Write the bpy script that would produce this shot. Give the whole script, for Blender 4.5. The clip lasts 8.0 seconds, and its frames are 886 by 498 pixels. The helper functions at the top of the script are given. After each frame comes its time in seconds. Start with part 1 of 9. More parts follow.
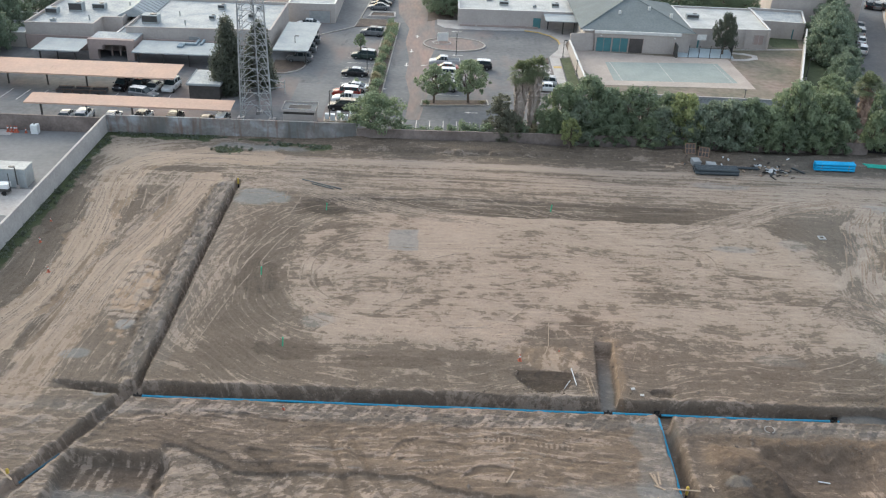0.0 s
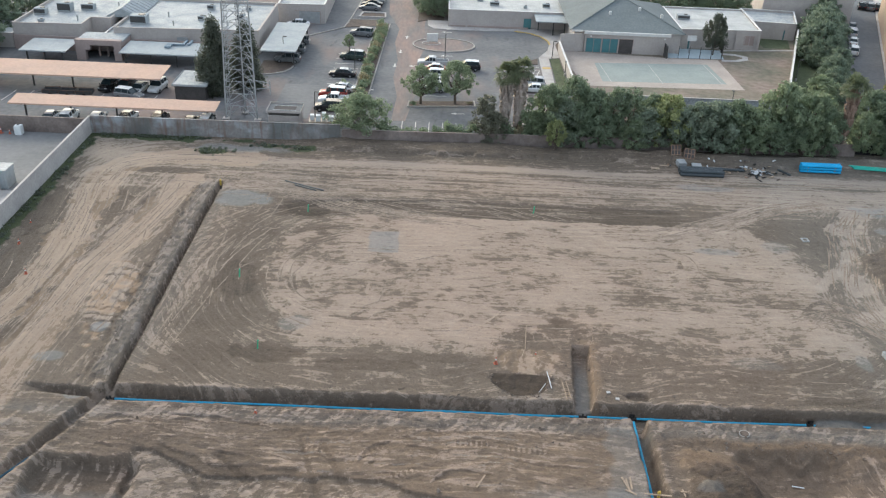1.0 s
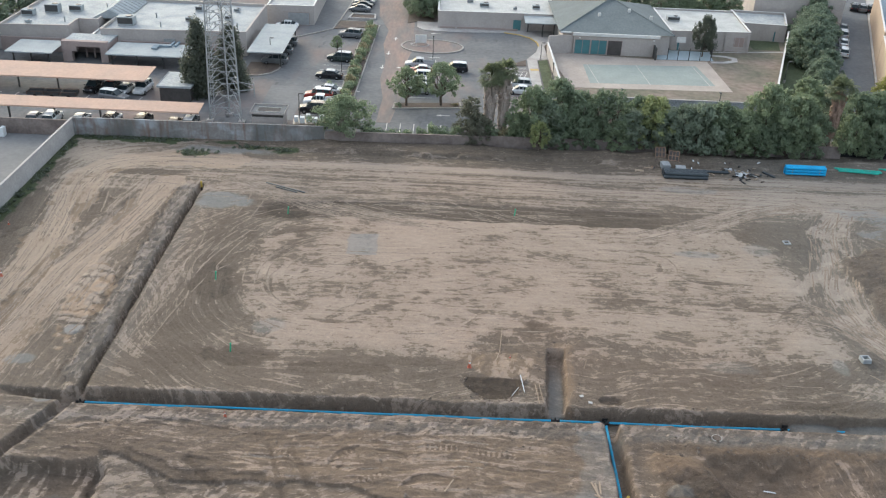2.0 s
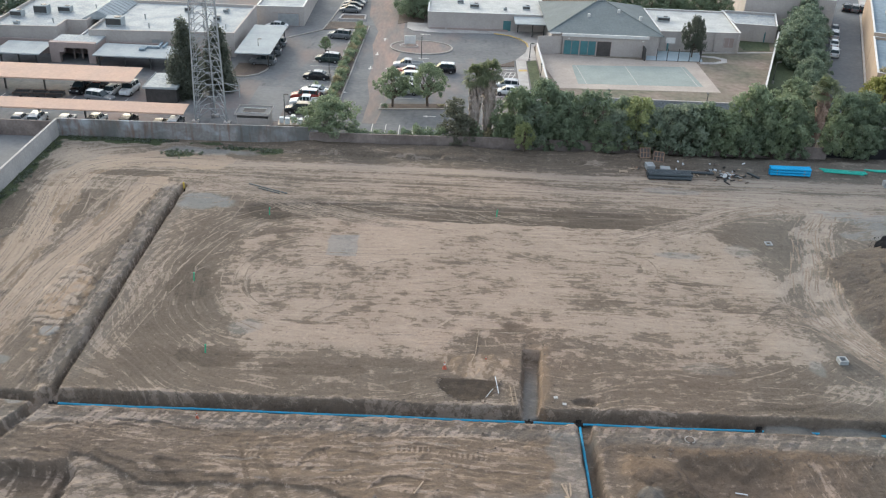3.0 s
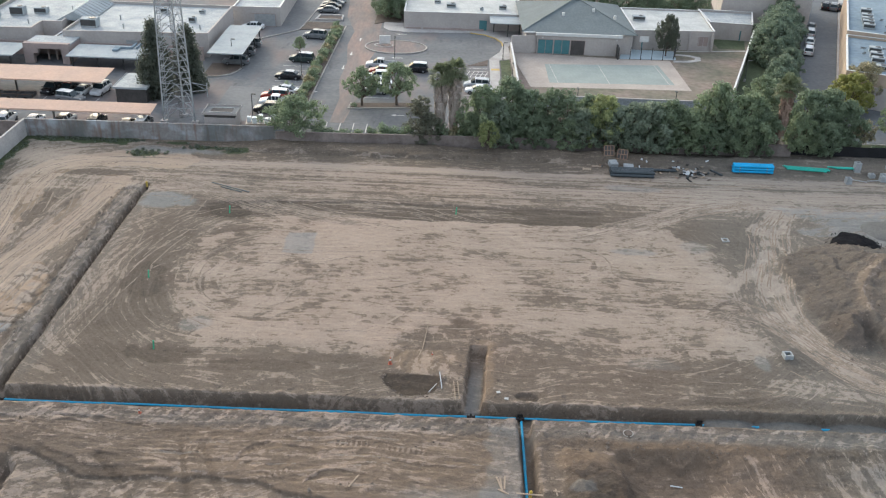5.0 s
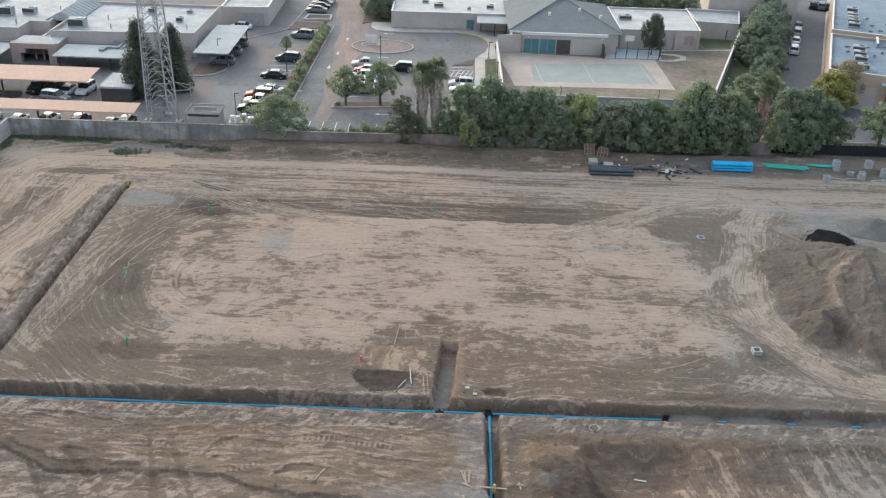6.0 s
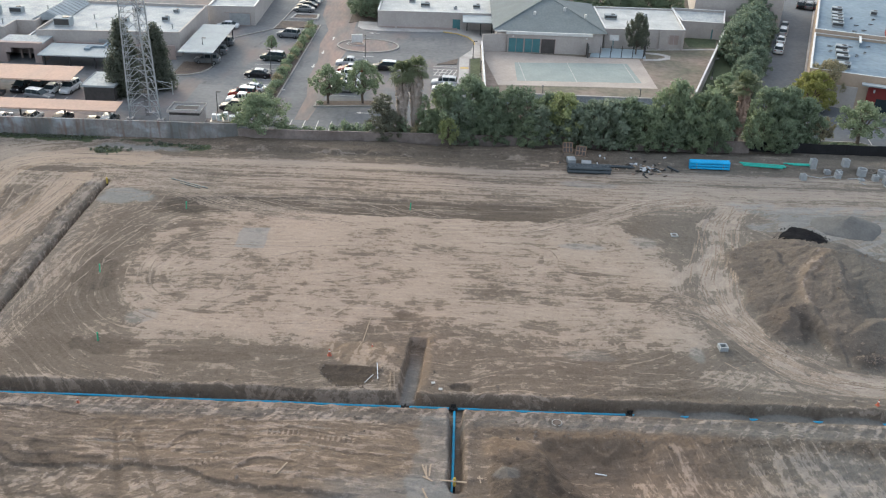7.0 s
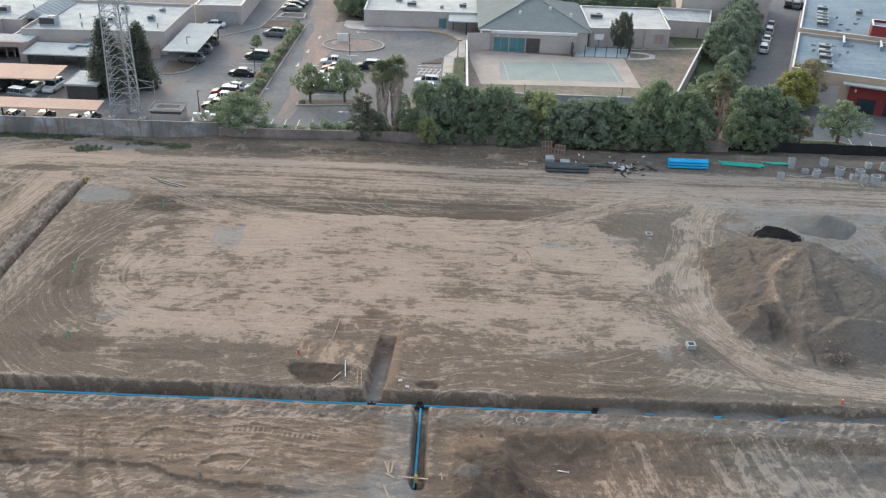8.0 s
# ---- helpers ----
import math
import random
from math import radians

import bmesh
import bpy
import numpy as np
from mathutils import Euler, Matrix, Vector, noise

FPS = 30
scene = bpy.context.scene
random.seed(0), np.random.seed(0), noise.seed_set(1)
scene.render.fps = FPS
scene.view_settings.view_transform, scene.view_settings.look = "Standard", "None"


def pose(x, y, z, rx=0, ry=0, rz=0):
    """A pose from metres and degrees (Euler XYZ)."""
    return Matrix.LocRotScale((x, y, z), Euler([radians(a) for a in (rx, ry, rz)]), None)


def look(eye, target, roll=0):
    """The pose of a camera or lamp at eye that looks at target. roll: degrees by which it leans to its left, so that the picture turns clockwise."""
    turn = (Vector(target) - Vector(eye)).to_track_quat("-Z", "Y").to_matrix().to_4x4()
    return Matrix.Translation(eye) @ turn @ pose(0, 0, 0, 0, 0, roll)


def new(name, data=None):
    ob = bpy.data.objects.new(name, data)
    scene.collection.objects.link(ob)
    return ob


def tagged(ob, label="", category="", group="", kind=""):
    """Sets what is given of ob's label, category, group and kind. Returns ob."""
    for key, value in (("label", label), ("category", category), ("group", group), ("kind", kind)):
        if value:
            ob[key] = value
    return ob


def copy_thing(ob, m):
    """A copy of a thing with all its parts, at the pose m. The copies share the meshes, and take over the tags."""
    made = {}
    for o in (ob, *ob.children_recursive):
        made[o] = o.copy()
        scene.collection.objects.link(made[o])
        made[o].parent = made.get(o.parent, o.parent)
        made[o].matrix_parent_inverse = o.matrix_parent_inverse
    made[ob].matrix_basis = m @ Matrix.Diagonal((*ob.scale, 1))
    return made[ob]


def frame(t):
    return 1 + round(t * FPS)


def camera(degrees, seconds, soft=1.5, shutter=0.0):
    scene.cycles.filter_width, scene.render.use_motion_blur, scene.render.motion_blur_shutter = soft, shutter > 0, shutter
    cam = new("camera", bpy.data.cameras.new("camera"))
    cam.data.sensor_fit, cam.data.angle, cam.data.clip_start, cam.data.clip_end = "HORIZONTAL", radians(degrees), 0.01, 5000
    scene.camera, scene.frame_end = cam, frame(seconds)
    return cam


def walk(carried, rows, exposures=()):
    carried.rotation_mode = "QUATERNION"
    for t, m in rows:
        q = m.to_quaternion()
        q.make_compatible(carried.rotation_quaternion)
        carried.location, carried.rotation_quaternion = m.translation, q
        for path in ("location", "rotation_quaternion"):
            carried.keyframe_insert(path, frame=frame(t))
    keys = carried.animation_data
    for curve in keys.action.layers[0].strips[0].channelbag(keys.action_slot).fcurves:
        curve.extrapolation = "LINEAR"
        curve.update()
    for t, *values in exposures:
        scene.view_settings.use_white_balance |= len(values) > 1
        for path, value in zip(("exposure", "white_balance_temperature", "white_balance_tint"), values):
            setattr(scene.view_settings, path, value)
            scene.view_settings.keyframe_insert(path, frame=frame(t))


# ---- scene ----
cam = camera(52.2, 8.0, 1.2)
PATH = [
    (0, (-0.344, -0.01, 50.677), (-0.317, 1.745, 49.717), 2.7),
    (0.5, (1.005, 0.31, 50.66), (1.029, 2.065, 49.701), 2.7),
    (1, (2.145, 0.48, 50.807), (2.168, 2.234, 49.847), 2.7),
    (1.5, (3.482, 0.731, 50.846), (3.503, 2.485, 49.887), 2.7),
    (3, (7.396, 1.113, 50.939), (7.41, 2.869, 49.982), 2.6),
    (3.5, (8.671, 1.067, 50.978), (8.684, 2.823, 50.021), 2.5),
    (4, (10.098, 0.912, 51.073), (10.109, 2.668, 50.116), 2.5),
    (4.5, (11.502, 0.66, 51.097), (11.512, 2.416, 50.141), 2.4),
    (6, (15.905, -0.413, 51.269), (15.909, 1.344, 50.314), 2.2),
    (6.5, (17.599, -0.868, 51.449), (17.601, 0.889, 50.492), 2.2),
    (7, (19.19, -1.183, 51.446), (19.191, 0.574, 50.491), 2.2),
    (7.5, (20.668, -1.418, 51.572), (20.668, 0.339, 50.615), 2.3),
    (8, (22.381, -1.552, 51.705), (22.38, 0.204, 50.748), 2.2),
]
EXPOSURES = [(0.0, 1.41, 5990, 3), (8.0, 1.41, 5990, 4)]
walk(cam, [(t, look(eye, target, roll)) for t, eye, target, roll in PATH], EXPOSURES)

# ---- light: hazy low sun at the end of the day, from the west ----
SUN_EL, SUN_AZ = 24.0, -34.0          # degrees above the ground; degrees from north, west is minus
world = bpy.data.worlds.new("evening_sky")
scene.world = world
world.use_nodes = True
wn = world.node_tree.nodes
wn.clear()
sky = wn.new("ShaderNodeTexSky")
sky.sky_type = "NISHITA"
sky.sun_disc = False
sky.sun_elevation = radians(SUN_EL)
sky.sun_rotation = radians(SUN_AZ)
sky.air_density, sky.dust_density, sky.ozone_density = 1.0, 5.0, 1.0
wbg = wn.new("ShaderNodeBackground")
wbg.inputs["Strength"].default_value = 0.15
wout = wn.new("ShaderNodeOutputWorld")
haze = wn.new("ShaderNodeMix")      # evening haze evens out the sky
haze.data_type = "RGBA"
haze.inputs["Factor"].default_value = 0.5
haze.inputs["B"].default_value = (3.6, 3.5, 3.55, 1)
world.node_tree.links.new(sky.outputs[0], haze.inputs["A"])
world.node_tree.links.new(haze.outputs["Result"], wbg.inputs["Color"])
world.node_tree.links.new(wbg.outputs[0], wout.inputs["Surface"])
sun = new("sun", bpy.data.lights.new("sun", "SUN"))
sun.data.energy, sun.data.angle, sun.data.color = 0.30, radians(30), (1.0, 0.90, 0.80)
_d = Vector((math.sin(radians(SUN_AZ)) * math.cos(radians(SUN_EL)), math.cos(radians(SUN_AZ)) * math.cos(radians(SUN_EL)), math.sin(radians(SUN_EL))))
sun.matrix_world = look(_d * 300, (0, 0, 0))

# ---- helpers of this scene ----
rng = random.Random(7)


class Shape:
    """Collects vertices and faces of one mesh."""

    def __init__(self):
        self.v, self.f = [], []

    def add(self, verts, faces):
        n = len(self.v)
        self.v += [tuple(p) for p in verts]
        self.f += [tuple(i + n for i in q) for q in faces]
        return self

    def box(self, x0, x1, y0, y1, z0, z1):
        return self.add([(x, y, z) for z in (z0, z1) for y in (y0, y1) for x in (x0, x1)],
                        [(0, 2, 3, 1), (4, 5, 7, 6), (0, 1, 5, 4), (2, 6, 7, 3), (0, 4, 6, 2), (1, 3, 7, 5)])

    def slab(self, poly, z0, z1):
        n = len(poly)
        return self.add([(x, y, z0) for x, y in poly] + [(x, y, z1) for x, y in poly],
                        [tuple(range(n - 1, -1, -1)), tuple(range(n, 2 * n))] + [(i, (i + 1) % n, n + (i + 1) % n, n + i) for i in range(n)])

    def tube(self, p0, p1, r0, r1=None, n=8, caps=True):
        p0, p1 = Vector(p0), Vector(p1)
        r1 = r0 if r1 is None else r1
        w = (p1 - p0).normalized()
        a = w.orthogonal().normalized()
        b = w.cross(a)
        ring = [(math.cos(2 * math.pi * (i + 0.5) / n), math.sin(2 * math.pi * (i + 0.5) / n)) for i in range(n)]
        vs = [p0 + (a * c + b * s) * r0 for c, s in ring] + [p1 + (a * c + b * s) * r1 for c, s in ring]
        fs = [(i, (i + 1) % n, n + (i + 1) % n, n + i) for i in range(n)]
        if caps:
            fs += [tuple(range(n - 1, -1, -1)), tuple(range(n, 2 * n))]
        return self.add(vs, fs)

    def beam(self, p0, p1, w):
        return self.tube(p0, p1, w * 0.7071, n=4)

    def loft(self, rings, caps=True, closed=True):
        n, m = len(rings[0]), len(rings)
        vs = [p for r in rings for p in r]
        fs = [(k * n + i, k * n + (i + 1) % n, (k + 1) * n + (i + 1) % n, (k + 1) * n + i) for k in range(m - 1) for i in range(n if closed else n - 1)]
        if caps:
            fs += [tuple(range(n - 1, -1, -1)), tuple(range((m - 1) * n, m * n))]
        return self.add(vs, fs)

    def turned(self, m):
        self.v = [tuple(m @ Vector(p)) for p in self.v]
        return self

    def mesh(self, name, mat, smooth=False):
        me = bpy.data.meshes.new(name)
        me.from_pydata(self.v, [], self.f)
        for mt in (mat if isinstance(mat, (list, tuple)) else [mat]):
            me.materials.append(mt)
        if smooth:
            me.polygons.foreach_set("use_smooth", [True] * len(me.polygons))
        me.update()
        return me


def part(name, shape, mat, parent=None, label="", smooth=False):
    ob = new(name, shape.mesh(name, mat, smooth) if isinstance(shape, Shape) else shape)
    if parent is not None:
        ob.parent = parent
    return tagged(ob, label)


def thing(name, m, label, category, group="", kind=""):
    ob = new(name)
    ob.matrix_basis = m
    return tagged(ob, label, category, group, kind)


# ---- materials ----
def material(name, colour, colour2=None, scale=1.0, rough=0.85, metal=0.0, bump=0.0, bump_scale=None, fine=0.25, spread=0.0, stretch=(1, 1, 1), gloss=0.3):
    """A surface with large stains between two colours, fine grain, and relief. spread: how much objects differ."""
    mt = bpy.data.materials.new(name)
    mt.use_nodes = True
    nt = mt.node_tree
    nd, lk = nt.nodes, nt.links
    bsdf = nd["Principled BSDF"]
    bsdf.inputs["Metallic"].default_value = metal
    bsdf.inputs["Specular IOR Level"].default_value = gloss
    geo = nd.new("ShaderNodeNewGeometry")
    mp = nd.new("ShaderNodeMapping")
    mp.inputs["Scale"].default_value = stretch
    lk.new(geo.outputs["Position"], mp.inputs["Vector"])
    n1 = nd.new("ShaderNodeTexNoise")
    n1.inputs["Scale"].default_value, n1.inputs["Detail"].default_value, n1.inputs["Roughness"].default_value = scale, 6, 0.6
    n2 = nd.new("ShaderNodeTexNoise")
    n2.inputs["Scale"].default_value, n2.inputs["Detail"].default_value = scale * 9, 4
    lk.new(mp.outputs[0], n1.inputs["Vector"])
    lk.new(mp.outputs[0], n2.inputs["Vector"])
    ramp = nd.new("ShaderNodeValToRGB")
    ramp.color_ramp.elements[0].position, ramp.color_ramp.elements[1].position = 0.36, 0.64
    c2 = colour2 or tuple(c * 0.75 for c in colour)
    ramp.color_ramp.elements[0].color, ramp.color_ramp.elements[1].color = (*c2, 1), (*colour, 1)
    lk.new(n1.outputs["Fac"], ramp.inputs[0])
    mul = nd.new("ShaderNodeMix")
    mul.data_type, mul.blend_type = "RGBA", "MULTIPLY"
    mul.inputs["Factor"].default_value = 1.0
    g = nd.new("ShaderNodeMapRange")
    g.inputs["From Min"].default_value, g.inputs["From Max"].default_value = 0.3, 0.7
    g.inputs["To Min"].default_value, g.inputs["To Max"].default_value = 1 - fine, 1 + fine
    lk.new(n2.outputs["Fac"], g.inputs["Value"])
    lk.new(ramp.outputs[0], mul.inputs["A"])
    lk.new(g.outputs[0], mul.inputs["B"])
    out = mul.outputs["Result"]
    if spread:
        oi = nd.new("ShaderNodeObjectInfo")
        mr = nd.new("ShaderNodeMapRange")
        mr.inputs["To Min"].default_value, mr.inputs["To Max"].default_value = 1 - spread, 1 + spread
        lk.new(oi.outputs["Random"], mr.inputs["Value"])
        m2 = nd.new("ShaderNodeMix")
        m2.data_type, m2.blend_type = "RGBA", "MULTIPLY"
        m2.inputs["Factor"].default_value = 1.0
        lk.new(out, m2.inputs["A"])
        lk.new(mr.outputs[0], m2.inputs["B"])
        out = m2.outputs["Result"]
    lk.new(out, bsdf.inputs["Base Color"])
    rr = nd.new("ShaderNodeMapRange")
    rr.inputs["To Min"].default_value, rr.inputs["To Max"].default_value = max(0.03, rough - 0.1), min(1, rough + 0.1)
    lk.new(n1.outputs["Fac"], rr.inputs["Value"])
    lk.new(rr.outputs[0], bsdf.inputs["Roughness"])
    if bump:
        nb = nd.new("ShaderNodeTexNoise")
        nb.inputs["Scale"].default_value, nb.inputs["Detail"].default_value = bump_scale or scale * 6, 5
        lk.new(mp.outputs[0], nb.inputs["Vector"])
        bp = nd.new("ShaderNodeBump")
        bp.inputs["Strength"].default_value, bp.inputs["Distance"].default_value = 0.8, bump
        lk.new(nb.outputs["Fac"], bp.inputs["Height"])
        lk.new(bp.outputs[0], bsdf.inputs["Normal"])
    return mt


def leaf_material(name, c1, c2):
    """Leaves: every leaf clump has its own shade of green."""
    mt = bpy.data.materials.new(name)
    mt.use_nodes = True
    nd, lk = mt.node_tree.nodes, mt.node_tree.links
    bsdf = nd["Principled BSDF"]
    bsdf.inputs["Roughness"].default_value = 0.55
    geo = nd.new("ShaderNodeNewGeometry")
    ramp = nd.new("ShaderNodeValToRGB")
    ramp.color_ramp.elements[0].color, ramp.color_ramp.elements[1].color = (*c1, 1), (*c2, 1)
    nz = nd.new("ShaderNodeTexNoise")
    nz.inputs["Scale"].default_value, nz.inputs["Detail"].default_value = 0.6, 3
    lk.new(geo.outputs["Position"], nz.inputs["Vector"])
    mx = nd.new("ShaderNodeMix")
    mx.inputs["Factor"].default_value = 0.5
    lk.new(geo.outputs["Random Per Island"], mx.inputs["A"])
    lk.new(nz.outputs["Fac"], mx.inputs["B"])
    lk.new(mx.outputs["Result"], ramp.inputs[0])
    lk.new(ramp.outputs[0], bsdf.inputs["Base Color"])
    tr = nd.new("ShaderNodeBsdfTranslucent")
    lk.new(ramp.outputs[0], tr.inputs["Color"])
    sh = nd.new("ShaderNodeMixShader")
    sh.inputs[0].default_value = 0.5
    lk.new(bsdf.outputs[0], sh.inputs[1])
    lk.new(tr.outputs[0], sh.inputs[2])
    lk.new(sh.outputs[0], nd["Material Output"].inputs["Surface"])
    return mt


def soil_material():
    """Bare soil: dry dust, moist brown earth, grey gravel and weeds, mixed by what lies where; dry also holds painted
    light and shade.
    """
    mt = bpy.data.materials.new("soil")
    mt.use_nodes = True
    nd, lk = mt.node_tree.nodes, mt.node_tree.links
    bsdf = nd["Principled BSDF"]
    bsdf.inputs["Roughness"].default_value = 0.95
    bsdf.inputs["Specular IOR Level"].default_value = 0.15
    geo = nd.new("ShaderNodeNewGeometry")

    def tex(scale, detail, rough=0.6):
        t = nd.new("ShaderNodeTexNoise")
        t.inputs["Scale"].default_value, t.inputs["Detail"].default_value, t.inputs["Roughness"].default_value = scale, detail, rough
        lk.new(geo.outputs["Position"], t.inputs["Vector"])
        return t.outputs["Fac"]

    def attr(name):
        a = nd.new("ShaderNodeAttribute")
        a.attribute_name = name
        return a.outputs["Fac"]

    def math_(op, a, b, clamp=False):
        m = nd.new("ShaderNodeMath")
        m.operation, m.use_clamp = op, clamp
        for s, x in zip(m.inputs, (a, b)):
            if isinstance(x, (int, float)):
                s.default_value = x
            else:
                lk.new(x, s)
        return m.outputs[0]

    def mix(f, a, b):
        m = nd.new("ShaderNodeMix")
        m.data_type = "RGBA"
        lk.new(f, m.inputs["Factor"])
        for s, x in ((m.inputs["A"], a), (m.inputs["B"], b)):
            if isinstance(x, tuple):
                s.default_value = (*x, 1)
            else:
                lk.new(x, s)
        return m.outputs["Result"]

    clods, grain = tex(2.2, 8, 0.7), tex(9.0, 4, 0.65)
    speck = math_("ADD", math_("MULTIPLY", math_("SUBTRACT", clods, 0.5), 0.34), math_("MULTIPLY", math_("SUBTRACT", grain, 0.5), 0.30))

    def flow_tex(ku, kv, detail, rough):
        c = nd.new("ShaderNodeCombineXYZ")
        lk.new(math_("MULTIPLY", attr("flow_u"), ku), c.inputs[0])
        lk.new(math_("MULTIPLY", attr("flow_v"), kv), c.inputs[1])
        t = nd.new("ShaderNodeTexNoise")
        t.inputs["Scale"].default_value, t.inputs["Detail"].default_value, t.inputs["Roughness"].default_value, t.inputs["Distortion"].default_value = 1.0, detail, rough, 0.5
        lk.new(c.outputs[0], t.inputs["Vector"])
        m = nd.new("ShaderNodeMix")
        lk.new(attr("seam"), m.inputs["Factor"])
        lk.new(t.outputs["Fac"], m.inputs["A"])
        lk.new(clods, m.inputs["B"])
        return m.outputs["Result"]

    def above(x, a, b, lo, hi):
        m = nd.new("ShaderNodeMapRange")
        for k, q in zip(("From Min", "From Max", "To Min", "To Max"), (a, b, lo, hi)):
            m.inputs[k].default_value = q
        lk.new(x, m.inputs["Value"])
        return m.outputs[0]

    # a pale dry crust, broken into ragged flakes and streaks that follow the machines
    smear = math_("ADD", math_("MULTIPLY", flow_tex(0.40, 1.6, 10, 0.74), 0.55), math_("MULTIPLY", tex(0.9, 10, 0.76), 0.45))
    broken = math_("MULTIPLY", math_("SUBTRACT", tex(1.6, 7, 0.75), 0.5), 1.1)
    track = math_("MULTIPLY", above(math_("ADD", attr("track"), math_("MULTIPLY", broken, 0.8)), 0.30, 0.40, 0.0, 1.0), attr("track_tone"))
    furrow = above(math_("ADD", attr("furrow"), math_("MULTIPLY", broken, 0.6)), 0.46, 0.53, 0.0, -0.22)
    lines = above(flow_tex(0.07, 3.2, 3, 0.55), 0.62, 0.626, 0.0, 0.10)
    level = math_("ADD", attr("dry"), math_("ADD", track, math_("ADD", furrow, math_("MULTIPLY", lines, attr("bare")))))
    wet = math_("ADD", level, math_("MULTIPLY", math_("MULTIPLY", math_("SUBTRACT", smear, 0.5), 2.5), math_("ADD", math_("MULTIPLY", attr("bare"), 0.6), 0.4)))
    crust = above(wet, 0.525, 0.585, 0.0, 1.0)
    streak = flow_tex(0.5, 2.2, 8, 0.7)
    chips = math_("ADD", above(tex(3.2, 5, 0.7), 0.585, 0.60, 0.0, 0.13), above(tex(2.1, 6, 0.72), 0.40, 0.415, -0.14, 0.0))    # stones and clods, and the pits between them
    dry = math_("ADD", math_("ADD", math_("MULTIPLY", level, 0.75), math_("MULTIPLY", math_("SUBTRACT", streak, 0.5), 0.55)), math_("ADD", math_("ADD", speck, chips), 0.050), True)
    ramp = nd.new("ShaderNodeValToRGB")
    e = ramp.color_ramp.elements
    e[0].position, e[0].color = 0.0, (0.0680, 0.0545, 0.0428, 1)
    e[1].position, e[1].color = 1.0, (0.2650, 0.2150, 0.1740, 1)
    for p, c in ((0.25, (0.1130, 0.0911, 0.0710, 1)), (0.45, (0.1560, 0.1256, 0.0980, 1)), (0.7, (0.1950, 0.1560, 0.1240, 1))):
        k = e.new(p)
        k.color = c
    pale = nd.new("ShaderNodeValToRGB")
    pale.color_ramp.elements[0].position, pale.color_ramp.elements[0].color = 0.20, (0.1950, 0.1570, 0.1250, 1)
    pale.color_ramp.elements[1].position, pale.color_ramp.elements[1].color = 1.0, (0.4100, 0.3370, 0.2740, 1)
    lk.new(dry, pale.inputs[0])
    lk.new(dry, ramp.inputs[0])
    soil = mix(crust, ramp.outputs[0], pale.outputs[0])
    hue = nd.new("ShaderNodeValToRGB")        # iron-brown loam here, grey silt there
    hue.color_ramp.elements[0].color, hue.color_ramp.elements[1].color = (0.93, 1.0, 1.03, 1), (1.05, 0.985, 0.955, 1)
    lk.new(above(math_("ADD", attr("warm"), math_("MULTIPLY", broken, 0.9)), -1.0, 1.0, 0.0, 1.0), hue.inputs[0])
    tint = nd.new("ShaderNodeMix")
    tint.data_type, tint.blend_type = "RGBA", "MULTIPLY"
    tint.inputs["Factor"].default_value = 1.0
    lk.new(soil, tint.inputs["A"])
    lk.new(hue.outputs[0], tint.inputs["B"])
    warm = mix(math_("MULTIPLY", attr("ochre"), 1.0, True), tint.outputs["Result"], (0.33, 0.225, 0.14))
    stone = nd.new("ShaderNodeValToRGB")
    stone.color_ramp.elements[0].color, stone.color_ramp.elements[1].color = (0.105, 0.114, 0.118, 1), (0.315, 0.325, 0.32, 1)
    lk.new(math_("ADD", math_("MULTIPLY", clods, 0.6), math_("MULTIPLY", grain, 0.4)), stone.inputs[0])
    c = mix(math_("ADD", attr("grey"), math_("MULTIPLY", speck, 0.3), True), warm, stone.outputs[0])
    weed = nd.new("ShaderNodeValToRGB")
    weed.color_ramp.elements[0].color, weed.color_ramp.elements[1].color = (0.030, 0.042, 0.022, 1), (0.095, 0.112, 0.058, 1)
    lk.new(grain, weed.inputs[0])
    gr = math_("MULTIPLY", math_("SUBTRACT", math_("ADD", attr("weeds"), speck), 0.42), 6.0, True)
    lk.new(mix(gr, c, weed.outputs[0]), bsdf.inputs["Base Color"])
    bp = nd.new("ShaderNodeBump")
    bp.inputs["Strength"].default_value, bp.inputs["Distance"].default_value = 1.0, 0.18
    lk.new(math_("ADD", math_("ADD", clods, math_("MULTIPLY", grain, 0.4)), math_("MULTIPLY", streak, 0.5)), bp.inputs["Height"])
    lk.new(bp.outputs[0], bsdf.inputs["Normal"])
    return mt


SOIL = soil_material()
ASPHALT_DARK = material("asphalt_dark", (0.138, 0.146, 0.155), (0.108, 0.114, 0.122), 0.15, 0.9, fine=0.12)
CONCRETE = material("concrete", (0.42, 0.40, 0.38), (0.32, 0.30, 0.285), 0.4, 0.85, bump=0.01, fine=0.1)
YARD = material("yard_concrete", (0.180, 0.181, 0.182), (0.142, 0.145, 0.147), 0.15, 0.85, fine=0.1)
KERB = material("kerb_concrete", (0.36, 0.34, 0.31), (0.27, 0.25, 0.23), 0.6, 0.85, fine=0.1)
BLOCK = material("block_wall", (0.235, 0.195, 0.175), (0.135, 0.11, 0.098), 0.3, 0.9, bump=0.01, bump_scale=6, fine=0.14)


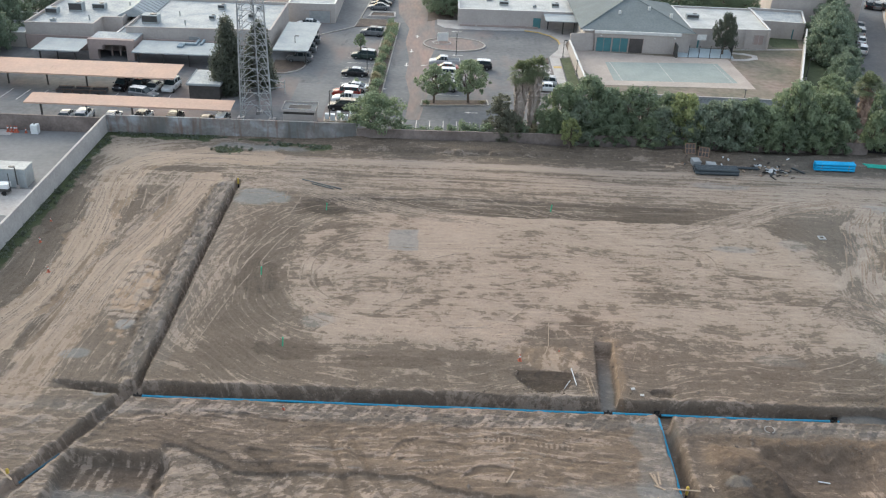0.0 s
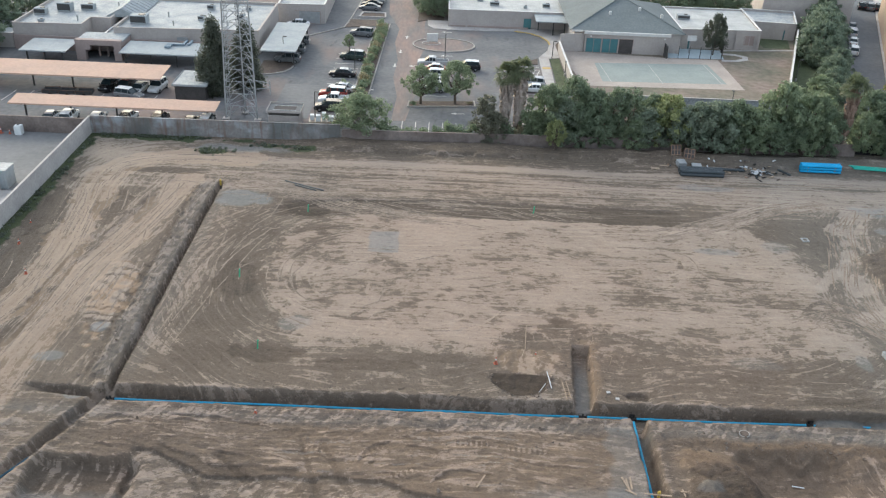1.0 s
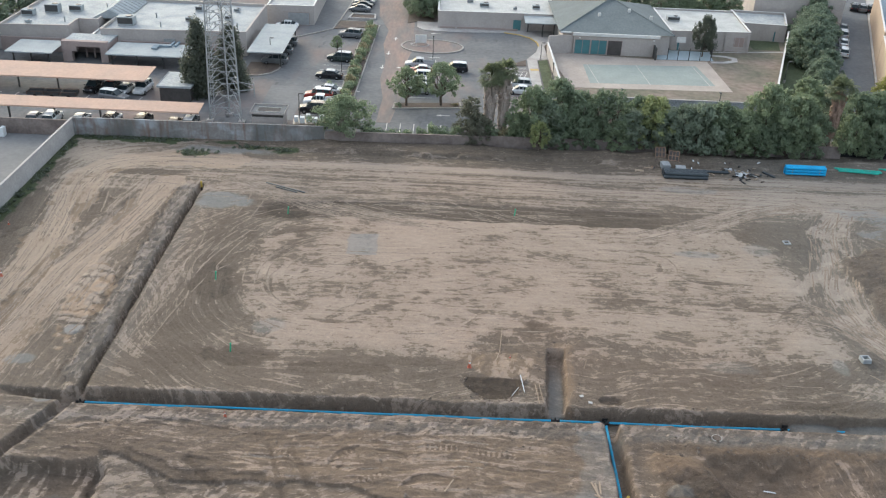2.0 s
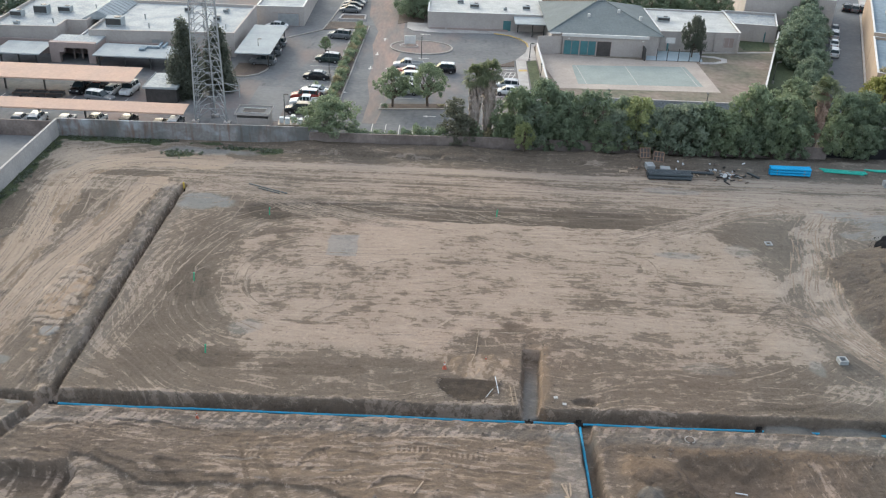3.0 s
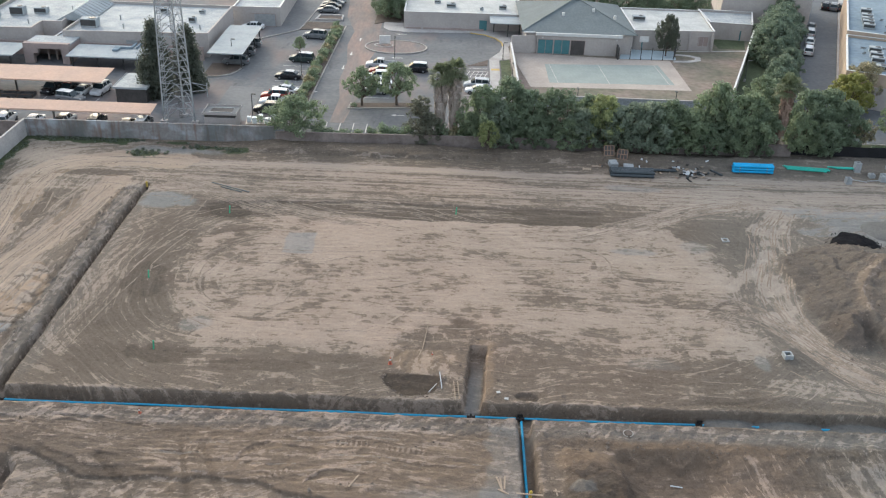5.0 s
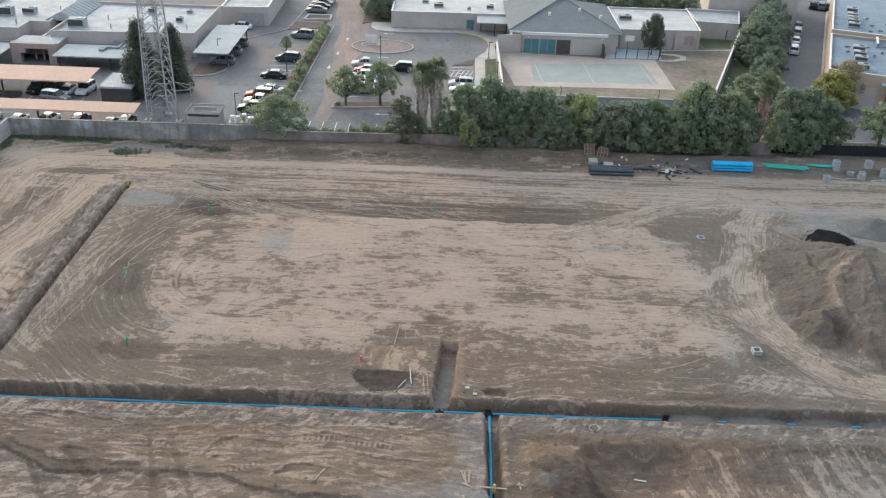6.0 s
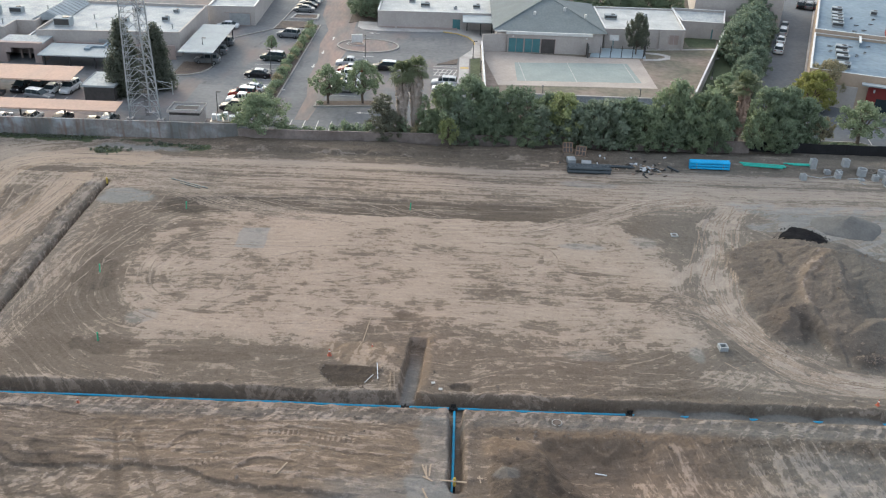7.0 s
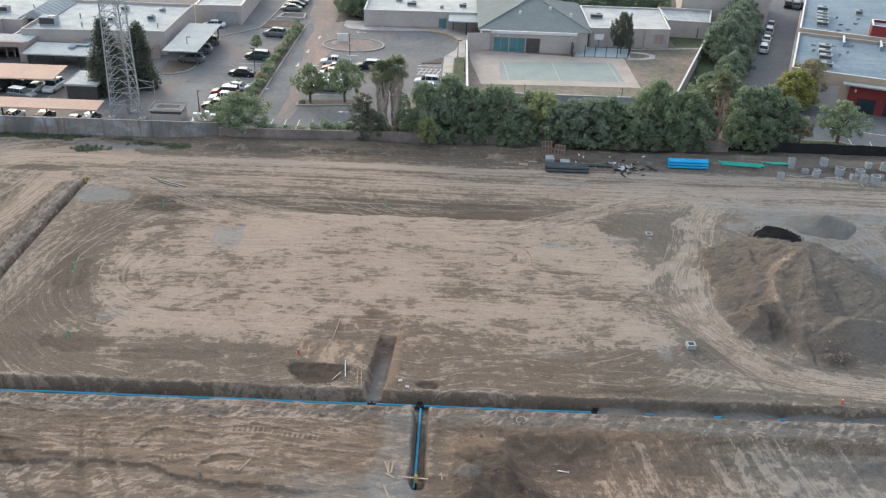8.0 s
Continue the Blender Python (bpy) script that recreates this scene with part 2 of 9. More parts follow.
def stained_wall():
    """Block wall with rusty drips from its top, and pale patches of old paint over low dirt."""
    mt = material("stained_block_wall", (0.275, 0.265, 0.258), (0.185, 0.170, 0.160), 0.3, 0.9, bump=0.01, bump_scale=6, fine=0.14)
    nd, lk = mt.node_tree.nodes, mt.node_tree.links
    bsdf = nd["Principled BSDF"]
    base = bsdf.inputs["Base Color"].links[0].from_socket
    geo = nd.new("ShaderNodeNewGeometry")
    for scale, lo, hi, stretch, col in ((0.35, 0.50, 0.68, (1, 1, 1.6), (0.37, 0.405, 0.43)), (1.6, 0.50, 0.68, (1, 1, 0.14), (0.17, 0.10, 0.075)), (0.22, 0.48, 0.64, (1, 1, 0.6), (0.10, 0.105, 0.10))):
        mp = nd.new("ShaderNodeMapping")
        mp.inputs["Scale"].default_value = stretch
        mp.inputs["Location"].default_value = (scale * 31, 0, 0)
        lk.new(geo.outputs["Position"], mp.inputs["Vector"])
        nz = nd.new("ShaderNodeTexNoise")
        nz.inputs["Scale"].default_value, nz.inputs["Detail"].default_value = scale, 5
        lk.new(mp.outputs[0], nz.inputs["Vector"])
        mr = nd.new("ShaderNodeMapRange")
        mr.inputs["From Min"].default_value, mr.inputs["From Max"].default_value, mr.inputs["To Max"].default_value = lo, hi, 0.7
        lk.new(nz.outputs["Fac"], mr.inputs["Value"])
        mx = nd.new("ShaderNodeMix")
        mx.data_type = "RGBA"
        lk.new(mr.outputs[0], mx.inputs["Factor"])
        lk.new(base, mx.inputs["A"])
        mx.inputs["B"].default_value = (*col, 1)
        base = mx.outputs["Result"]
    lk.new(base, bsdf.inputs["Base Color"])
    return mt


STAINED = stained_wall()


def dusty_asphalt():
    """Worn asphalt with fans of reddish dust tracked over it."""
    mt = material("dusty_lot_asphalt", (0.160, 0.162, 0.164), (0.116, 0.119, 0.123), 0.14, 0.9, bump=0.01, bump_scale=12, fine=0.14)
    nd, lk = mt.node_tree.nodes, mt.node_tree.links
    bsdf = nd["Principled BSDF"]
    base = bsdf.inputs["Base Color"].links[0].from_socket
    geo = nd.new("ShaderNodeNewGeometry")
    for scale, lo, hi, stretch, shift, col in ((0.055, 0.50, 0.66, (1, 0.5, 1), 13.0, (0.245, 0.178, 0.150)), (0.5, 0.60, 0.70, (1, 0.3, 1), 4.0, (0.085, 0.085, 0.088))):
        mp = nd.new("ShaderNodeMapping")
        mp.inputs["Scale"].default_value, mp.inputs["Location"].default_value = stretch, (shift, 0, 0)
        lk.new(geo.outputs["Position"], mp.inputs["Vector"])
        nz = nd.new("ShaderNodeTexNoise")
        nz.inputs["Scale"].default_value, nz.inputs["Detail"].default_value, nz.inputs["Roughness"].default_value = scale, 6, 0.6
        lk.new(mp.outputs[0], nz.inputs["Vector"])
        mr = nd.new("ShaderNodeMapRange")
        mr.inputs["From Min"].default_value, mr.inputs["From Max"].default_value, mr.inputs["To Max"].default_value = lo, hi, 0.75
        lk.new(nz.outputs["Fac"], mr.inputs["Value"])
        mx = nd.new("ShaderNodeMix")
        mx.data_type = "RGBA"
        lk.new(mr.outputs[0], mx.inputs["Factor"])
        lk.new(base, mx.inputs["A"])
        mx.inputs["B"].default_value = (*col, 1)
        base = mx.outputs["Result"]
    lk.new(base, bsdf.inputs["Base Color"])
    return mt


LOT = dusty_asphalt()
BLOCK_PALE = material("pale_block_wall", (0.43, 0.41, 0.39), (0.36, 0.34, 0.325), 0.4, 0.9, fine=0.1)
STUCCO = material("stucco", (0.43, 0.39, 0.36), (0.375, 0.34, 0.315), 0.3, 0.9, bump=0.01, bump_scale=10, fine=0.06)
STUCCO_PINK = material("stucco_rose", (0.34, 0.27, 0.245), (0.30, 0.24, 0.22), 0.3, 0.9, fine=0.06)
STUCCO_TAN = material("stucco_tan", (0.42, 0.325, 0.245), (0.37, 0.29, 0.22), 0.3, 0.9, fine=0.06)
ROOF_WHITE = material("white_roof_coating", (0.465, 0.468, 0.45), (0.345, 0.35, 0.34), 0.3, 0.8, bump=0.01, bump_scale=3, fine=0.16)
ROOF_PALE = material("grey_roof_coating", (0.385, 0.40, 0.398), (0.26, 0.285, 0.30), 0.33, 0.8, bump=0.01, bump_scale=3, fine=0.2)
ROOF_BLUE = material("blue_grey_roof", (0.215, 0.265, 0.30), (0.155, 0.20, 0.24), 0.12, 0.85, fine=0.12, gloss=0.12)
ROOF_HIP = material("grey_green_shingle", (0.152, 0.173, 0.175), (0.125, 0.143, 0.145), 0.3, 0.85, bump=0.02, bump_scale=8, fine=0.12)
# the pink is the sunset's reflection, painted into the metal's colour
SUNSET_ROOF = material("sunset_tinted_metal_roof", (0.50, 0.345, 0.265), (0.44, 0.315, 0.25), 0.25, 0.8, fine=0.06, gloss=0.15)
METAL_PALE = material("pale_metal_roof", (0.36, 0.385, 0.39), (0.29, 0.315, 0.325), 0.3, 0.8, fine=0.06, gloss=0.15)
TRIM_WHITE = material("white_trim", (0.62, 0.61, 0.59), (0.54, 0.53, 0.51), 1.0, 0.6, fine=0.05)
# dark surfaces, and panels painted dark for the shade inside openings
DARK = material("dark_surface_and_shade", (0.085, 0.077, 0.072), (0.06, 0.055, 0.052), 1.0, 0.8, fine=0.1)
STEEL = material("galvanised_steel", (0.38, 0.39, 0.39), (0.30, 0.31, 0.31), 1.2, 0.6, metal=0.3, fine=0.1)
STEEL_DARK = material("dark_steel", (0.07, 0.068, 0.065), (0.05, 0.05, 0.05), 1.0, 0.5, fine=0.1)
TEAL = material("teal_paint", (0.08, 0.20, 0.215), (0.065, 0.165, 0.18), 0.8, 0.5, fine=0.08)

# ---- the ground: one sheet, dug, heaped and driven over ----
def coords(core, far):
    """Grid lines: fine in the core, ever wider towards the horizon."""
    lo, hi, d = [], [], 0.15
    x, y = core[0], core[-1]
    while x > -far or y < far:
        d *= 1.35
        x, y = x - d, y + d
        lo.append(x)
        hi.append(y)
    return np.concatenate([lo[::-1], core, hi])


GX = coords(np.arange(-52, 94.05, 0.15), 900)
GY = coords(np.concatenate([np.arange(46, 67, 0.11), np.arange(67, 127.05, 0.15)]), 900)
XX, YY = np.meshgrid(GX, GY)
_rs = np.random.RandomState(11)


def field(sx, sy, octaves=4, gain=0.5, turn=0.0, flow=None):
    """Smooth noise, about -1 to 1, with lumps sx by sy metres; flow: other coordinates than x and y."""
    c, s = math.cos(turn), math.sin(turn)
    u0, v0 = flow or (XX * c + YY * s, -XX * s + YY * c)
    total, amp, norm = np.zeros_like(XX), 1.0, 0.0
    for k in range(octaves):
        g = _rs.uniform(-1, 1, (256, 256))
        u, v = u0 / sx * 2 ** k + 17.3 * k, v0 / sy * 2 ** k + 9.1 * k
        i, j = np.floor(u).astype(int), np.floor(v).astype(int)
        a, b = u - i, v - j
        a, b = a * a * (3 - 2 * a), b * b * (3 - 2 * b)
        q = lambda di, dj: g[(j + dj) % 256, (i + di) % 256]
        total += amp * ((q(0, 0) * (1 - a) + q(1, 0) * a) * (1 - b) + (q(0, 1) * (1 - a) + q(1, 1) * a) * b)
        norm += amp
        amp *= gain
    return total / norm * 1.6


def smooth(a, b, x):
    t = np.clip((x - a) / (b - a), 0, 1)
    return t * t * (3 - 2 * t)


def seg(p, q):
    """Distance from the line p q, and how far along it (0 to 1)."""
    dx, dy = q[0] - p[0], q[1] - p[1]
    t = np.clip(((XX - p[0]) * dx + (YY - p[1]) * dy) / (dx * dx + dy * dy), 0, 1)
    return np.hypot(XX - p[0] - t * dx, YY - p[1] - t * dy), t


def bump(cx, cy, rx, ry, turn=0.0):
    c, s = math.cos(turn), math.sin(turn)
    u, v = (XX - cx) * c + (YY - cy) * s, -(XX - cx) * s + (YY - cy) * c
    return np.hypot(u / rx, v / ry)


def lane(points):
    """Distance from a winding line, how far along it, and on which side."""
    best, u, sgn, run_ = np.full_like(XX, 1e9), np.zeros_like(XX), np.ones_like(XX), 0.0
    for a, b in zip(points, points[1:]):
        d, t = seg(a, b)
        m = d < best
        u = np.where(m, run_ + t * math.dist(a, b), u)
        sgn = np.where(m, np.sign((b[0] - a[0]) * (YY - a[1]) - (b[1] - a[1]) * (XX - a[0])), sgn)
        best = np.minimum(best, d)
        run_ += math.dist(a, b)
    return best, u, sgn


def curved(points, n=6):
    """A smooth line through the points."""
    p = [points[0]] + list(points) + [points[-1]]
    out = []
    for k in range(1, len(p) - 2):
        for m in range(n):
            t = m / n
            out.append(tuple(0.5 * (2 * p[k][c] + (p[k + 1][c] - p[k - 1][c]) * t + (2 * p[k - 1][c] - 5 * p[k][c] + 4 * p[k + 1][c] - p[k + 2][c]) * t * t + (3 * p[k][c] - p[k - 1][c] - 3 * p[k + 1][c] + p[k + 2][c]) * t ** 3) for c in (0, 1)))
    return out + [points[-1]]


n_big, n_mid, n_small = field(14, 14), field(3, 3), field(0.9, 0.9, 3)
n_edge, n_long = field(1.4, 1.4, 3), field(9, 1.3, 4)

DRY_SHADE = 0.44 + 0.05 * n_big + 0.04 * n_mid
GREY, WEED, OCHRE, WARM = np.zeros_like(XX), np.zeros_like(XX), np.zeros_like(XX), 0.25 * n_big
H = 0.05 * n_mid + 0.035 * n_small + 0.06 * n_big + 0.01 * n_long

# the levelled pad: a dry crust with a sharp northern edge, rounded corners and a moist rim
warp_x, warp_y = 2.2 * field(13, 13, 2), 1.5 * field(11, 11, 2)
ox, oy = XX - 15.0 + warp_x, YY - 87.2 + warp_y
over = np.sign(ox) * np.maximum(np.abs(ox) - 21, 0)
oval = np.hypot(over, oy)
along = np.clip(ox, -21, 21) * np.sign(oy + 1e-6) + np.arctan2(over, oy) * 9
OVAL = (along, oval)
south_edge = np.interp(XX, [-16, -10, 8, 12, 19, 22, 36, 44], [77.5, 73.2, 72.4, 76.5, 77.5, 75.4, 74.6, 71.0])
inx = np.minimum(XX + 16.8, 46.2 - XX)
iny = np.minimum(101.6 - YY, YY - south_edge)
CR = 8.5
rim = np.where((inx < CR) & (iny < CR), CR - np.hypot(CR - np.minimum(inx, CR), CR - np.minimum(iny, CR)), np.minimum(inx, iny))
north_side = smooth(3.0, 1.0, 101.6 - YY) * smooth(-7, -3, XX) * smooth(39, 35, XX)
pad = smooth(-0.25, 0.35 + 2.6 * (1 - north_side), rim + (1 - north_side) * (1.0 + 1.6 * field(8, 2.5) + 0.8 * n_edge) + north_side * 0.15 * n_edge)
DRY_SHADE += pad * (0.252 + 0.06 * field(20, 6) + 0.06 * n_mid)
H += 0.10 * pad
# moist blotches on the pad, most of them in the west and the south
for cx, cy, rx, ry, d in ((-10, 92, 7, 4.5, .16), (-5, 84, 8, 2.2, .12), (2, 78.5, 10, 2.0, .16), (8, 82, 7, 1.8, .15), (14, 80.2, 5, 1.6, .20), (17.5, 76.8, 5.0, 2.2, .30), (20, 84.5, 8, 1.2, .10), (35, 90.5, 4.2, 2.4, .17), (29, 82.2, 6, 1.1, .13), (-9, 97, 8, 2.0, .15), (0, 88.8, 6, 1.1, .10), (11, 91.8, 5, .8, .10), (31, 77.2, 4.2, 1.0, .08), (40, 81.5, 4, 1.2, .10)):
    DRY_SHADE -= 0.8 * d * pad * smooth(1.25, 0.55, bump(cx, cy, rx, ry, -0.05) + 0.35 * n_mid + 0.25 * n_edge)
DRY_SHADE -= pad * 0.10 * smooth(0.20, 0.34, field(9, 3, 4, 0.62))
WARM += 0.5 * pad * smooth(40, 20, XX) + 0.25 * smooth(6, 3, np.abs(YY - 112)) * smooth(-14, -4, XX) * smooth(30, 20, XX)
WARM += 0.75 * smooth(66, 62, YY) * smooth(-30, -20, XX) * smooth(46, 38, XX) + 0.6 * smooth(1.2, 0.4, bump(14, 74, 9, 6)) - 0.55 * smooth(40, 50, XX) - 0.45 * smooth(-36, -44, XX)
# the haul road along the north, in long bands
road_n = smooth(6.4, 4.8, np.abs(YY - 113.0) + 0.6 * n_big) * smooth(-46, -40, XX)
bands = field(26, 1.1, 3, 0.55, flow=(XX, YY + 0.02 * XX + 0.5 * warp_y))
DRY_SHADE += road_n * (0.13 + 0.13 * smooth(-0.05, 0.12, bands) - 0.13 * smooth(0.18, 0.3, field(16, 0.7, 3, 0.6)))
H += 0.03 * road_n * bands
DRY_SHADE += 0.12 * smooth(1.3, 0.6, np.abs(YY - 117.0 - 0.012 * XX) + 0.3 * n_mid) * smooth(-34, -28, XX)
# the dusty swaths in the west
SWATH_A = curved([(-24, 117.5), (-32.0, 117.5), (-38.6, 115.4), (-41.4, 111.6), (-41.6, 105.8), (-40.5, 98.5), (-39.3, 88.1), (-39.8, 79.2), (-41.6, 73.3), (-43.0, 66)], 3)
SWATH_B = curved([(-30.6, 110), (-31.6, 104), (-32.9, 95.7), (-35.0, 85.6), (-35.5, 77.1), (-36.1, 71.4), (-36.6, 62)], 3)
west = smooth(-27, -30, XX)
a_d, a_u, a_s = lane(SWATH_A)
b_d, b_u, b_s = lane(SWATH_B)
W_U, W_V = np.where(a_d < b_d, a_u, b_u + 200), np.where(a_d < b_d, a_d * a_s, b_d * b_s + 60)
wline = field(14, 0.5, 4, 0.6, flow=(W_U, W_V))
sw = np.maximum(smooth(2.5, 2.2, a_d + 0.6 * n_edge + 0.7 * n_mid), 0.8 * smooth(2.5, 2.0, b_d + 0.6 * n_edge))
DRY_SHADE += west * (-0.02 + 0.08 * smooth(0.14, 0.19, wline)) + sw * (0.25 + 0.05 * smooth(0.0, 0.06, wline) - 0.07 * smooth(0.2, 0.25, field(12, 0.5, 4, 0.6, flow=(W_U, W_V))))
H += 0.05 * west * wline + 0.05 * sw * field(10, 0.8, 3, flow=(W_U, W_V))
H -= 0.10 * sw
OCHRE += 0.25 * sw + 0.05 * west
GREY += 0.05 * west
for cx, cy, rx, ry, d in ((-37.6, 100.4, 2.0, 4.6, .17), (-45.2, 99.5, 2.6, 5.5, .17), (-43.8, 86, 1.9, 8, .10), (-34.0, 112.6, 6.0, 1.0, .24), (-37.9, 83, .8, 9, .17), (-43.5, 108.6, 2.6, .9, .16), (-28.9, 82, .7, 7.5, .14), (-33.5, 101, 1.0, 4, .10), (-46.5, 112, 1.0, 4, .10), (-38.6, 75, 1.0, 5, .16), (-42.0, 110.8, 1.8, .8, .14)):
    k_ = west * smooth(1.08, 0.98, bump(cx, cy, rx, ry) + 0.25 * n_edge + 0.12 * n_small)
    DRY_SHADE -= (d + 0.09) * k_
    H -= 0.07 * k_
# earth clawed back in steps beside the western trench
clawed = smooth(1.1, 0.95, bump(-30.8, 80.0, 2.3, 8.0, 0.12) + 0.2 * n_edge)
# peach light and dark shade of the steps are painted into the soil
OCHRE += 0.42 * clawed * smooth(-0.15, 0.05, field(2, 2, 3))
saw = ((YY + 0.22 * XX + 1.6 * n_mid + 1.2 * n_big) / 1.9) % 1.0
DRY_SHADE += clawed * (0.25 - 0.30 * smooth(0.66, 0.82, saw + 0.25 * n_edge))
H += clawed * 0.11 * (1 - saw)
DRY_SHADE -= 0.05 * smooth(5, 3.5, np.abs(XX + 46.5) + n_mid) * smooth(100, 92, YY)
# dark bands
band_y = np.interp(XX, [-17, -11, 0, 16, 24, 31, 34], [102.0, 103.3, 103.8, 104.0, 103.9, 103.6, 103.3])
band = smooth(2.5, 2.2, np.abs(YY - band_y) * 1.02 + 0.28 * n_edge + 0.25 * n_mid) * smooth(-18, -16, XX + n_edge) * smooth(34.5, 31, XX + 1.2 * n_mid)
DRY_SHADE -= 0.26 * band * smooth(-0.55, -0.15, field(10, 0.8, 3, 0.6))
H -= 0.16 * band
DRY_SHADE -= 0.09 * smooth(4.6, 2.8, np.abs(YY - 69.0) + 0.8 * n_mid) * smooth(-25, -22, XX)
DRY_SHADE -= 0.12 * smooth(4.2, 2.0, np.abs(XX + 19.5) + 1.1 * n_big) * smooth(66, 70, YY) * smooth(102, 97, YY)
for cx, cy, rx, ry, d in ((-13.5, 71.5, 3.2, 1.6, .26), (-13.4, 102.3, 3.4, 2.1, .20), (-18.9, 85.0, 2.4, 4.2, .20), (-3.5, 69.9, 5, 1.0, .18), (8, 69.4, 4, .6, .08), (31, 69.0, 9, 1.3, .06), (37, 70.4, 8, 1.2, .06), (3, 71.4, 4, .7, .10), (47.4, 100.8, 5.4, 3.6, .10), (49.6, 96.5, 2.0, 2.8, .09), (49.5, 74.0, 3.0, 1.9, .20), (53.6, 79.0, 1.0, 1.4, .16), (42, 67.0, 5, .8, .14)):
    DRY_SHADE -= d * smooth(1.05, 0.93, bump(cx, cy, rx, ry) + 0.25 * n_edge + 0.15 * n_mid)
DRY_SHADE += 0.09 * smooth(12, 17, XX) * smooth(42, 36, XX) * smooth(65, 66, YY) * smooth(76, 72, YY)
WARM += 0.45 * smooth(12, 17, XX) * smooth(40, 34, XX) * smooth(65, 66, YY) * smooth(78, 72, YY)
DRY_SHADE += 0.06 * smooth(-25, -23, XX) * smooth(8, 2, XX) * smooth(65, 66, YY) * smooth(76, 72, YY)
DRY_SHADE += 0.09 * smooth(-36, -40, XX) * smooth(106, 112, YY) + 0.06 * smooth(-42, -45, XX)
# the bank along the back wall
berm = smooth(121.2, 121.8, YY + 0.5 * n_mid + 0.25 * n_edge) * smooth(-20, -10, XX)
H += (0.60 + 0.15 * n_mid) * berm
DRY_SHADE -= (0.06 + 0.06 * n_small) * berm
DRY_SHADE += 0.06 * smooth(-22, -30, XX) * smooth(114, 118, YY)
WEED += 0.62 * smooth(1.9, 0.7, np.abs(XX + 47.9) + 0.5 * n_edge) * smooth(60, 70, YY) * smooth(124, 122, YY)
WEED += 0.8 * smooth(1.9, 0.7, np.abs(YY - 123.9) + 0.6 * n_edge) * smooth(-30, -34, XX)
for cx, cy, rx, ry in ((-29.5, 119.7, 3.0, 1.1), (-22, 122.3, 2.6, 1.0), (-17, 121.6, 2.4, 1.1), (-26, 123.6, 3, .8)):
    WEED += 0.6 * smooth(1.4, 0.5, bump(cx, cy, rx, ry) + 0.5 * n_edge)
GREY += 0.55 * smooth(1.3, 0.6, bump(-26, 121.0, 6, 1.3) + 0.4 * n_edge)
# washed-out patches of crushed rock
for cx, cy, rx, ry, g in ((-22.3, 104.8, 3.4, 2.3, .62), (-30.3, 74.6, .9, .9, .6), (-33.4, 69.4, 1.3, .8, .5), (-29.0, 64.0, .9, .8, .5), (36.0, 95.2, 2.6, .8, .42),
                          (45.0, 73.4, .8, 1.3, .35), (39, 113.8, 4, 1.2, .4), (34, 72.6, 3, .9, .16), (43.6, 97.0, 1.8, 1.4, .25), (-11.5, 76.5, 1.6, 1.2, .3)):
    GREY += g * smooth(1.2, 0.8, np.maximum(bump(cx, cy, rx, ry) + 0.22 * n_edge, 0))
GREY += 0.55 * smooth(1.06, 0.96, np.maximum(np.abs(XX + 3.6) / 1.75, np.abs(YY - 94.3) / 2.5) + 0.10 * n_edge + 0.06 * n_mid)
east_grey = smooth(0, 1.6, np.minimum((XX - 67.0) * 0.75 + (YY - 97) * 0.66 + 1.1 * n_mid, 110.2 - YY + 0.8 * n_mid)) * smooth(80, 85, YY)
east_grey = np.maximum(east_grey, smooth(1.15, 0.95, bump(61.2, 102.6, 3.0, 1.2) + 0.3 * n_edge))
GREY += east_grey * (0.52 - 0.35 * smooth(0.08, 0.14, field(3.2, 0.9, 5, 0.66, turn=0.5)))
DRY_SHADE += 0.04 * east_grey
GREY += 0.12 * smooth(40, 50, XX) * smooth(65, 67, YY)

# near ground south of the main trench: windrows, then a step down to a pale floor
near = smooth(63, 61.8, YY)
bend = YY - 0.6 * np.sin(XX * 0.17 + 0.6) + 0.03 * XX + 0.45 * field(8, 6, 2)
n_nr, n_nf = field(12, 0.7, 5, 0.62, flow=(XX, bend)), field(6, 0.45, 4, 0.66, flow=(XX, bend))
west_near = near * smooth(20.5, 18.5, XX)
DRY_SHADE += near * (-0.02 + 0.06 * smooth(0.10, 0.15, n_nr) - 0.04 * smooth(0.20, 0.26, n_nf))
# low ledges where one pass of the blade stopped against the last
ledge = ((bend + 0.5 * n_mid + 0.9 * n_big + 0.15 * n_edge) / 1.9) % 1.0
ledged = near * smooth(61.6, 60.8, YY + 0.3 * n_edge) * smooth(0.05, 0.3, field(9, 2.5, 3)) * smooth(22, 20, XX)
H += ledged * 0.05 * (1 - ledge)
# shade painted along each ledge's foot, light along its upper lip
DRY_SHADE -= ledged * 0.07 * smooth(0.93, 0.98, ledge)
DRY_SHADE += ledged * 0.06 * smooth(0.0, 0.03, ledge) * smooth(0.10, 0.06, ledge)
OCHRE += 0.13 * west_near * smooth(61.6, 60, YY) * smooth(-16, -6, XX)
DRY_SHADE += 0.05 * near * smooth(-12, -18, XX)
ridged = 1 - 2 * np.abs(field(11, 0.9, 4, 0.55, flow=(XX, bend)))
H += west_near * smooth(61.5, 60.5, YY) * (0.02 * ridged + 0.05 * field(0.8, 0.4, 4, 0.75))
H += near * 0.05 * field(1.0, 0.7, 4, 0.7)
bankm = smooth(60.6, 61.3, YY + 0.3 * n_edge) * smooth(63.2, 62.9, YY)
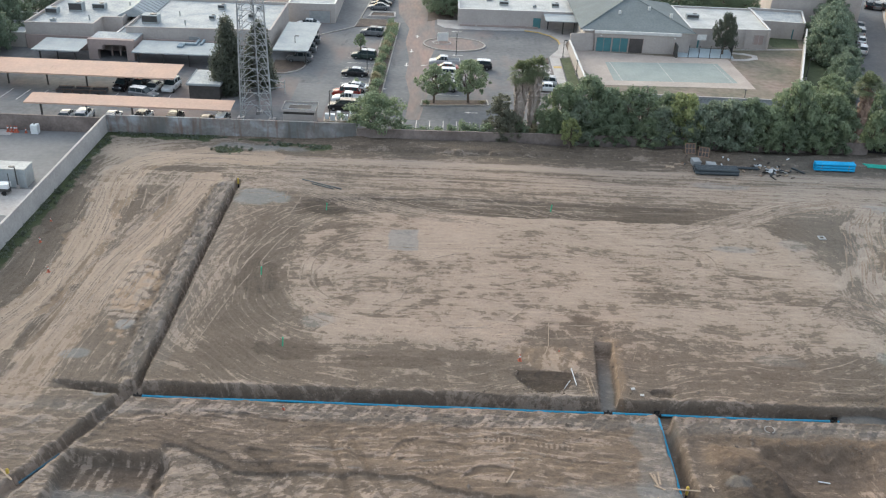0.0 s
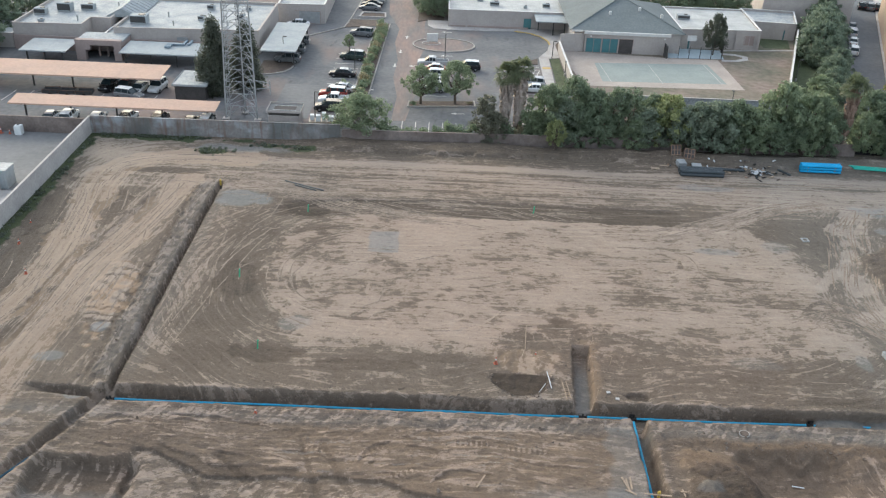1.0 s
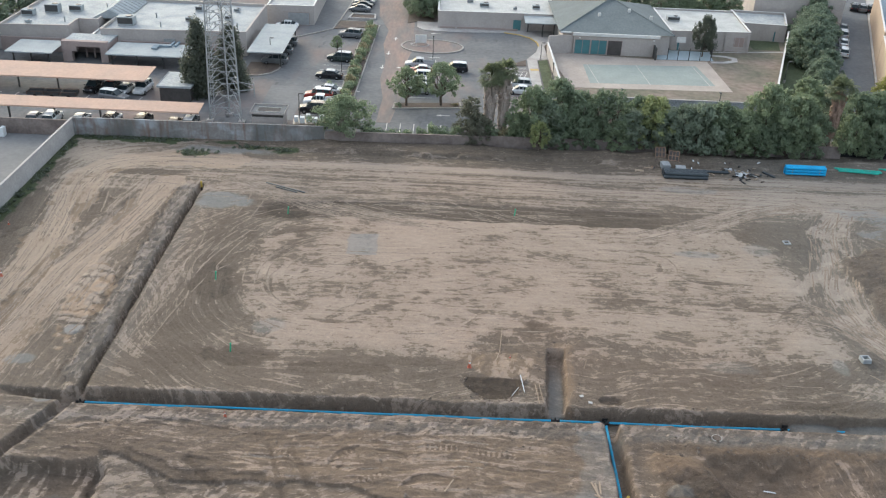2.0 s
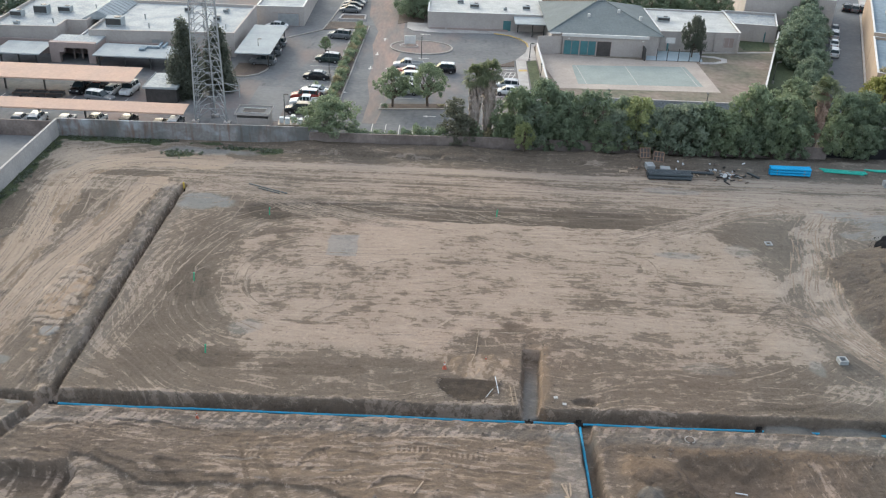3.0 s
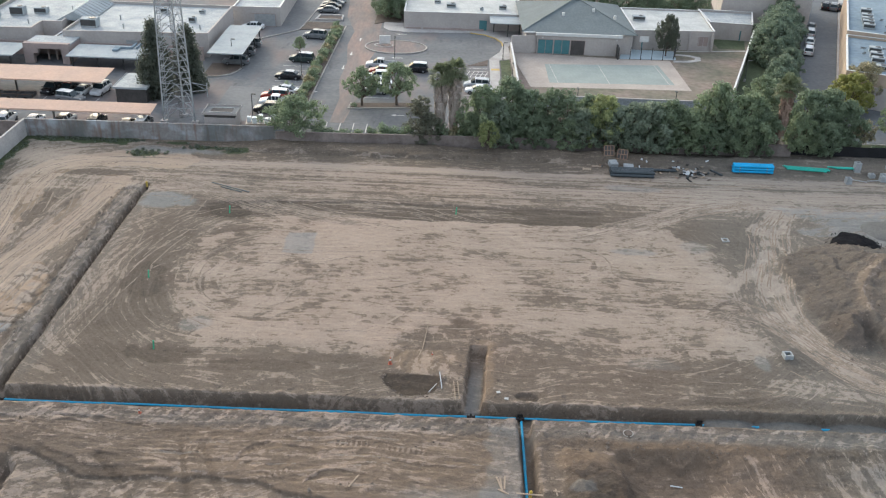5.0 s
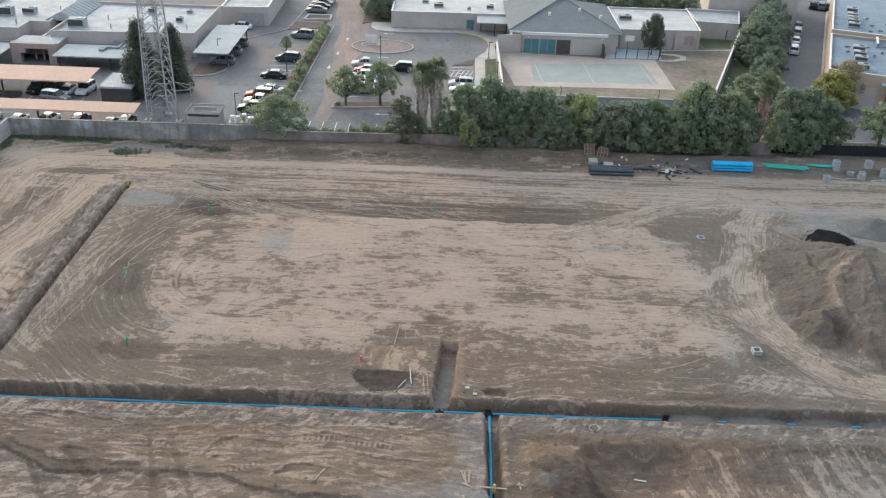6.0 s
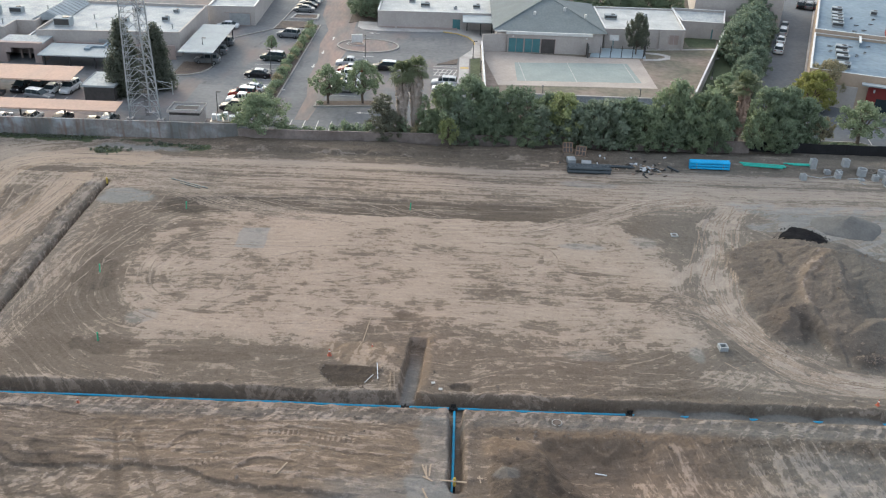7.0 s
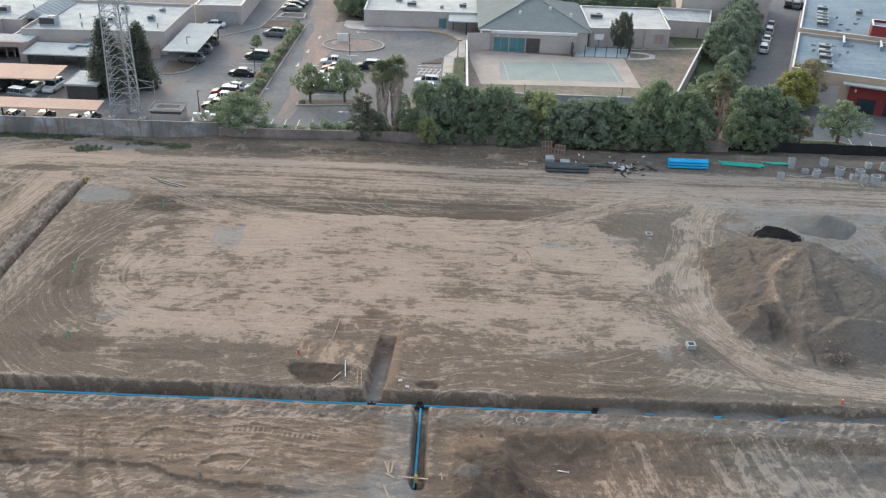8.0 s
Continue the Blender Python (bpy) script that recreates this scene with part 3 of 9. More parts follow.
DRY_SHADE += bankm * (-0.03 + 0.20 * smooth(0.16, 0.22, field(0.45, 1.8, 4, 0.6, turn=-0.6)) - 0.12 * smooth(0.12, 0.2, field(2.4, 0.9, 4, 0.65)))
H += bankm * 0.07 * field(0.7, 0.5, 4, 0.8)
GREY += 0.04 * bankm


def lay(points):
    d = np.minimum.reduce([seg(a, b)[0] for a, b in zip(points, points[1:])])
    return d + 0.10 * n_edge


# windrows and furrows that the machines left: faces painted in shade, widest in the middle, under a thin pale lip
FUR = np.zeros_like(XX)


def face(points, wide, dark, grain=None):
    global H, DRY_SHADE
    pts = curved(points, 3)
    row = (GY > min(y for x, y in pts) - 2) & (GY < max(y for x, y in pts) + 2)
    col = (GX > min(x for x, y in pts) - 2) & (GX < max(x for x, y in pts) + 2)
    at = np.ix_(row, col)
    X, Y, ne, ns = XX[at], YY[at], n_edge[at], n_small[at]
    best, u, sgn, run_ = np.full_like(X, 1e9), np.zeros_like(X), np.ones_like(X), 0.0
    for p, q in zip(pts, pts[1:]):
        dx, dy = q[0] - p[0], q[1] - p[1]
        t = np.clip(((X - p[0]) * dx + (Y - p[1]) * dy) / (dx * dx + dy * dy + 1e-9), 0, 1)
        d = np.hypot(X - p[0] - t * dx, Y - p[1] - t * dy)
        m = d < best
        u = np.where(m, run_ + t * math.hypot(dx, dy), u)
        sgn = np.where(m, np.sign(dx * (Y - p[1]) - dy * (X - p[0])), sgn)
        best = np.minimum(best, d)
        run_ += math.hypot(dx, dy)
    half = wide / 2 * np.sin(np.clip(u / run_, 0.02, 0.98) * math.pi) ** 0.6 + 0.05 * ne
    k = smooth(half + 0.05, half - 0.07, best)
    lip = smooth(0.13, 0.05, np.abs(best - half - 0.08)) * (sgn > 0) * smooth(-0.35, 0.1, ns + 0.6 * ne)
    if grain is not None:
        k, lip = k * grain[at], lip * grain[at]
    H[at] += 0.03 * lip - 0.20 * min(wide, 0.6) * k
    # shade of the south-facing furrow side, painted into the soil tone
    DRY_SHADE[at] += 0.16 * lip - dark * k * (1 + 0.3 * ns)


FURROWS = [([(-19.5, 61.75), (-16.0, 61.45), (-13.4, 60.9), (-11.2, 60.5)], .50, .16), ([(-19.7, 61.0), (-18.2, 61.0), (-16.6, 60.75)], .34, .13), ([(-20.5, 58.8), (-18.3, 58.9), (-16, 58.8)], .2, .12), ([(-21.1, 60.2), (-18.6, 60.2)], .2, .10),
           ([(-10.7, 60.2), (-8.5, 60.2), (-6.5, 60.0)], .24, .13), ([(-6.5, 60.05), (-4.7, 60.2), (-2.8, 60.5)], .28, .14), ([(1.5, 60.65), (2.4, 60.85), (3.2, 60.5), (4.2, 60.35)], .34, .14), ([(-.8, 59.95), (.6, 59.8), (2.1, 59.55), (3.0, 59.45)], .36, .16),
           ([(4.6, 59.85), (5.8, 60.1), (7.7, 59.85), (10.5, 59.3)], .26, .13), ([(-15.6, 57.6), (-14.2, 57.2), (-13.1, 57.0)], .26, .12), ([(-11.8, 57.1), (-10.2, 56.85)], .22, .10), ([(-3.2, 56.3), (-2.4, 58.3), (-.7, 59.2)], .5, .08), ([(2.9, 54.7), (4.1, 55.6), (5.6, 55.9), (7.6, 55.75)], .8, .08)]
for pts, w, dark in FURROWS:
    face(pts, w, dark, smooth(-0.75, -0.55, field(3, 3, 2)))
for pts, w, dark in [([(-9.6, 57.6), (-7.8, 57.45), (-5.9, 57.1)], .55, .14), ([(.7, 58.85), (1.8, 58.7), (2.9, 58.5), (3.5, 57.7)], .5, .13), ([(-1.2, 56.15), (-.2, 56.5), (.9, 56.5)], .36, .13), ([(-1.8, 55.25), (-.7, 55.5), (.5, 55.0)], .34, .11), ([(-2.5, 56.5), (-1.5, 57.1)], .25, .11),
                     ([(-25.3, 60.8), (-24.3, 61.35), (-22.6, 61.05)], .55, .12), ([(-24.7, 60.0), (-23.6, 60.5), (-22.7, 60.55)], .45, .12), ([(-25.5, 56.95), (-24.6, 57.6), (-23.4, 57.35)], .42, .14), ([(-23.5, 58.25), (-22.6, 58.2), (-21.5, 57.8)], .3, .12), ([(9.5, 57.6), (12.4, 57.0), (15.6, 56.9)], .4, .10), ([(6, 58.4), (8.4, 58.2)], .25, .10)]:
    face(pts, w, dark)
# cleated prints
for p, q in (((4.6, 59.42), (7.7, 59.45)), ((-2.6, 57.9), (-0.9, 58.9)), ((9.0, 58.9), (12.5, 58.7)), ((-8.2, 58.1), (-6.2, 58.0)), ((-0.6, 55.2), (1.6, 55.9))):
    d, t = seg(p, q)
    cleat = smooth(.34, .26, d) * np.sign(np.sin(t * math.dist(p, q) * 14)) * smooth(0, .03, t) * smooth(1, .97, t)
    DRY_SHADE += 0.14 * cleat
    H += 0.03 * cleat
# the bank down to a pale floor, with drag marks across it
edge = np.interp(XX, [-24, -21.2, -19.7, -18.6, -16.5, -14.2, -10, -5.5, -3.5, -1.3, 0.6, 4, 10, 15], [57.6, 57.4, 57.1, 56.3, 55.7, 54.5, 54.6, 55.0, 54.7, 54.4, 53.7, 52.9, 52.4, 51.8]) + 0.25 * n_edge + 0.3 * field(4, 4, 2)
inside = smooth(-22.0, -21.4, XX) * smooth(15, 12, XX + n_mid)
drop = smooth(edge + 0.2, edge, YY) * inside
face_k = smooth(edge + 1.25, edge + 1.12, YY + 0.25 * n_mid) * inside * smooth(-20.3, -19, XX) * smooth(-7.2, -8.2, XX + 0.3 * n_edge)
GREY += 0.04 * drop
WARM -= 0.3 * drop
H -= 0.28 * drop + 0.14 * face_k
# the bank's south-facing shade is painted on as a dark band
DRY_SHADE -= face_k * (1 - drop) * (0.16 + 0.06 * n_small)
DRY_SHADE += drop * (0.05 + 0.09 * smooth(0.0, 0.1, field(4, 2, 4, 0.62)) - 0.22 * smooth(0.2, 0.25, field(2.5, 1.0, 4, 0.65)))
for cx, cy, rx, ry in ((-10.6, 53.4, 2.0, 1.3), (-7.6, 53.5, 1.4, 1.1), (-1.5, 62.0, 1.6, .7), (4.6, 62.0, 1.3, .7), (9.8, 61.8, 1.6, .6), (-4.2, 53.0, 1.0, 1.0)):
    DRY_SHADE += 0.30 * smooth(1.1, 0.8, bump(cx, cy, rx, ry) + 0.3 * n_edge) * smooth(0.05, 0.12, field(0.35, 2.2, 3, 0.6, turn=-0.55))
for pts, w in (([(-6.4, 58.8), (-4.2, 54.5), (-1.7, 50)], .6), ([(-8.2, 58.8), (-6.4, 54), (-5.2, 50)], .5), ([(-14.5, 57.0), (-11.5, 54), (-9.0, 51)], .55), ([(-17, 55.5), (-15, 52.5), (-13, 50)], .5)):
    FUR = np.maximum(FUR, np.clip(1 - lay(pts) / (2 * w), 0, 1) * 0.66)
    H -= 0.10 * smooth(w, w * 0.5, lay(pts))
GREY += 0.27 * near * smooth(2.2, 1.6, np.abs(XX - 19.0) + 0.9 * n_mid) + 0.12 * near * smooth(1.5, .6, np.abs(YY - 62.3) + .5 * n_mid)
GREY += 0.3 * near * smooth(55.5, 53.5, YY + n_mid) * smooth(8, 13, XX) * smooth(22, 20, XX)
DRY_SHADE += 0.10 * near * smooth(1.8, 1.2, np.abs(XX - 18.8) + 0.6 * n_mid) * smooth(0.0, 0.1, field(1.2, 1.6, 4, 0.66))
# the bend of the haul road in the east and the fork to the north-west
bend_pts = [(58, 108), (54.1, 102.5), (52.2, 95), (50.0, 87.6), (49.6, 81.6), (51.4, 76.3), (54.2, 71.6), (58.0, 69.5), (66, 68.4), (92, 67.4)]
pw_ = np.minimum.reduce([seg(a, b)[0] for a, b in zip(bend_pts, bend_pts[1:])])
DRY_SHADE += 0.24 * smooth(1.9, 1.5, pw_ + 0.7 * n_edge + 0.3 * n_mid) * smooth(-0.35, -0.1, field(2, 2, 3))
for p, q in (((37.7, 100.7), (45.8, 107.0)), ((31.9, 99.4), (46.1, 108.9)), ((45.5, 87.5), (51.5, 94.5)), ((44, 70.6), (62, 69.4)), ((44, 69.0), (65, 67.8))):
    DRY_SHADE += (0.20 if q[1] > 90 else 0.10) * smooth(0.9, 0.5, seg(p, q)[0] + 0.3 * n_edge + 0.2 * n_mid)
H -= 0.10 * smooth(1.9, 1.2, pw_)


# heaps: crests with falling sides
def crest(points, slope, wave=0.7):
    """A heap below a crest line of (x, y, height), its sides falling at the given slope."""
    out = np.zeros_like(XX)
    w = wave * field(3.2, 3.2, 3, 0.55)
    for (ax, ay, ah), (bx, by, bh) in zip(points, points[1:] or points):
        d, t = seg((ax, ay), (bx + 1e-6, by))
        out = np.maximum(out, ah + (bh - ah) * t - slope * np.maximum(d + w * smooth(0, 2.5, d), 0))
    return out


shoulder = crest([(58.2, 92.6, 1.9), (57.6, 88.4, 2.0), (56.8, 84.4, 1.7)], 0.40)
main_crest = crest([(61.5, 91.8, 3.1), (65.3, 89.4, 3.7), (67.5, 84.5, 3.7), (69.5, 79.8, 3.4), (76, 75, 3.1), (90, 73, 3.0)], 0.55, 0.5)
rib = crest([(63.4, 90.5, 3.3), (60.4, 87.6, 2.9), (58.6, 84.6, 2.5), (58.3, 81.4, 2.0), (59.0, 77.6, 1.2), (59.5, 74.2, 0.5), (59.6, 72.6, 0.15)], 0.50, 1.3)
dome = crest([(55.6, 78.7, 1.5), (56.0, 80.3, 1.55)], 0.50, 0.45)
small = crest([(61.4, 76.2, 1.5), (64.4, 77.6, 2.2), (68, 77.2, 2.2), (73, 75.4, 2.0)], 0.48, 0.25)
spill = crest([(61.2, 73.0, .65), (62.8, 73.2, .7)], 0.5, 0.4)
fill = crest([(63.6, 88.5, 3.3), (62.6, 84.0, 2.8), (62.0, 79.5, 1.9)], 0.28, 1.2)
big = np.maximum.reduce([shoulder, main_crest, rib, fill, dome, small, spill])
hollow_ = smooth(1.1, 0.3, bump(57.6, 77.2, 1.3, 3.0, 0.1))
big = np.maximum(big - 0.9 * hollow_ * (dome < 0.9), 0)
hm = smooth(0.04, 0.35, big)
rough_heap = hm * (1 - 0.75 * smooth(0.0, 0.3, small - np.maximum(main_crest, rib)))
FALL = (np.hypot(XX - 63.4, YY - 92.0) + 1.5 * field(4, 4, 2), np.arctan2(YY - 92.0, XX - 63.4) * 9 + 1.2 * field(4, 4, 3))
gully = 1 - 2 * np.abs(field(6.0, 1.2, 4, 0.6, flow=FALL))
H += big + rough_heap * (0.05 * gully + 0.27 * np.abs(field(2.6, 2.6, 5, 0.6)) + 0.05 * field(0.7, 0.7, 3, 0.75))
DRY_SHADE -= 0.25 * hm
DRY_SHADE += rough_heap * (0.22 * smooth(0.16, 0.22, field(3.0, 0.7, 5, 0.66, flow=FALL)) * smooth(55.5, 58.5, XX) * smooth(66, 63, XX) - 0.12 * smooth(0.12, 0.2, field(2.4, 1.6, 4, 0.66)))
# shade of the eastern flank, painted darker and greyer
DRY_SHADE -= 0.06 * hm * smooth(64, 67, XX)
GREY += 0.10 * hm * smooth(62.5, 66, XX)
# orange light along the rib, painted pale and ochre
rib_k = smooth(1.4, 0.4, np.minimum(seg((63.0, 90.5), (59.4, 86.4))[0], seg((59.4, 86.4), (58.2, 82))[0]) + 0.5 * n_edge)
DRY_SHADE += 0.14 * rib_k * hm
OCHRE += 0.22 * rib_k * hm + 0.05 * smooth(1.05, 0.7, bump(55.8, 79.4, 2.0, 2.6) + 0.2 * n_edge)
DRY_SHADE -= 0.20 * smooth(1.1, 0.8, bump(55.9, 79.0, 2.3, 3.0) + 0.2 * n_edge)
WARM += 0.5 * smooth(1.1, 0.8, bump(55.9, 79.0, 2.3, 3.0))
WARM += 0.8 * hm * smooth(66, 61, XX)
DRY_SHADE -= 0.16 * hollow_ + 0.22 * smooth(0.05, 0.4, spill - small)
low = np.maximum.reduce([crest([(24.5, 59.2, .35), (26.0, 57.3, 1.0), (28.0, 55.6, 1.15), (29.8, 53.4, 1.05), (30.4, 51.0, 0.9)], 0.42, 0.5), crest([(25.0, 54.8, .95), (25.6, 53.0, 1.0)], 0.5, 0.3)])
low = np.maximum(low, 0)
H += low + smooth(0.05, 0.4, low) * (0.18 * np.abs(field(1.8, 1.8, 4, 0.62)) + 0.06 * field(0.6, 0.6, 3, 0.7))
# the low mound's lit side is painted reddish, its shaded side dark
DRY_SHADE -= 0.12 * smooth(0.05, 0.4, low) + 0.12 * smooth(57.0, 56.0, YY + 0.5 * n_edge) * smooth(0.05, 0.4, low)
GREY += 0.26 * smooth(1.1, .8, bump(25.2, 54.8, 1.1, .9) + .3 * n_edge)
DRY_SHADE -= 0.12 * smooth(1.1, .8, bump(27.6, 53.6, 2.2, 1.8) + .3 * n_edge)
WARM += 0.7 * smooth(0.05, 0.4, low) * smooth(55.2, 56.4, YY + 0.5 * n_mid)
OCHRE += 0.16 * smooth(1.2, .7, bump(25.6, 58.4, 3.2, 1.3) + .35 * n_edge)
# the scarp and the long dragged slope in the south-east
scarp = smooth(28.2, 29.6, XX + 0.5 * n_mid) * smooth(38.5, 35.5, XX + 0.5 * n_mid) * smooth(60.2, 59.3, YY + 0.35 * field(2.2, 2.2, 3) + 0.15 * n_edge)
slope_se = smooth(27.5, 31.5, XX + 0.8 * n_mid) * smooth(61.0, 56.2, YY + 0.4 * field(3, 3))
H -= 0.50 * scarp + 0.75 * slope_se
H += smooth(28, 30, XX) * smooth(61.2, 60, YY) * (0.10 * field(1.6, 1.1, 5, 0.7))
in_se = smooth(27, 29, XX) * smooth(61.2, 60.6, YY + 0.3 * n_edge)
drag = field(1.0, 12, 5, 0.64, turn=0.2)
DRY_SHADE += in_se * (-0.02 - 0.06 * smooth(0.0, 0.1, field(5, 2.2, 4, 0.65)) + 0.16 * smooth(0.10, 0.3, drag) * smooth(33, 37, XX) * smooth(-0.3, 0.1, field(4, 3, 3)))
H += in_se * 0.05 * drag
DRY_SHADE += 0.10 * smooth(56.8, 55.6, YY + 0.5 * n_edge) * smooth(31, 33, XX)
# slight painted shade on the scarp
DRY_SHADE -= 0.04 * scarp
top_ = 60.0 - 1.1 * np.abs(np.cos(math.pi * (XX - 27.7) / 3.1)) ** 1.6 * smooth(39, 36, XX) + 0.25 * n_mid + 0.12 * n_edge      # bites of the bucket
bites = smooth(27.4, 28.2, XX + 0.4 * n_mid) * smooth(39, 37, XX + 0.4 * n_mid)
H -= 0.30 * bites * smooth(top_ + 0.1, top_ - 0.7, YY) * smooth(54.5, 57.5, YY)
# bite faces painted in shade below lips painted as lit
DRY_SHADE -= 0.08 * bites * smooth(top_ + 0.05, top_ - 0.05, YY) * smooth(top_ - 1.5, top_ - 0.7, YY + 0.3 * n_edge)
DRY_SHADE += 0.16 * bites * smooth(0.18, 0.08, np.abs(YY - top_ - 0.14)) * smooth(-0.4, 0.1, n_small + 0.6 * n_edge)
GREY += 0.25 * in_se * smooth(46, 54, XX) * smooth(60, 58.5, YY + 0.5 * n_mid)
WARM += 0.6 * in_se * smooth(50, 42, XX)
OCHRE += 0.12 * smooth(23, 26, XX) * smooth(46, 40, XX) * smooth(0.9, 0.3, np.abs(YY - 60.6) + 0.4 * n_edge) + 0.10 * in_se * smooth(47, 40, XX) * smooth(57, 59.5, YY)
DRY_SHADE -= 0.10 * smooth(23, 26, XX) * smooth(1.0, 0.4, np.abs(YY - 60.6) + 0.4 * n_edge)
GREY += 0.10 * smooth(23, 26, XX) * bankm
# the bite in the south-west
bite = smooth(-29.4, -28.9, XX + 0.3 * n_edge) * smooth(-20.4, -21.1, XX + 0.4 * n_edge) * smooth(56.3, 55.6, YY + 0.25 * n_edge)
H -= 1.1 * bite
DRY_SHADE -= bite * smooth(52.0, 53.4, YY) * (0.22 - 0.34 * smooth(0.16, 0.24, field(0.5, 3, 3, 0.6, turn=-0.1)))
GREY += 0.35 * bite * smooth(53.4, 52.2, YY + 0.4 * n_edge)
DRY_SHADE -= 0.08 * smooth(3.5, 1.5, np.abs(YY - 57.2) + n_mid) * smooth(-31, -28, XX) * smooth(-17, -20, XX)


# trenches
def trench(p, q, half, depth, wobble=0.16, slope=0.22, taper=0.0, square=False):
    global H, DRY_SHADE
    d, t = seg(p, q)
    if square:      # a head cut straight across
        dx, dy, L = q[0] - p[0], q[1] - p[1], math.dist(p, q)
        d = np.maximum(np.abs((XX - p[0]) * dy - (YY - p[1]) * dx) / L, half - ((XX - p[0]) * dx + (YY - p[1]) * dy) / L)
        d = np.where(((XX - q[0]) * dx + (YY - q[1]) * dy) > 0, seg(p, q)[0], d)
    d = d + wobble * n_edge
    k = smooth(half + slope, half - 0.06, d)
    dd = depth * np.minimum(1, 1 - taper * (1 - np.minimum(t / 0.5, 1)))
    H = np.minimum(H, H * (1 - k) - k * dd + 0.06 * n_small * k)
    DRY_SHADE = DRY_SHADE + 0.05 * smooth(half + slope, half + slope * 0.6, d)
    return k, d, t


def lips(p, q, half, side=1.0):
    """Crumbled pale soil thrown up on both lips of a trench."""
    global H, DRY_SHADE
    d, t = seg(p, q)
    k = smooth(half + side, half + 0.3, d + 0.5 * n_edge + 0.3 * n_mid) * smooth(half + 0.1, half + 0.35, d)
    H = H + k * (0.06 + 0.12 * np.abs(n_small))
    DRY_SHADE = DRY_SHADE + 0.10 * k


lips((-26.4, 64.38), (110, 64.38), 0.95)
lips((-26.5, 64.2), (-34.6, 46.0), 0.6, 0.8)
lips((20.95, 63.2), (21.0, 53.4), 0.62, 0.9)
k, d, t = trench((-26.4, 64.38), (110, 64.38), 0.87, 1.42, 0.13, 0.27)
GREY += 0.42 * smooth(36.5, 37.5, XX) * smooth(0.95, 0.6, d)
DRY_SHADE -= 0.40 * smooth(36.5, 37.5, XX) * smooth(0.95, 0.6, d)
H += smooth(36.8, 37.6, XX) * k * (0.22 + 0.58 * np.abs(np.sin(math.pi * (XX - 36.0) / 6.08)) ** 0.36 + 0.05 * n_mid)
bank = smooth(2.4, 1.5, np.abs(YY - 62.0) + 0.5 * n_mid) * smooth(-24, -20, XX)
H += 0.06 * bank * (1 + field(0.8, 0.6, 3, 0.75)) * (1 - k)
k2, d, t = trench((-26.15, 109.2), (-26.25, 64.0), 0.26, 1.0, 0.10, 0.16)
spoil = smooth(1.2, 0.85, np.abs(XX + 27.75) + 0.35 * n_edge) * smooth(110, 108, YY) * smooth(66, 68, YY)
H += (0.20 + 0.14 * field(0.6, 0.6, 3, 0.7) + 0.05 * n_edge) * spoil * (1 - k2)
GREY += 0.14 * spoil
DRY_SHADE += 0.05 * spoil + 0.10 * spoil * n_small - 0.22 * smooth(0.5, 0.2, np.abs(XX + 28.95) + 0.3 * n_edge) * smooth(110, 108, YY) * smooth(66, 68, YY)
GREY += 0.10 * smooth(1.0, 0.4, np.abs(XX + 25.2) + 0.3 * n_edge) * smooth(110, 108, YY) * smooth(66, 68, YY)
trench((-26.5, 64.2), (-34.6, 46.0), 0.52, 0.90)
trench((-34.0, 64.9), (-26.6, 64.2), 0.45, 1.1, taper=0.9)
kB, d, tB = trench((17.15, 74.5), (16.35, 64.6), 0.80, 1.10, 0.10, 0.13, square=True)
GREY += 0.5 * smooth(0.78, 0.45, d) * smooth(0.0, 0.5, tB)
OCHRE += 0.30 * smooth(1.9, 1.1, d + 0.3 * n_edge) * (1 - kB) * smooth(16.5, 17.5, XX)
trench((20.95, 63.5), (21.0, 53.4), 0.52, 1.42, 0.12, 0.2)
# the half-round pit with loose earth on its floor
pit = smooth(1.0, 0.88, np.maximum(bump(10.8, 69.3, 2.9, 3.2), (YY - 69.4) / 0.5 + 0.9) + 0.06 * n_edge)
H -= (0.12 + 0.46 * smooth(69.5, 67.3, YY) - 0.14 * np.abs(field(0.9, 0.9, 3))) * pit
OCHRE += 0.05 * pit + 0.20 * smooth(1.2, .7, bump(11.4, 71.8, 3.6, 2.2) + .35 * n_edge) * (1 - pit)
DRY_SHADE -= 0.40 * pit
DRY_SHADE += (1 - pit) * (0.10 * smooth(1.4, 1.1, bump(10.8, 68.2, 3.8, 3.4) + 0.25 * n_edge) + 0.22 * smooth(1.15, .9, bump(11.6, 71.6, 3.0, 2.4) + .3 * n_edge) * smooth(0.0, 0.12, field(.8, 2.2, 4, 0.6)))
H += (1 - pit) * 0.14 * smooth(1.15, .9, bump(11.6, 71.6, 3.0, 2.4) + .3 * n_edge) * field(.9, 1.6, 3, 0.6)
hole = smooth(1.12, 0.8, bump(21.45, 66.6, 1.1, 0.62) + 0.1 * n_edge)
H -= 0.28 * hole
DRY_SHADE -= 0.24 * hole

# wheel tracks: pairs of ruts, and the crumbs that the tyres squeezed up beside them
RUT, TONE = np.zeros_like(XX), np.full_like(XX, 0.6)
TYRE_LINES = []


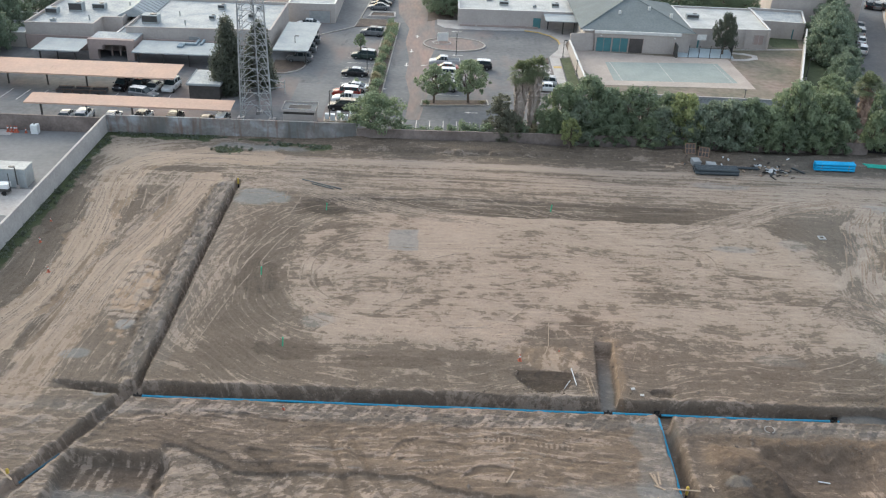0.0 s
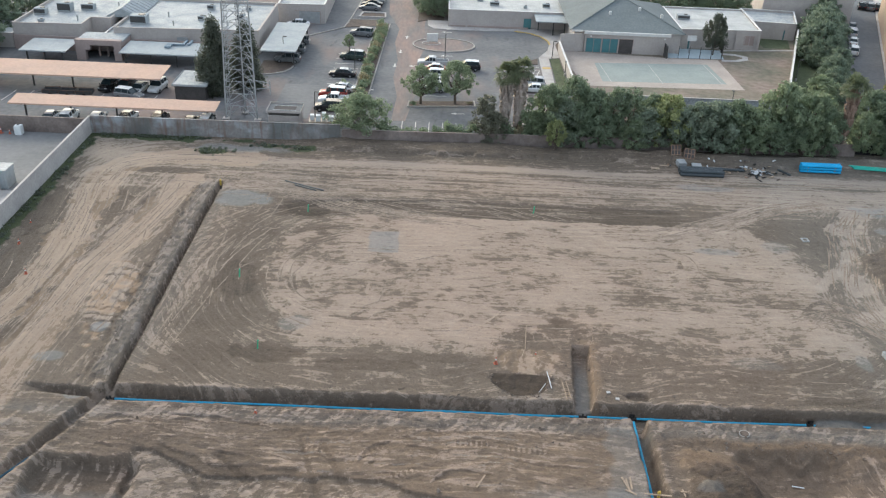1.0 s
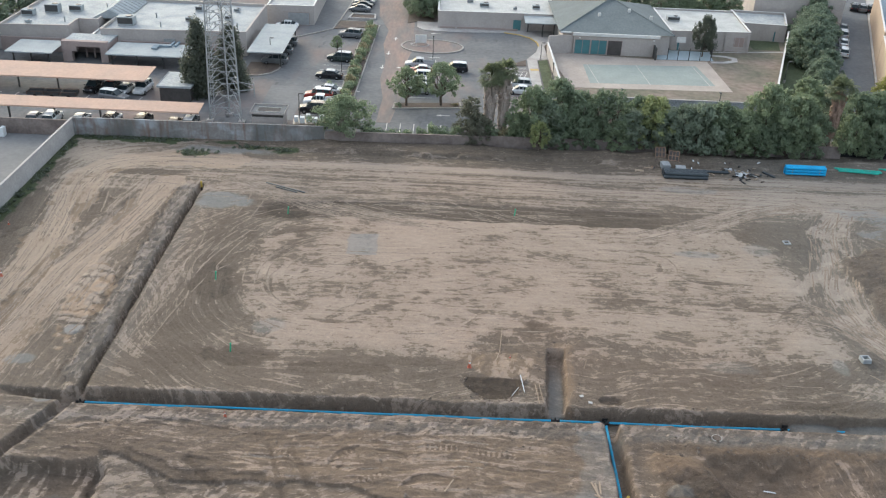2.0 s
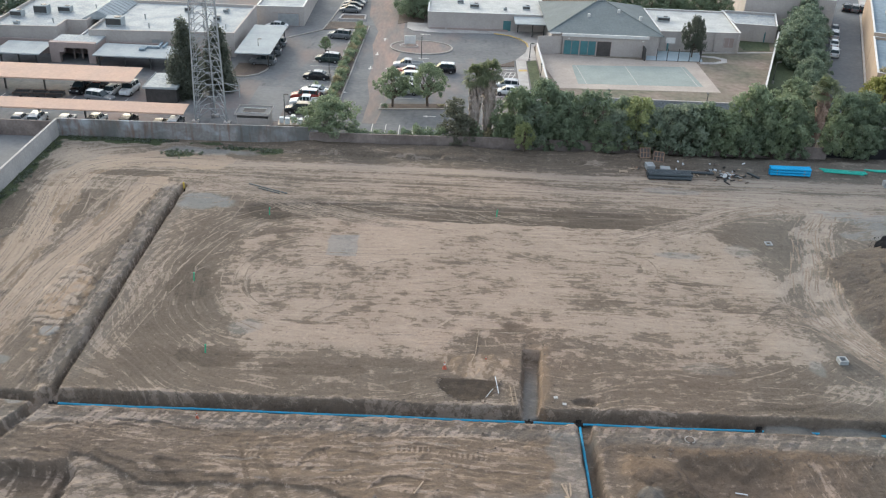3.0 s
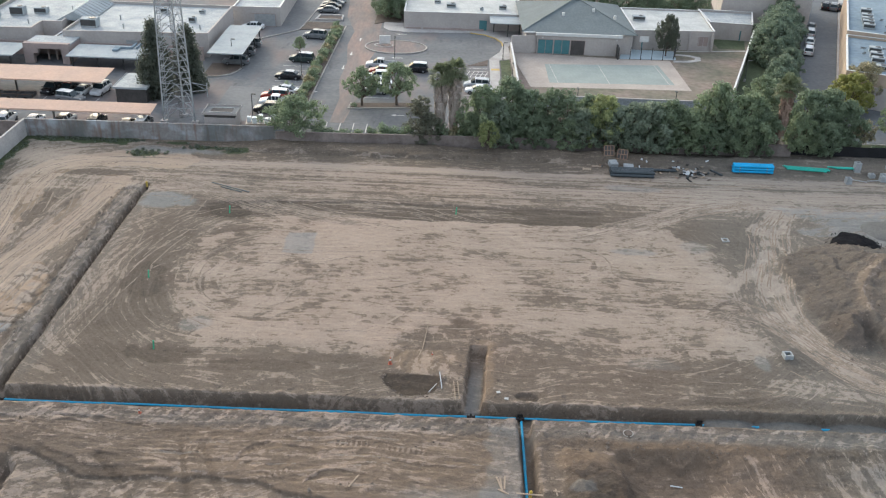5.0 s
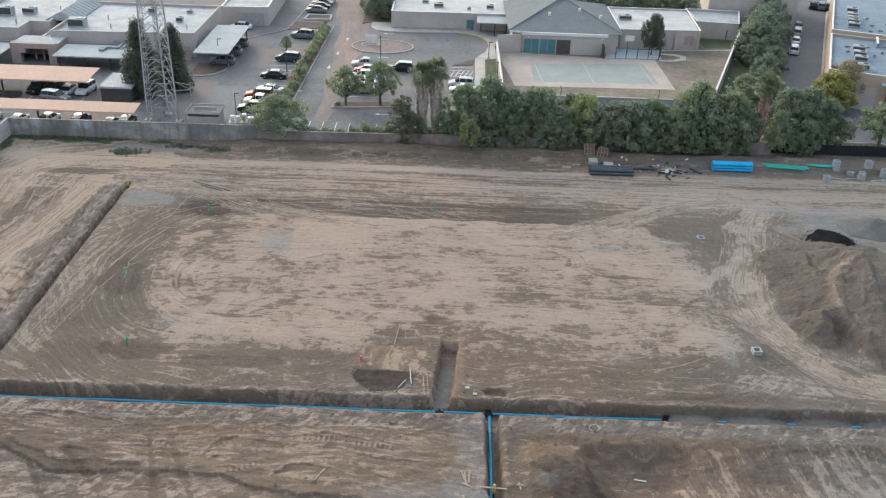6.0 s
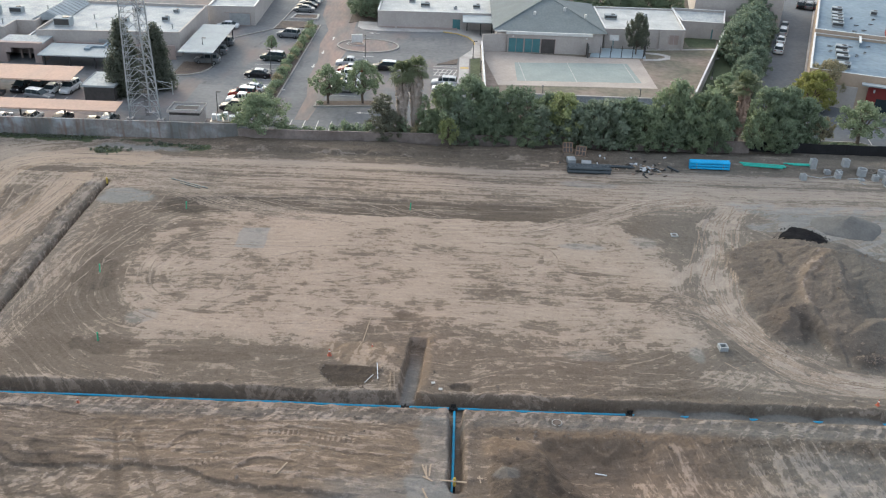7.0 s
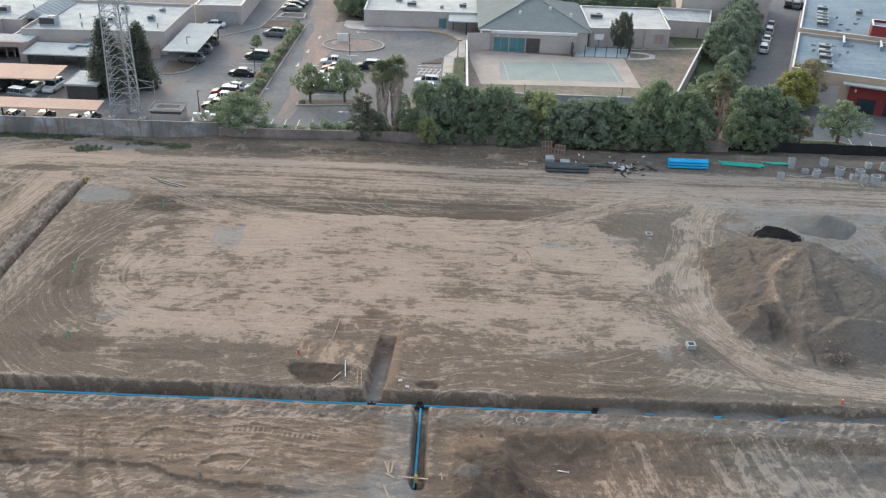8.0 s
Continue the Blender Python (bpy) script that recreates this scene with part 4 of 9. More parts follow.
def rut(points, gauge, depth, wide=2, crumbs=1.0):
    pts = np.array(curved(points, 8), float)
    run_ = np.concatenate([[0], np.cumsum(np.hypot(*np.diff(pts, axis=0).T))])
    ts = np.linspace(0, 1, int(run_[-1] / 0.1) + 8)
    q = np.stack([np.interp(ts * run_[-1], run_, pts[:, i]) for i in (0, 1)], 1)
    tan = np.gradient(q, axis=0)
    tan /= np.hypot(tan[:, 0], tan[:, 1])[:, None] + 1e-9
    for s in (-0.5, 0.5):
        p = q + s * gauge * np.stack([-tan[:, 1], tan[:, 0]], 1)
        if crumbs:
            TYRE_LINES.append((p, crumbs))
        reach = 0.16 + 0.10 * wide
        fade = np.minimum(1, np.minimum(ts, 1 - ts) * 9 + 0.1)
        i0, j0 = np.searchsorted(GX, p[:, 0]), np.searchsorted(GY, p[:, 1])
        ok = (p[:, 0] > -51) & (p[:, 0] < 93) & (p[:, 1] > 47) & (p[:, 1] < 126)
        i0, j0, px_, py_, fade = i0[ok], j0[ok], p[ok, 0], p[ok, 1], fade[ok]
        for di in range(-3, 3):
            for dj in range(-3, 3):
                i, j = i0 + di, j0 + dj
                val = fade * np.clip(1 - np.hypot(GX[i] - px_, GY[j] - py_) / reach, 0, 1)
                np.maximum.at(RUT, (j, i), val)
                m = val > 0.25
                TONE[j[m], i[m]] = depth


r2 = random.Random(5)
for n in range(26):      # to and fro over the pad
    y = r2.uniform(76, 100)
    x = r2.uniform(-12, 24)
    l = r2.uniform(8, 24)
    b = r2.uniform(-0.9, 0.9)
    rut([(x, y), (x + l / 2, y + b), (x + l, y + r2.uniform(-.8, .8))], r2.uniform(1.6, 2.2), r2.uniform(0.3, 0.9), r2.choice((1, 1, 2)), r2.choice((0, 0, .5)))
for n in range(9):       # round the pad's western end
    r, o = 5.0 + n * 1.15, r2.uniform(-.9, .9)
    a0, a1 = r2.uniform(1.5, 2.4), r2.uniform(3.4, 4.6)
    rut([(-6.0 + o + r * 1.05 * math.cos(a), 87.0 + r * 1.15 * math.sin(a)) for a in np.linspace(a0, a1, 7)], 1.9, r2.uniform(0.4, 0.9), 1, r2.choice((0, .3, .6)))
for n in range(46):      # haul road
    y = r2.uniform(106.5, 118.5)
    x = r2.uniform(-40, 50)
    rut([(x, y), (x + 15, y + r2.uniform(-.7, .7)), (x + 34, y + r2.uniform(-1.5, 1.5))], 1.9, r2.uniform(0.3, 0.8), r2.choice((1, 2)), r2.choice((0, .5, .8)))
for line, n in ((SWATH_A, 8), (SWATH_B, 9)):      # down the western swaths
    for k in range(n):
        o = (k / (n - 1) - 0.5) * 4.4
        i0_ = r2.randint(0, len(line) // 3)
        rut([(x + o + r2.uniform(-.25, .25), y) for x, y in line[i0_:len(line) - r2.randint(0, len(line) // 4):2]], 1.9, r2.uniform(0.5, 1.0), 1, r2.choice((.5, .8, 1)))
for n in range(9):       # stray tracks in the west
    x, y = r2.uniform(-45, -30), r2.uniform(84, 116)
    rut([(x, y), (x + r2.uniform(0, 1.5), y - 8), (x + r2.uniform(-1, 3), y - r2.uniform(12, 20))], 1.9, r2.uniform(0.4, 0.8), 1, .8)
for n in range(9):       # from the trench head over the dark band on to the pad
    o, b = r2.uniform(-4, 4), r2.uniform(-1.5, 1.5)
    rut([(-22 + o, 110.5 + b), (-14 + o, 107.5 + b), (-7 + o, 104.2 + b), (0 + o, 101.6), (7 + o, 100.2 + b * .4)], 1.9, r2.uniform(0.5, 0.9), 1, 1.0)
for n in range(5):       # swinging round the north-west corner
    o = n * 0.9 - 1.8
    rut([(-23.6 + o * .4, 78), (-22.2 + o, 88), (-20.0 + o, 96), (-16.5 + o * .7, 101.0 - o * .3), (-10, 104.6 - o), (-2, 105.4 - o), (8, 105.2 - o * .5)], 1.9, r2.uniform(0.4, 0.9), 1, r2.uniform(.3, .8))
for n in range(5):       # up the pad's west side
    o = r2.uniform(-2, 2)
    rut([(-24.2 + o * .3, 70), (-22.8 + o * .6, 80), (-21 + o, 90), (-17 + o, 98.5)], 1.9, r2.uniform(0.4, 0.8), 1, r2.uniform(.3, .8))
for n in range(16):      # short crossing turns west of the pad
    x, y, a = r2.uniform(-25, -9), r2.uniform(82, 108), r2.uniform(-.4, 1.9)
    l, b = r2.uniform(2, 4.5), r2.uniform(-1.2, 1.2)
    rut([(x - l * math.cos(a), y - l * math.sin(a)), (x - b * math.sin(a), y + b * math.cos(a)), (x + l * math.cos(a), y + l * math.sin(a))], 1.9, r2.uniform(0.4, 0.9), 1, r2.uniform(.5, 1))
for n in range(10):      # turns on the western half of the pad
    x, y, a = r2.uniform(-10, 12), r2.uniform(78, 92), r2.uniform(-.2, 1.2)
    l, b = r2.uniform(3, 6), r2.uniform(-1.5, 1.5)
    rut([(x - l * math.cos(a), y - l * math.sin(a)), (x - b * math.sin(a), y + b * math.cos(a)), (x + l * math.cos(a), y + l * math.sin(a))], 1.9, r2.uniform(0.4, 0.9), 1, r2.uniform(.4, .9))
for pts in ([(-2, 104.6), (6, 103.6), (14, 103.0), (24, 102.6)], [(0, 105.4), (10, 104.8), (22, 104.4)], [(6, 106.4), (9.5, 104.4), (14, 101.8)], [(12, 106.2), (14.5, 104.2), (19.5, 101.6)]):
    rut(pts, 1.3, 0.9, 1, 1.2)     # pale lines over the dark band
for n in range(12):      # beside the branch trench
    o = r2.uniform(0, 20)
    rut([(20 + o, 66.6 + r2.uniform(0, 4)), (30 + o, 68 + r2.uniform(0, 4)), (42 + o, 71.5 + r2.uniform(-2, 3))], 1.9, r2.uniform(0.4, 0.8), 1, r2.choice((0, 0, .3)))
for n in range(9):       # the bend in the east
    o = n / 8 * 3.4 - 1.7
    q = lambda: o + r2.uniform(-.4, .4)
    rut([(57 + q(), r2.uniform(104.5, 109)), (54.0 + q(), 102), (52.2 + q(), 95), (50.0 + q(), 87.6), (49.8 + q() * .9, 81.6), (51.6 + q() * .8, 76.3), (54.4 + q() * .6, 71.8 + o * .4), (59, 69.6 + q() * .5), (68, 68.4 + q() * .5)], 1.7, r2.uniform(0.6, 1.0), 1, r2.choice((.3, .6, .9)))
for n in range(7):       # the fork to the haul road
    o = r2.uniform(-1.6, 1.6)
    rut([(29 + o, 99.0), (35, 101.2 + o), (40, 103.8 + o), (46, 107.2 + o), (54, 110.0 + o)], 1.8, r2.uniform(0.5, 0.9), 1, .9)
for n in range(5):       # off the pad into the bend
    o = r2.uniform(-1.5, 1.5)
    rut([(41 + o, 80 + o), (45.5, 82.6 + o), (49.5 + o * .5, 79), (53, 73.5 + o), (58, 70 + o * .5)], 1.8, r2.uniform(0.5, 0.9), 1, 1.0)
for n in range(5):       # along the eastern trench
    o = r2.uniform(-1.2, 1.2)
    rut([(42 + r2.uniform(-5, 5), 71.4 + o), (50, 69.2 + o), (58, 68.6 + o), (72, 67.8 + o * .6)], 1.8, r2.uniform(0.5, 0.9), 1, .35)
for n in range(22):      # south of the trench
    y = r2.uniform(54, 61)
    x = r2.uniform(-24, 8)
    rut([(x, y), (x + 7, y + r2.uniform(-1, .6)), (x + 14, y + r2.uniform(-1.6, .6))], 1.9, r2.uniform(0.4, 0.9), r2.choice((1, 2)), r2.choice((0, .25)))
for cx, cy, r in ((36, 91, 4.5), (27, 91.5, 4.8), (-38, 101, 3.5), (-36.5, 101.5, 2.6), (-31.5, 100, 3.2)):
    a0 = r2.uniform(0, 6)
    rut([(cx + r * math.cos(a0 + a), cy + r * 0.8 * math.sin(a0 + a)) for a in np.linspace(0, 3.6, 12)], 1.7, 0.7, 1, .6)
keep = smooth(-0.6, -0.2, H - 0.2) * smooth(0.5, 0.15, big) * smooth(-0.45, -0.25, field(5, 5, 2))
RUT *= keep
H -= 0.05 * RUT
TONE *= (0.16 * (1 - pad) * smooth(-0.5, -0.2, field(9, 5, 2)) + pad * 0.18 * np.tanh(5 * (field(7, 4, 2) - 0.05)))
TONE = np.clip(TONE, -.3, .3)
H = np.where((XX < -48.3) | (YY > 125.1), -0.03, H)
GREY *= smooth(44, 49, YY)
far = np.maximum(np.maximum(-52 - XX, XX - 94), np.maximum(46 - YY, YY - 127))
H = np.where(far > 0.5, -0.03, H)
ny, nx = XX.shape


def grid_mesh(name, verts, quads):
    me = bpy.data.meshes.new(name)
    me.vertices.add(len(verts))
    me.vertices.foreach_set("co", np.asarray(verts, np.float32).ravel())
    quads = np.asarray(quads, np.int32)
    me.loops.add(quads.size)
    me.loops.foreach_set("vertex_index", quads.ravel())
    me.polygons.add(len(quads))
    me.polygons.foreach_set("loop_start", np.arange(0, quads.size, 4, dtype=np.int32))
    me.update(calc_edges=True)
    return me


ii = (np.arange(ny - 1)[:, None] * nx + np.arange(nx - 1)[None]).ravel()
gm = grid_mesh("ground", np.stack([XX, YY, H], -1).reshape(-1, 3), np.stack([ii, ii + 1, ii + nx + 1, ii + nx], 1))
# which way the marks run, region by region
flat_road = (YY > 101.5 + 0.6 * n_mid) & (XX > -24)
south = YY < 65.2
westside = (XX < -26.5) & (YY > 65.2)
inner = pad > 0.5
FU = np.where(westside, W_U * 0.6, np.where(south, XX * 0.8, np.where(flat_road, XX * 0.45, np.where(inner, XX, OVAL[0]))))
FV = np.where(westside, W_V, np.where(south, bend, np.where(flat_road, YY + 0.5 * warp_y, np.where(inner, YY + 0.6 * warp_y + 0.02 * XX, OVAL[1]))))
_d, RU, side = lane(curved(bend_pts, 3))
onroad = (pw_ < 4.0 + 1.5 * n_mid) & (YY > 65.2) & (XX > 44)
FU, FV = np.where(onroad, RU * 0.7, FU), np.where(onroad, _d * side, FV)
sloped = (XX > 34 + n_mid) & (YY < 60.8 + 0.3 * n_edge)
FU, FV = np.where(sloped, XX * 0.22 - YY * 0.97, FU), np.where(sloped, XX * 0.97 + YY * 0.22, FV)
pale_floor = drop > 0.5
FU, FV = np.where(pale_floor, XX * 1.3 + YY * 0.7, FU), np.where(pale_floor, YY - 0.5 * XX, FV)
onheap = (big > 0.12) | (low > 0.25)
FU, FV = np.where(onheap, XX * 1.6, FU), np.where(onheap, YY, FV)
BARE = np.clip(1 - smooth(-0.15, -0.5, H + 0.75 * slope_se + 0.5 * scarp + 0.6 * drop + 0.3 * face_k + 1.1 * bite + 0.3 * pit) * 0.8, 0, 1)
jump = np.zeros_like(XX)          # where two directions of marks meet
for arr in (FU, FV):
    for axis in (0, 1):
        big_step = np.abs(np.diff(arr, axis=axis)) > 0.4
        lo_, hi_ = (slice(None, -1), slice(1, None))
        a_ = (lo_, slice(None)) if axis == 0 else (slice(None), lo_)
        b_ = (hi_, slice(None)) if axis == 0 else (slice(None), hi_)
        jump[a_] = np.maximum(jump[a_], big_step)
        jump[b_] = np.maximum(jump[b_], big_step)
jump = np.where(far > 0, 1.0, jump)
for nm, arr in (("flow_u", FU), ("flow_v", FV)):
    at = gm.attributes.new(nm, "FLOAT", "POINT")
    at.data.foreach_set("value", arr.astype(np.float32).ravel())
BARE *= 1 - 0.55 * sw
# dry carries moisture, and the shade and light painted on faces and heaps
for nm, arr in (("track", RUT), ("track_tone", TONE), ("furrow", FUR), ("bare", BARE), ("dry", DRY_SHADE), ("grey", GREY), ("weeds", WEED), ("ochre", OCHRE), ("warm", WARM), ("seam", jump)):
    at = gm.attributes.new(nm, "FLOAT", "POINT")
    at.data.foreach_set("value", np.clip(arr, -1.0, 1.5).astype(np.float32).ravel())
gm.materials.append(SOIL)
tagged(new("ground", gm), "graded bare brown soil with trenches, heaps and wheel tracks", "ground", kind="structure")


def ground_z(x, y):
    return float(H[int(np.argmin(np.abs(GY - y))), int(np.argmin(np.abs(GX - x)))])


def ground_at(p):
    """Heights of the ground under many points, between the grid lines too."""
    i = np.clip(np.searchsorted(GX, p[:, 0]) - 1, 0, nx - 2)
    j = np.clip(np.searchsorted(GY, p[:, 1]) - 1, 0, ny - 2)
    a, b = (p[:, 0] - GX[i]) / (GX[i + 1] - GX[i]), (p[:, 1] - GY[j]) / (GY[j + 1] - GY[j])
    return (H[j, i] * (1 - a) + H[j, i + 1] * a) * (1 - b) + (H[j + 1, i] * (1 - a) + H[j + 1, i + 1] * a) * b


# crumbled ridges beside the ruts
rt = np.random.RandomState(31)
rv, rq, base = [], [], 0
for line, amount in TYRE_LINES:
    for s in rt.choice([-0.17, 0.17], 1 if amount < 0.9 else 2, False):
        p = line[::2]
        n = len(p)
        if n < 6:
            continue
        tan = np.gradient(p, axis=0)
        nor = np.stack([-tan[:, 1], tan[:, 0]], 1) / (np.hypot(tan[:, 0], tan[:, 1])[:, None] + 1e-9)
        u = np.arange(n) * 0.2
        knots = np.arange(0, u[-1] + 8, 3.2)
        slow = np.interp(u, knots, rt.normal(size=len(knots)))
        quick = rt.normal(size=n)
        q = p + nor * (s + 0.04 * slow + 0.012 * quick)[:, None]
        live = (slow + 0.25 * quick > 0.75 - 0.8 * amount) & (q[:, 0] > -47) & (q[:, 0] < 92) & (q[:, 1] > 48) & (q[:, 1] < 121)
        z = ground_at(q)
        live &= (z > -0.35) & (z < 0.4)
        w = (0.075 + 0.03 * np.abs(quick) + 0.03 * slow).clip(0.04, 0.17)[:, None]
        top = (0.022 + 0.012 * np.abs(rt.normal(size=n))) * min(1.2, 0.5 + 0.6 * amount)
        left, right = q - nor * w, q + nor * w
        rv.append(np.concatenate([np.column_stack([left, ground_at(left) - 0.02]), np.column_stack([q, z + top]), np.column_stack([right, ground_at(right) - 0.02])]))
        k = np.nonzero(live[:-1] & live[1:])[0]
        rq.append(np.concatenate([np.stack([k, k + 1, k + 1 + n, k + n], 1), np.stack([k + n, k + 1 + n, k + 1 + 2 * n, k + 2 * n], 1)]) + base)
        base += 3 * n
CRUMBS = material("dry_crumbled_soil", (0.255, 0.207, 0.165), (0.165, 0.132, 0.105), 0.6, 0.95, fine=0.3)
rm = grid_mesh("track_ridges", np.concatenate(rv), np.concatenate(rq))
rm.materials.append(CRUMBS)
tagged(new("track_ridges", rm), "thin crumbled ridges of dry soil beside wheel tracks", "soil ridges", kind="stuff")

# ---- paved ground, kerbs and lawns round the site ----
LAWN = material("dry_lawn", (0.225, 0.178, 0.148), (0.125, 0.122, 0.085), 0.09, 0.95, bump=0.05, bump_scale=3, fine=0.22)
GREEN = material("green_lawn", (0.085, 0.10, 0.055), (0.055, 0.072, 0.038), 0.4, 0.95, bump=0.03, bump_scale=8, fine=0.3)
MULCH = material("planting_soil", (0.125, 0.098, 0.080), (0.085, 0.068, 0.057), 0.7, 0.95, bump=0.04, bump_scale=5, fine=0.3)
COURT = material("court_slab", (0.40, 0.345, 0.30), (0.33, 0.285, 0.25), 0.25, 0.85, fine=0.08)
COURT_GREEN = material("court_green_paint", (0.275, 0.305, 0.285), (0.23, 0.262, 0.245), 0.3, 0.8, fine=0.08)
PAD_BLUE = material("pale_blue_court_paint", (0.37, 0.44, 0.475), (0.33, 0.395, 0.43), 0.3, 0.8, fine=0.06)
COURT_LINE = material("worn_court_line_paint", (0.46, 0.44, 0.40), (0.36, 0.345, 0.32), 1.5, 0.8, fine=0.15)
LINE = material("line_paint", (0.62, 0.60, 0.56), (0.48, 0.46, 0.43), 2.0, 0.8, fine=0.15)
KERB_YELLOW = material("yellow_kerb_paint", (0.50, 0.36, 0.12), (0.42, 0.31, 0.13), 1.0, 0.8, fine=0.15)


def sheet(name, poly, z, mat, label, category="pavement", depth=0.2, parent=None):
    ob = part(name, Shape().slab(poly, z - depth, z), mat, parent)
    return ob if parent is not None else tagged(ob, label, category, kind="structure")


def rect(x0, x1, y0, y1):
    return [(x0, y0), (x1, y0), (x1, y1), (x0, y1)]


def ribbon(points, w, z0, z1, mat, name, parent):
    """A kerb or painted band along points, mitred at the bends."""
    P = [Vector((float(x), float(y))) for x, y in points]
    loop = (P[0] - P[-1]).length < 1e-6
    if loop:
        P = P[:-1]
    n = len(P)
    rings = []
    for i in range(n):
        a = P[i] - P[i - 1] if i or loop else P[1] - P[0]
        b = P[(i + 1) % n] - P[i] if i < n - 1 or loop else a
        a, b = a.normalized(), b.normalized()
        t = (a + b).normalized()
        m = Vector((-t.y, t.x)) * (w / 2 / max(0.4, t.dot(b)))
        rings.append([(P[i].x - m.x, P[i].y - m.y, z0), (P[i].x + m.x, P[i].y + m.y, z0), (P[i].x + m.x, P[i].y + m.y, z1), (P[i].x - m.x, P[i].y - m.y, z1)])
    if loop:
        rings.append(rings[0])
    return part(name, Shape().loft(rings, not loop), mat, parent)


yard = sheet("yard_pavement", rect(-150, -48.75, 40, 123.7), 0.05, YARD, "grey concrete yard behind the side wall")
lot = sheet("parking_lot", rect(-170, 25.3, 125.5, 420), 0.02, LOT, "worn grey asphalt parking lot and driveway")
# reddish dust, with the sunset's reflection painted into the same colour
DUST_GLINT = material("dusty_sunset_asphalt", (0.262, 0.190, 0.160), (0.150, 0.140, 0.136), 0.22, 0.9, fine=0.12, stretch=(1, 0.25, 1))
sheet("driveway", [(-5.2, 134.5), (-3.0, 134.5), (-1.6, 150), (-0.8, 160), (-1.8, 168), (-0.6, 178), (-1.4, 188.5), (-1.2, 250), (-12.5, 250), (-9.4, 200), (-6.6, 188), (-7.0, 178), (-5.8, 166), (-6.1, 156), (-4.9, 146)], 0.03, DUST_GLINT, "asphalt driveway with reddish dust and a painted sunset glint")
for x in np.arange(-72.5, -42, 2.85):       # stall lines of the rear car park
    ribbon([(float(x), 136.2), (float(x) + 0.3, 141.3)], 0.12, 0.015, 0.026, LINE, "stall_line", lot)
for k in range(4):
    ribbon([(-66 + 2.9 * k, 95.0), (-60.8 + 2.9 * k, 90)], 0.12, 0.04, 0.056, LINE, "stall_line", yard)
for y in (137.9, 140.8, 143.7, 146.6, 149.5, 152.5, 155.4, 158.3, 161.3, 164.2, 167.2, 170.2):
    ribbon([(-17.2, y - 1.4), (-12.2, y - 1.2)], 0.12, 0.015, 0.026, LINE, "stall_line", lot)
for y in (147.0, 149.7, 152.4, 155.1, 157.8, 160.5, 163.2):
    ribbon([(-2.0, y), (3.4, y)], 0.12, 0.015, 0.026, LINE, "stall_line", lot)
for y in (150.0, 152.7, 155.4, 158.0, 160.2, 162.0, 163.8, 165.6):
    ribbon([(16.2, y), (20.6, y)], 0.14, 0.015, 0.026, LINE, "stall_line", lot)
for k in range(5):
    ribbon([(16.4 + k * 0.85, 160.2), (17.2 + k * 0.85, 163.6)], 0.12, 0.015, 0.027, LINE, "hatch_line", lot)
for k in range(7):
    ribbon([(-5.5 + 2.1 * k, 130.3), (-5.5 + 2.1 * k, 134.5)], 0.12, 0.015, 0.026, LINE, "stall_line", lot)


def arrow(x, y, rz):
    s = Shape().slab([(-1.1, -0.1), (0.3, -0.1), (0.3, 0.1), (-1.1, 0.1)], 0, 0.008).slab([(0.3, -0.42), (1.1, 0), (0.3, 0.42)], 0, 0.008)
    s.turned(pose(x, y, 0.032, 0, 0, rz))
    part("arrow_marking", s, LINE, lot)


for x, y, rz in ((-5.6, 172.0, -90), (-4.8, 182, 90), (-6.2, 163.0, -90), (-2.6, 163.2, 205), (3.2, 187.2, 180), (3.3, 170.3, 180), (5.3, 138.8, 180), (-10.0, 148.8, 0)):
    arrow(x, y, rz)

# planted strip between the two drives
strip = sheet("planter_strip", [(-12.3, 139.5), (-9.9, 139.5), (-8.9, 191.5), (-11.5, 191.5)], 0.12, MULCH, "long planted strip with soil and concrete kerb", "planter")
ribbon([(-9.8, 139.5), (-8.8, 191.6)], 0.22, 0.0, 0.18, KERB, "kerb", strip)
ribbon([(-12.4, 139.5), (-11.6, 188.0)], 0.22, 0.0, 0.18, KERB, "kerb", strip)
bed = sheet("planter_bed", [(-18.0, 187.5), (-11.4, 189.5), (-11.8, 194.0), (-17.4, 193.8)], 0.12, MULCH, "brown planting bed with a concrete kerb", "planter")
ribbon([(-18.1, 187.3), (-17.5, 194.0), (-11.7, 194.2)], 0.25, 0.0, 0.2, KERB, "kerb", bed)
box_bed = sheet("planter_box", rect(-15.6, -10.2, 195.8, 199.4), 0.25, MULCH, "square planting bed with a pale raised kerb", "planter")
ribbon([(-15.7, 195.6), (-10.1, 195.8), (-10.3, 199.6), (-15.2, 199.4), (-15.7, 195.6)], 0.35, 0.0, 0.45, CONCRETE, "kerb", box_bed)
ribbon([(-17.7, 190.0), (-16.2, 214.0), (-16, 240)], 0.25, 0.0, 0.2, KERB, "kerb", lot)
ribbon([(-24.4, 180.0), (-18.1, 187.3)], 0.25, 0.0, 0.2, KERB, "kerb", lot)
# low island by the covered stalls
isl = sheet("corner_island", [(-30.2, 154.5), (-27.5, 154.8), (-25.0, 157.2), (-24.4, 160.4), (-25.2, 162.5), (-30.2, 162.5)], 0.12, MULCH, "brown planting island with a curved kerb", "planter")
ribbon([(-30.2, 154.4), (-27.5, 154.7), (-25.5, 156.3), (-24.6, 158.4), (-24.3, 160.6), (-25.1, 162.7)], 0.25, 0.0, 0.2, KERB, "kerb", isl)
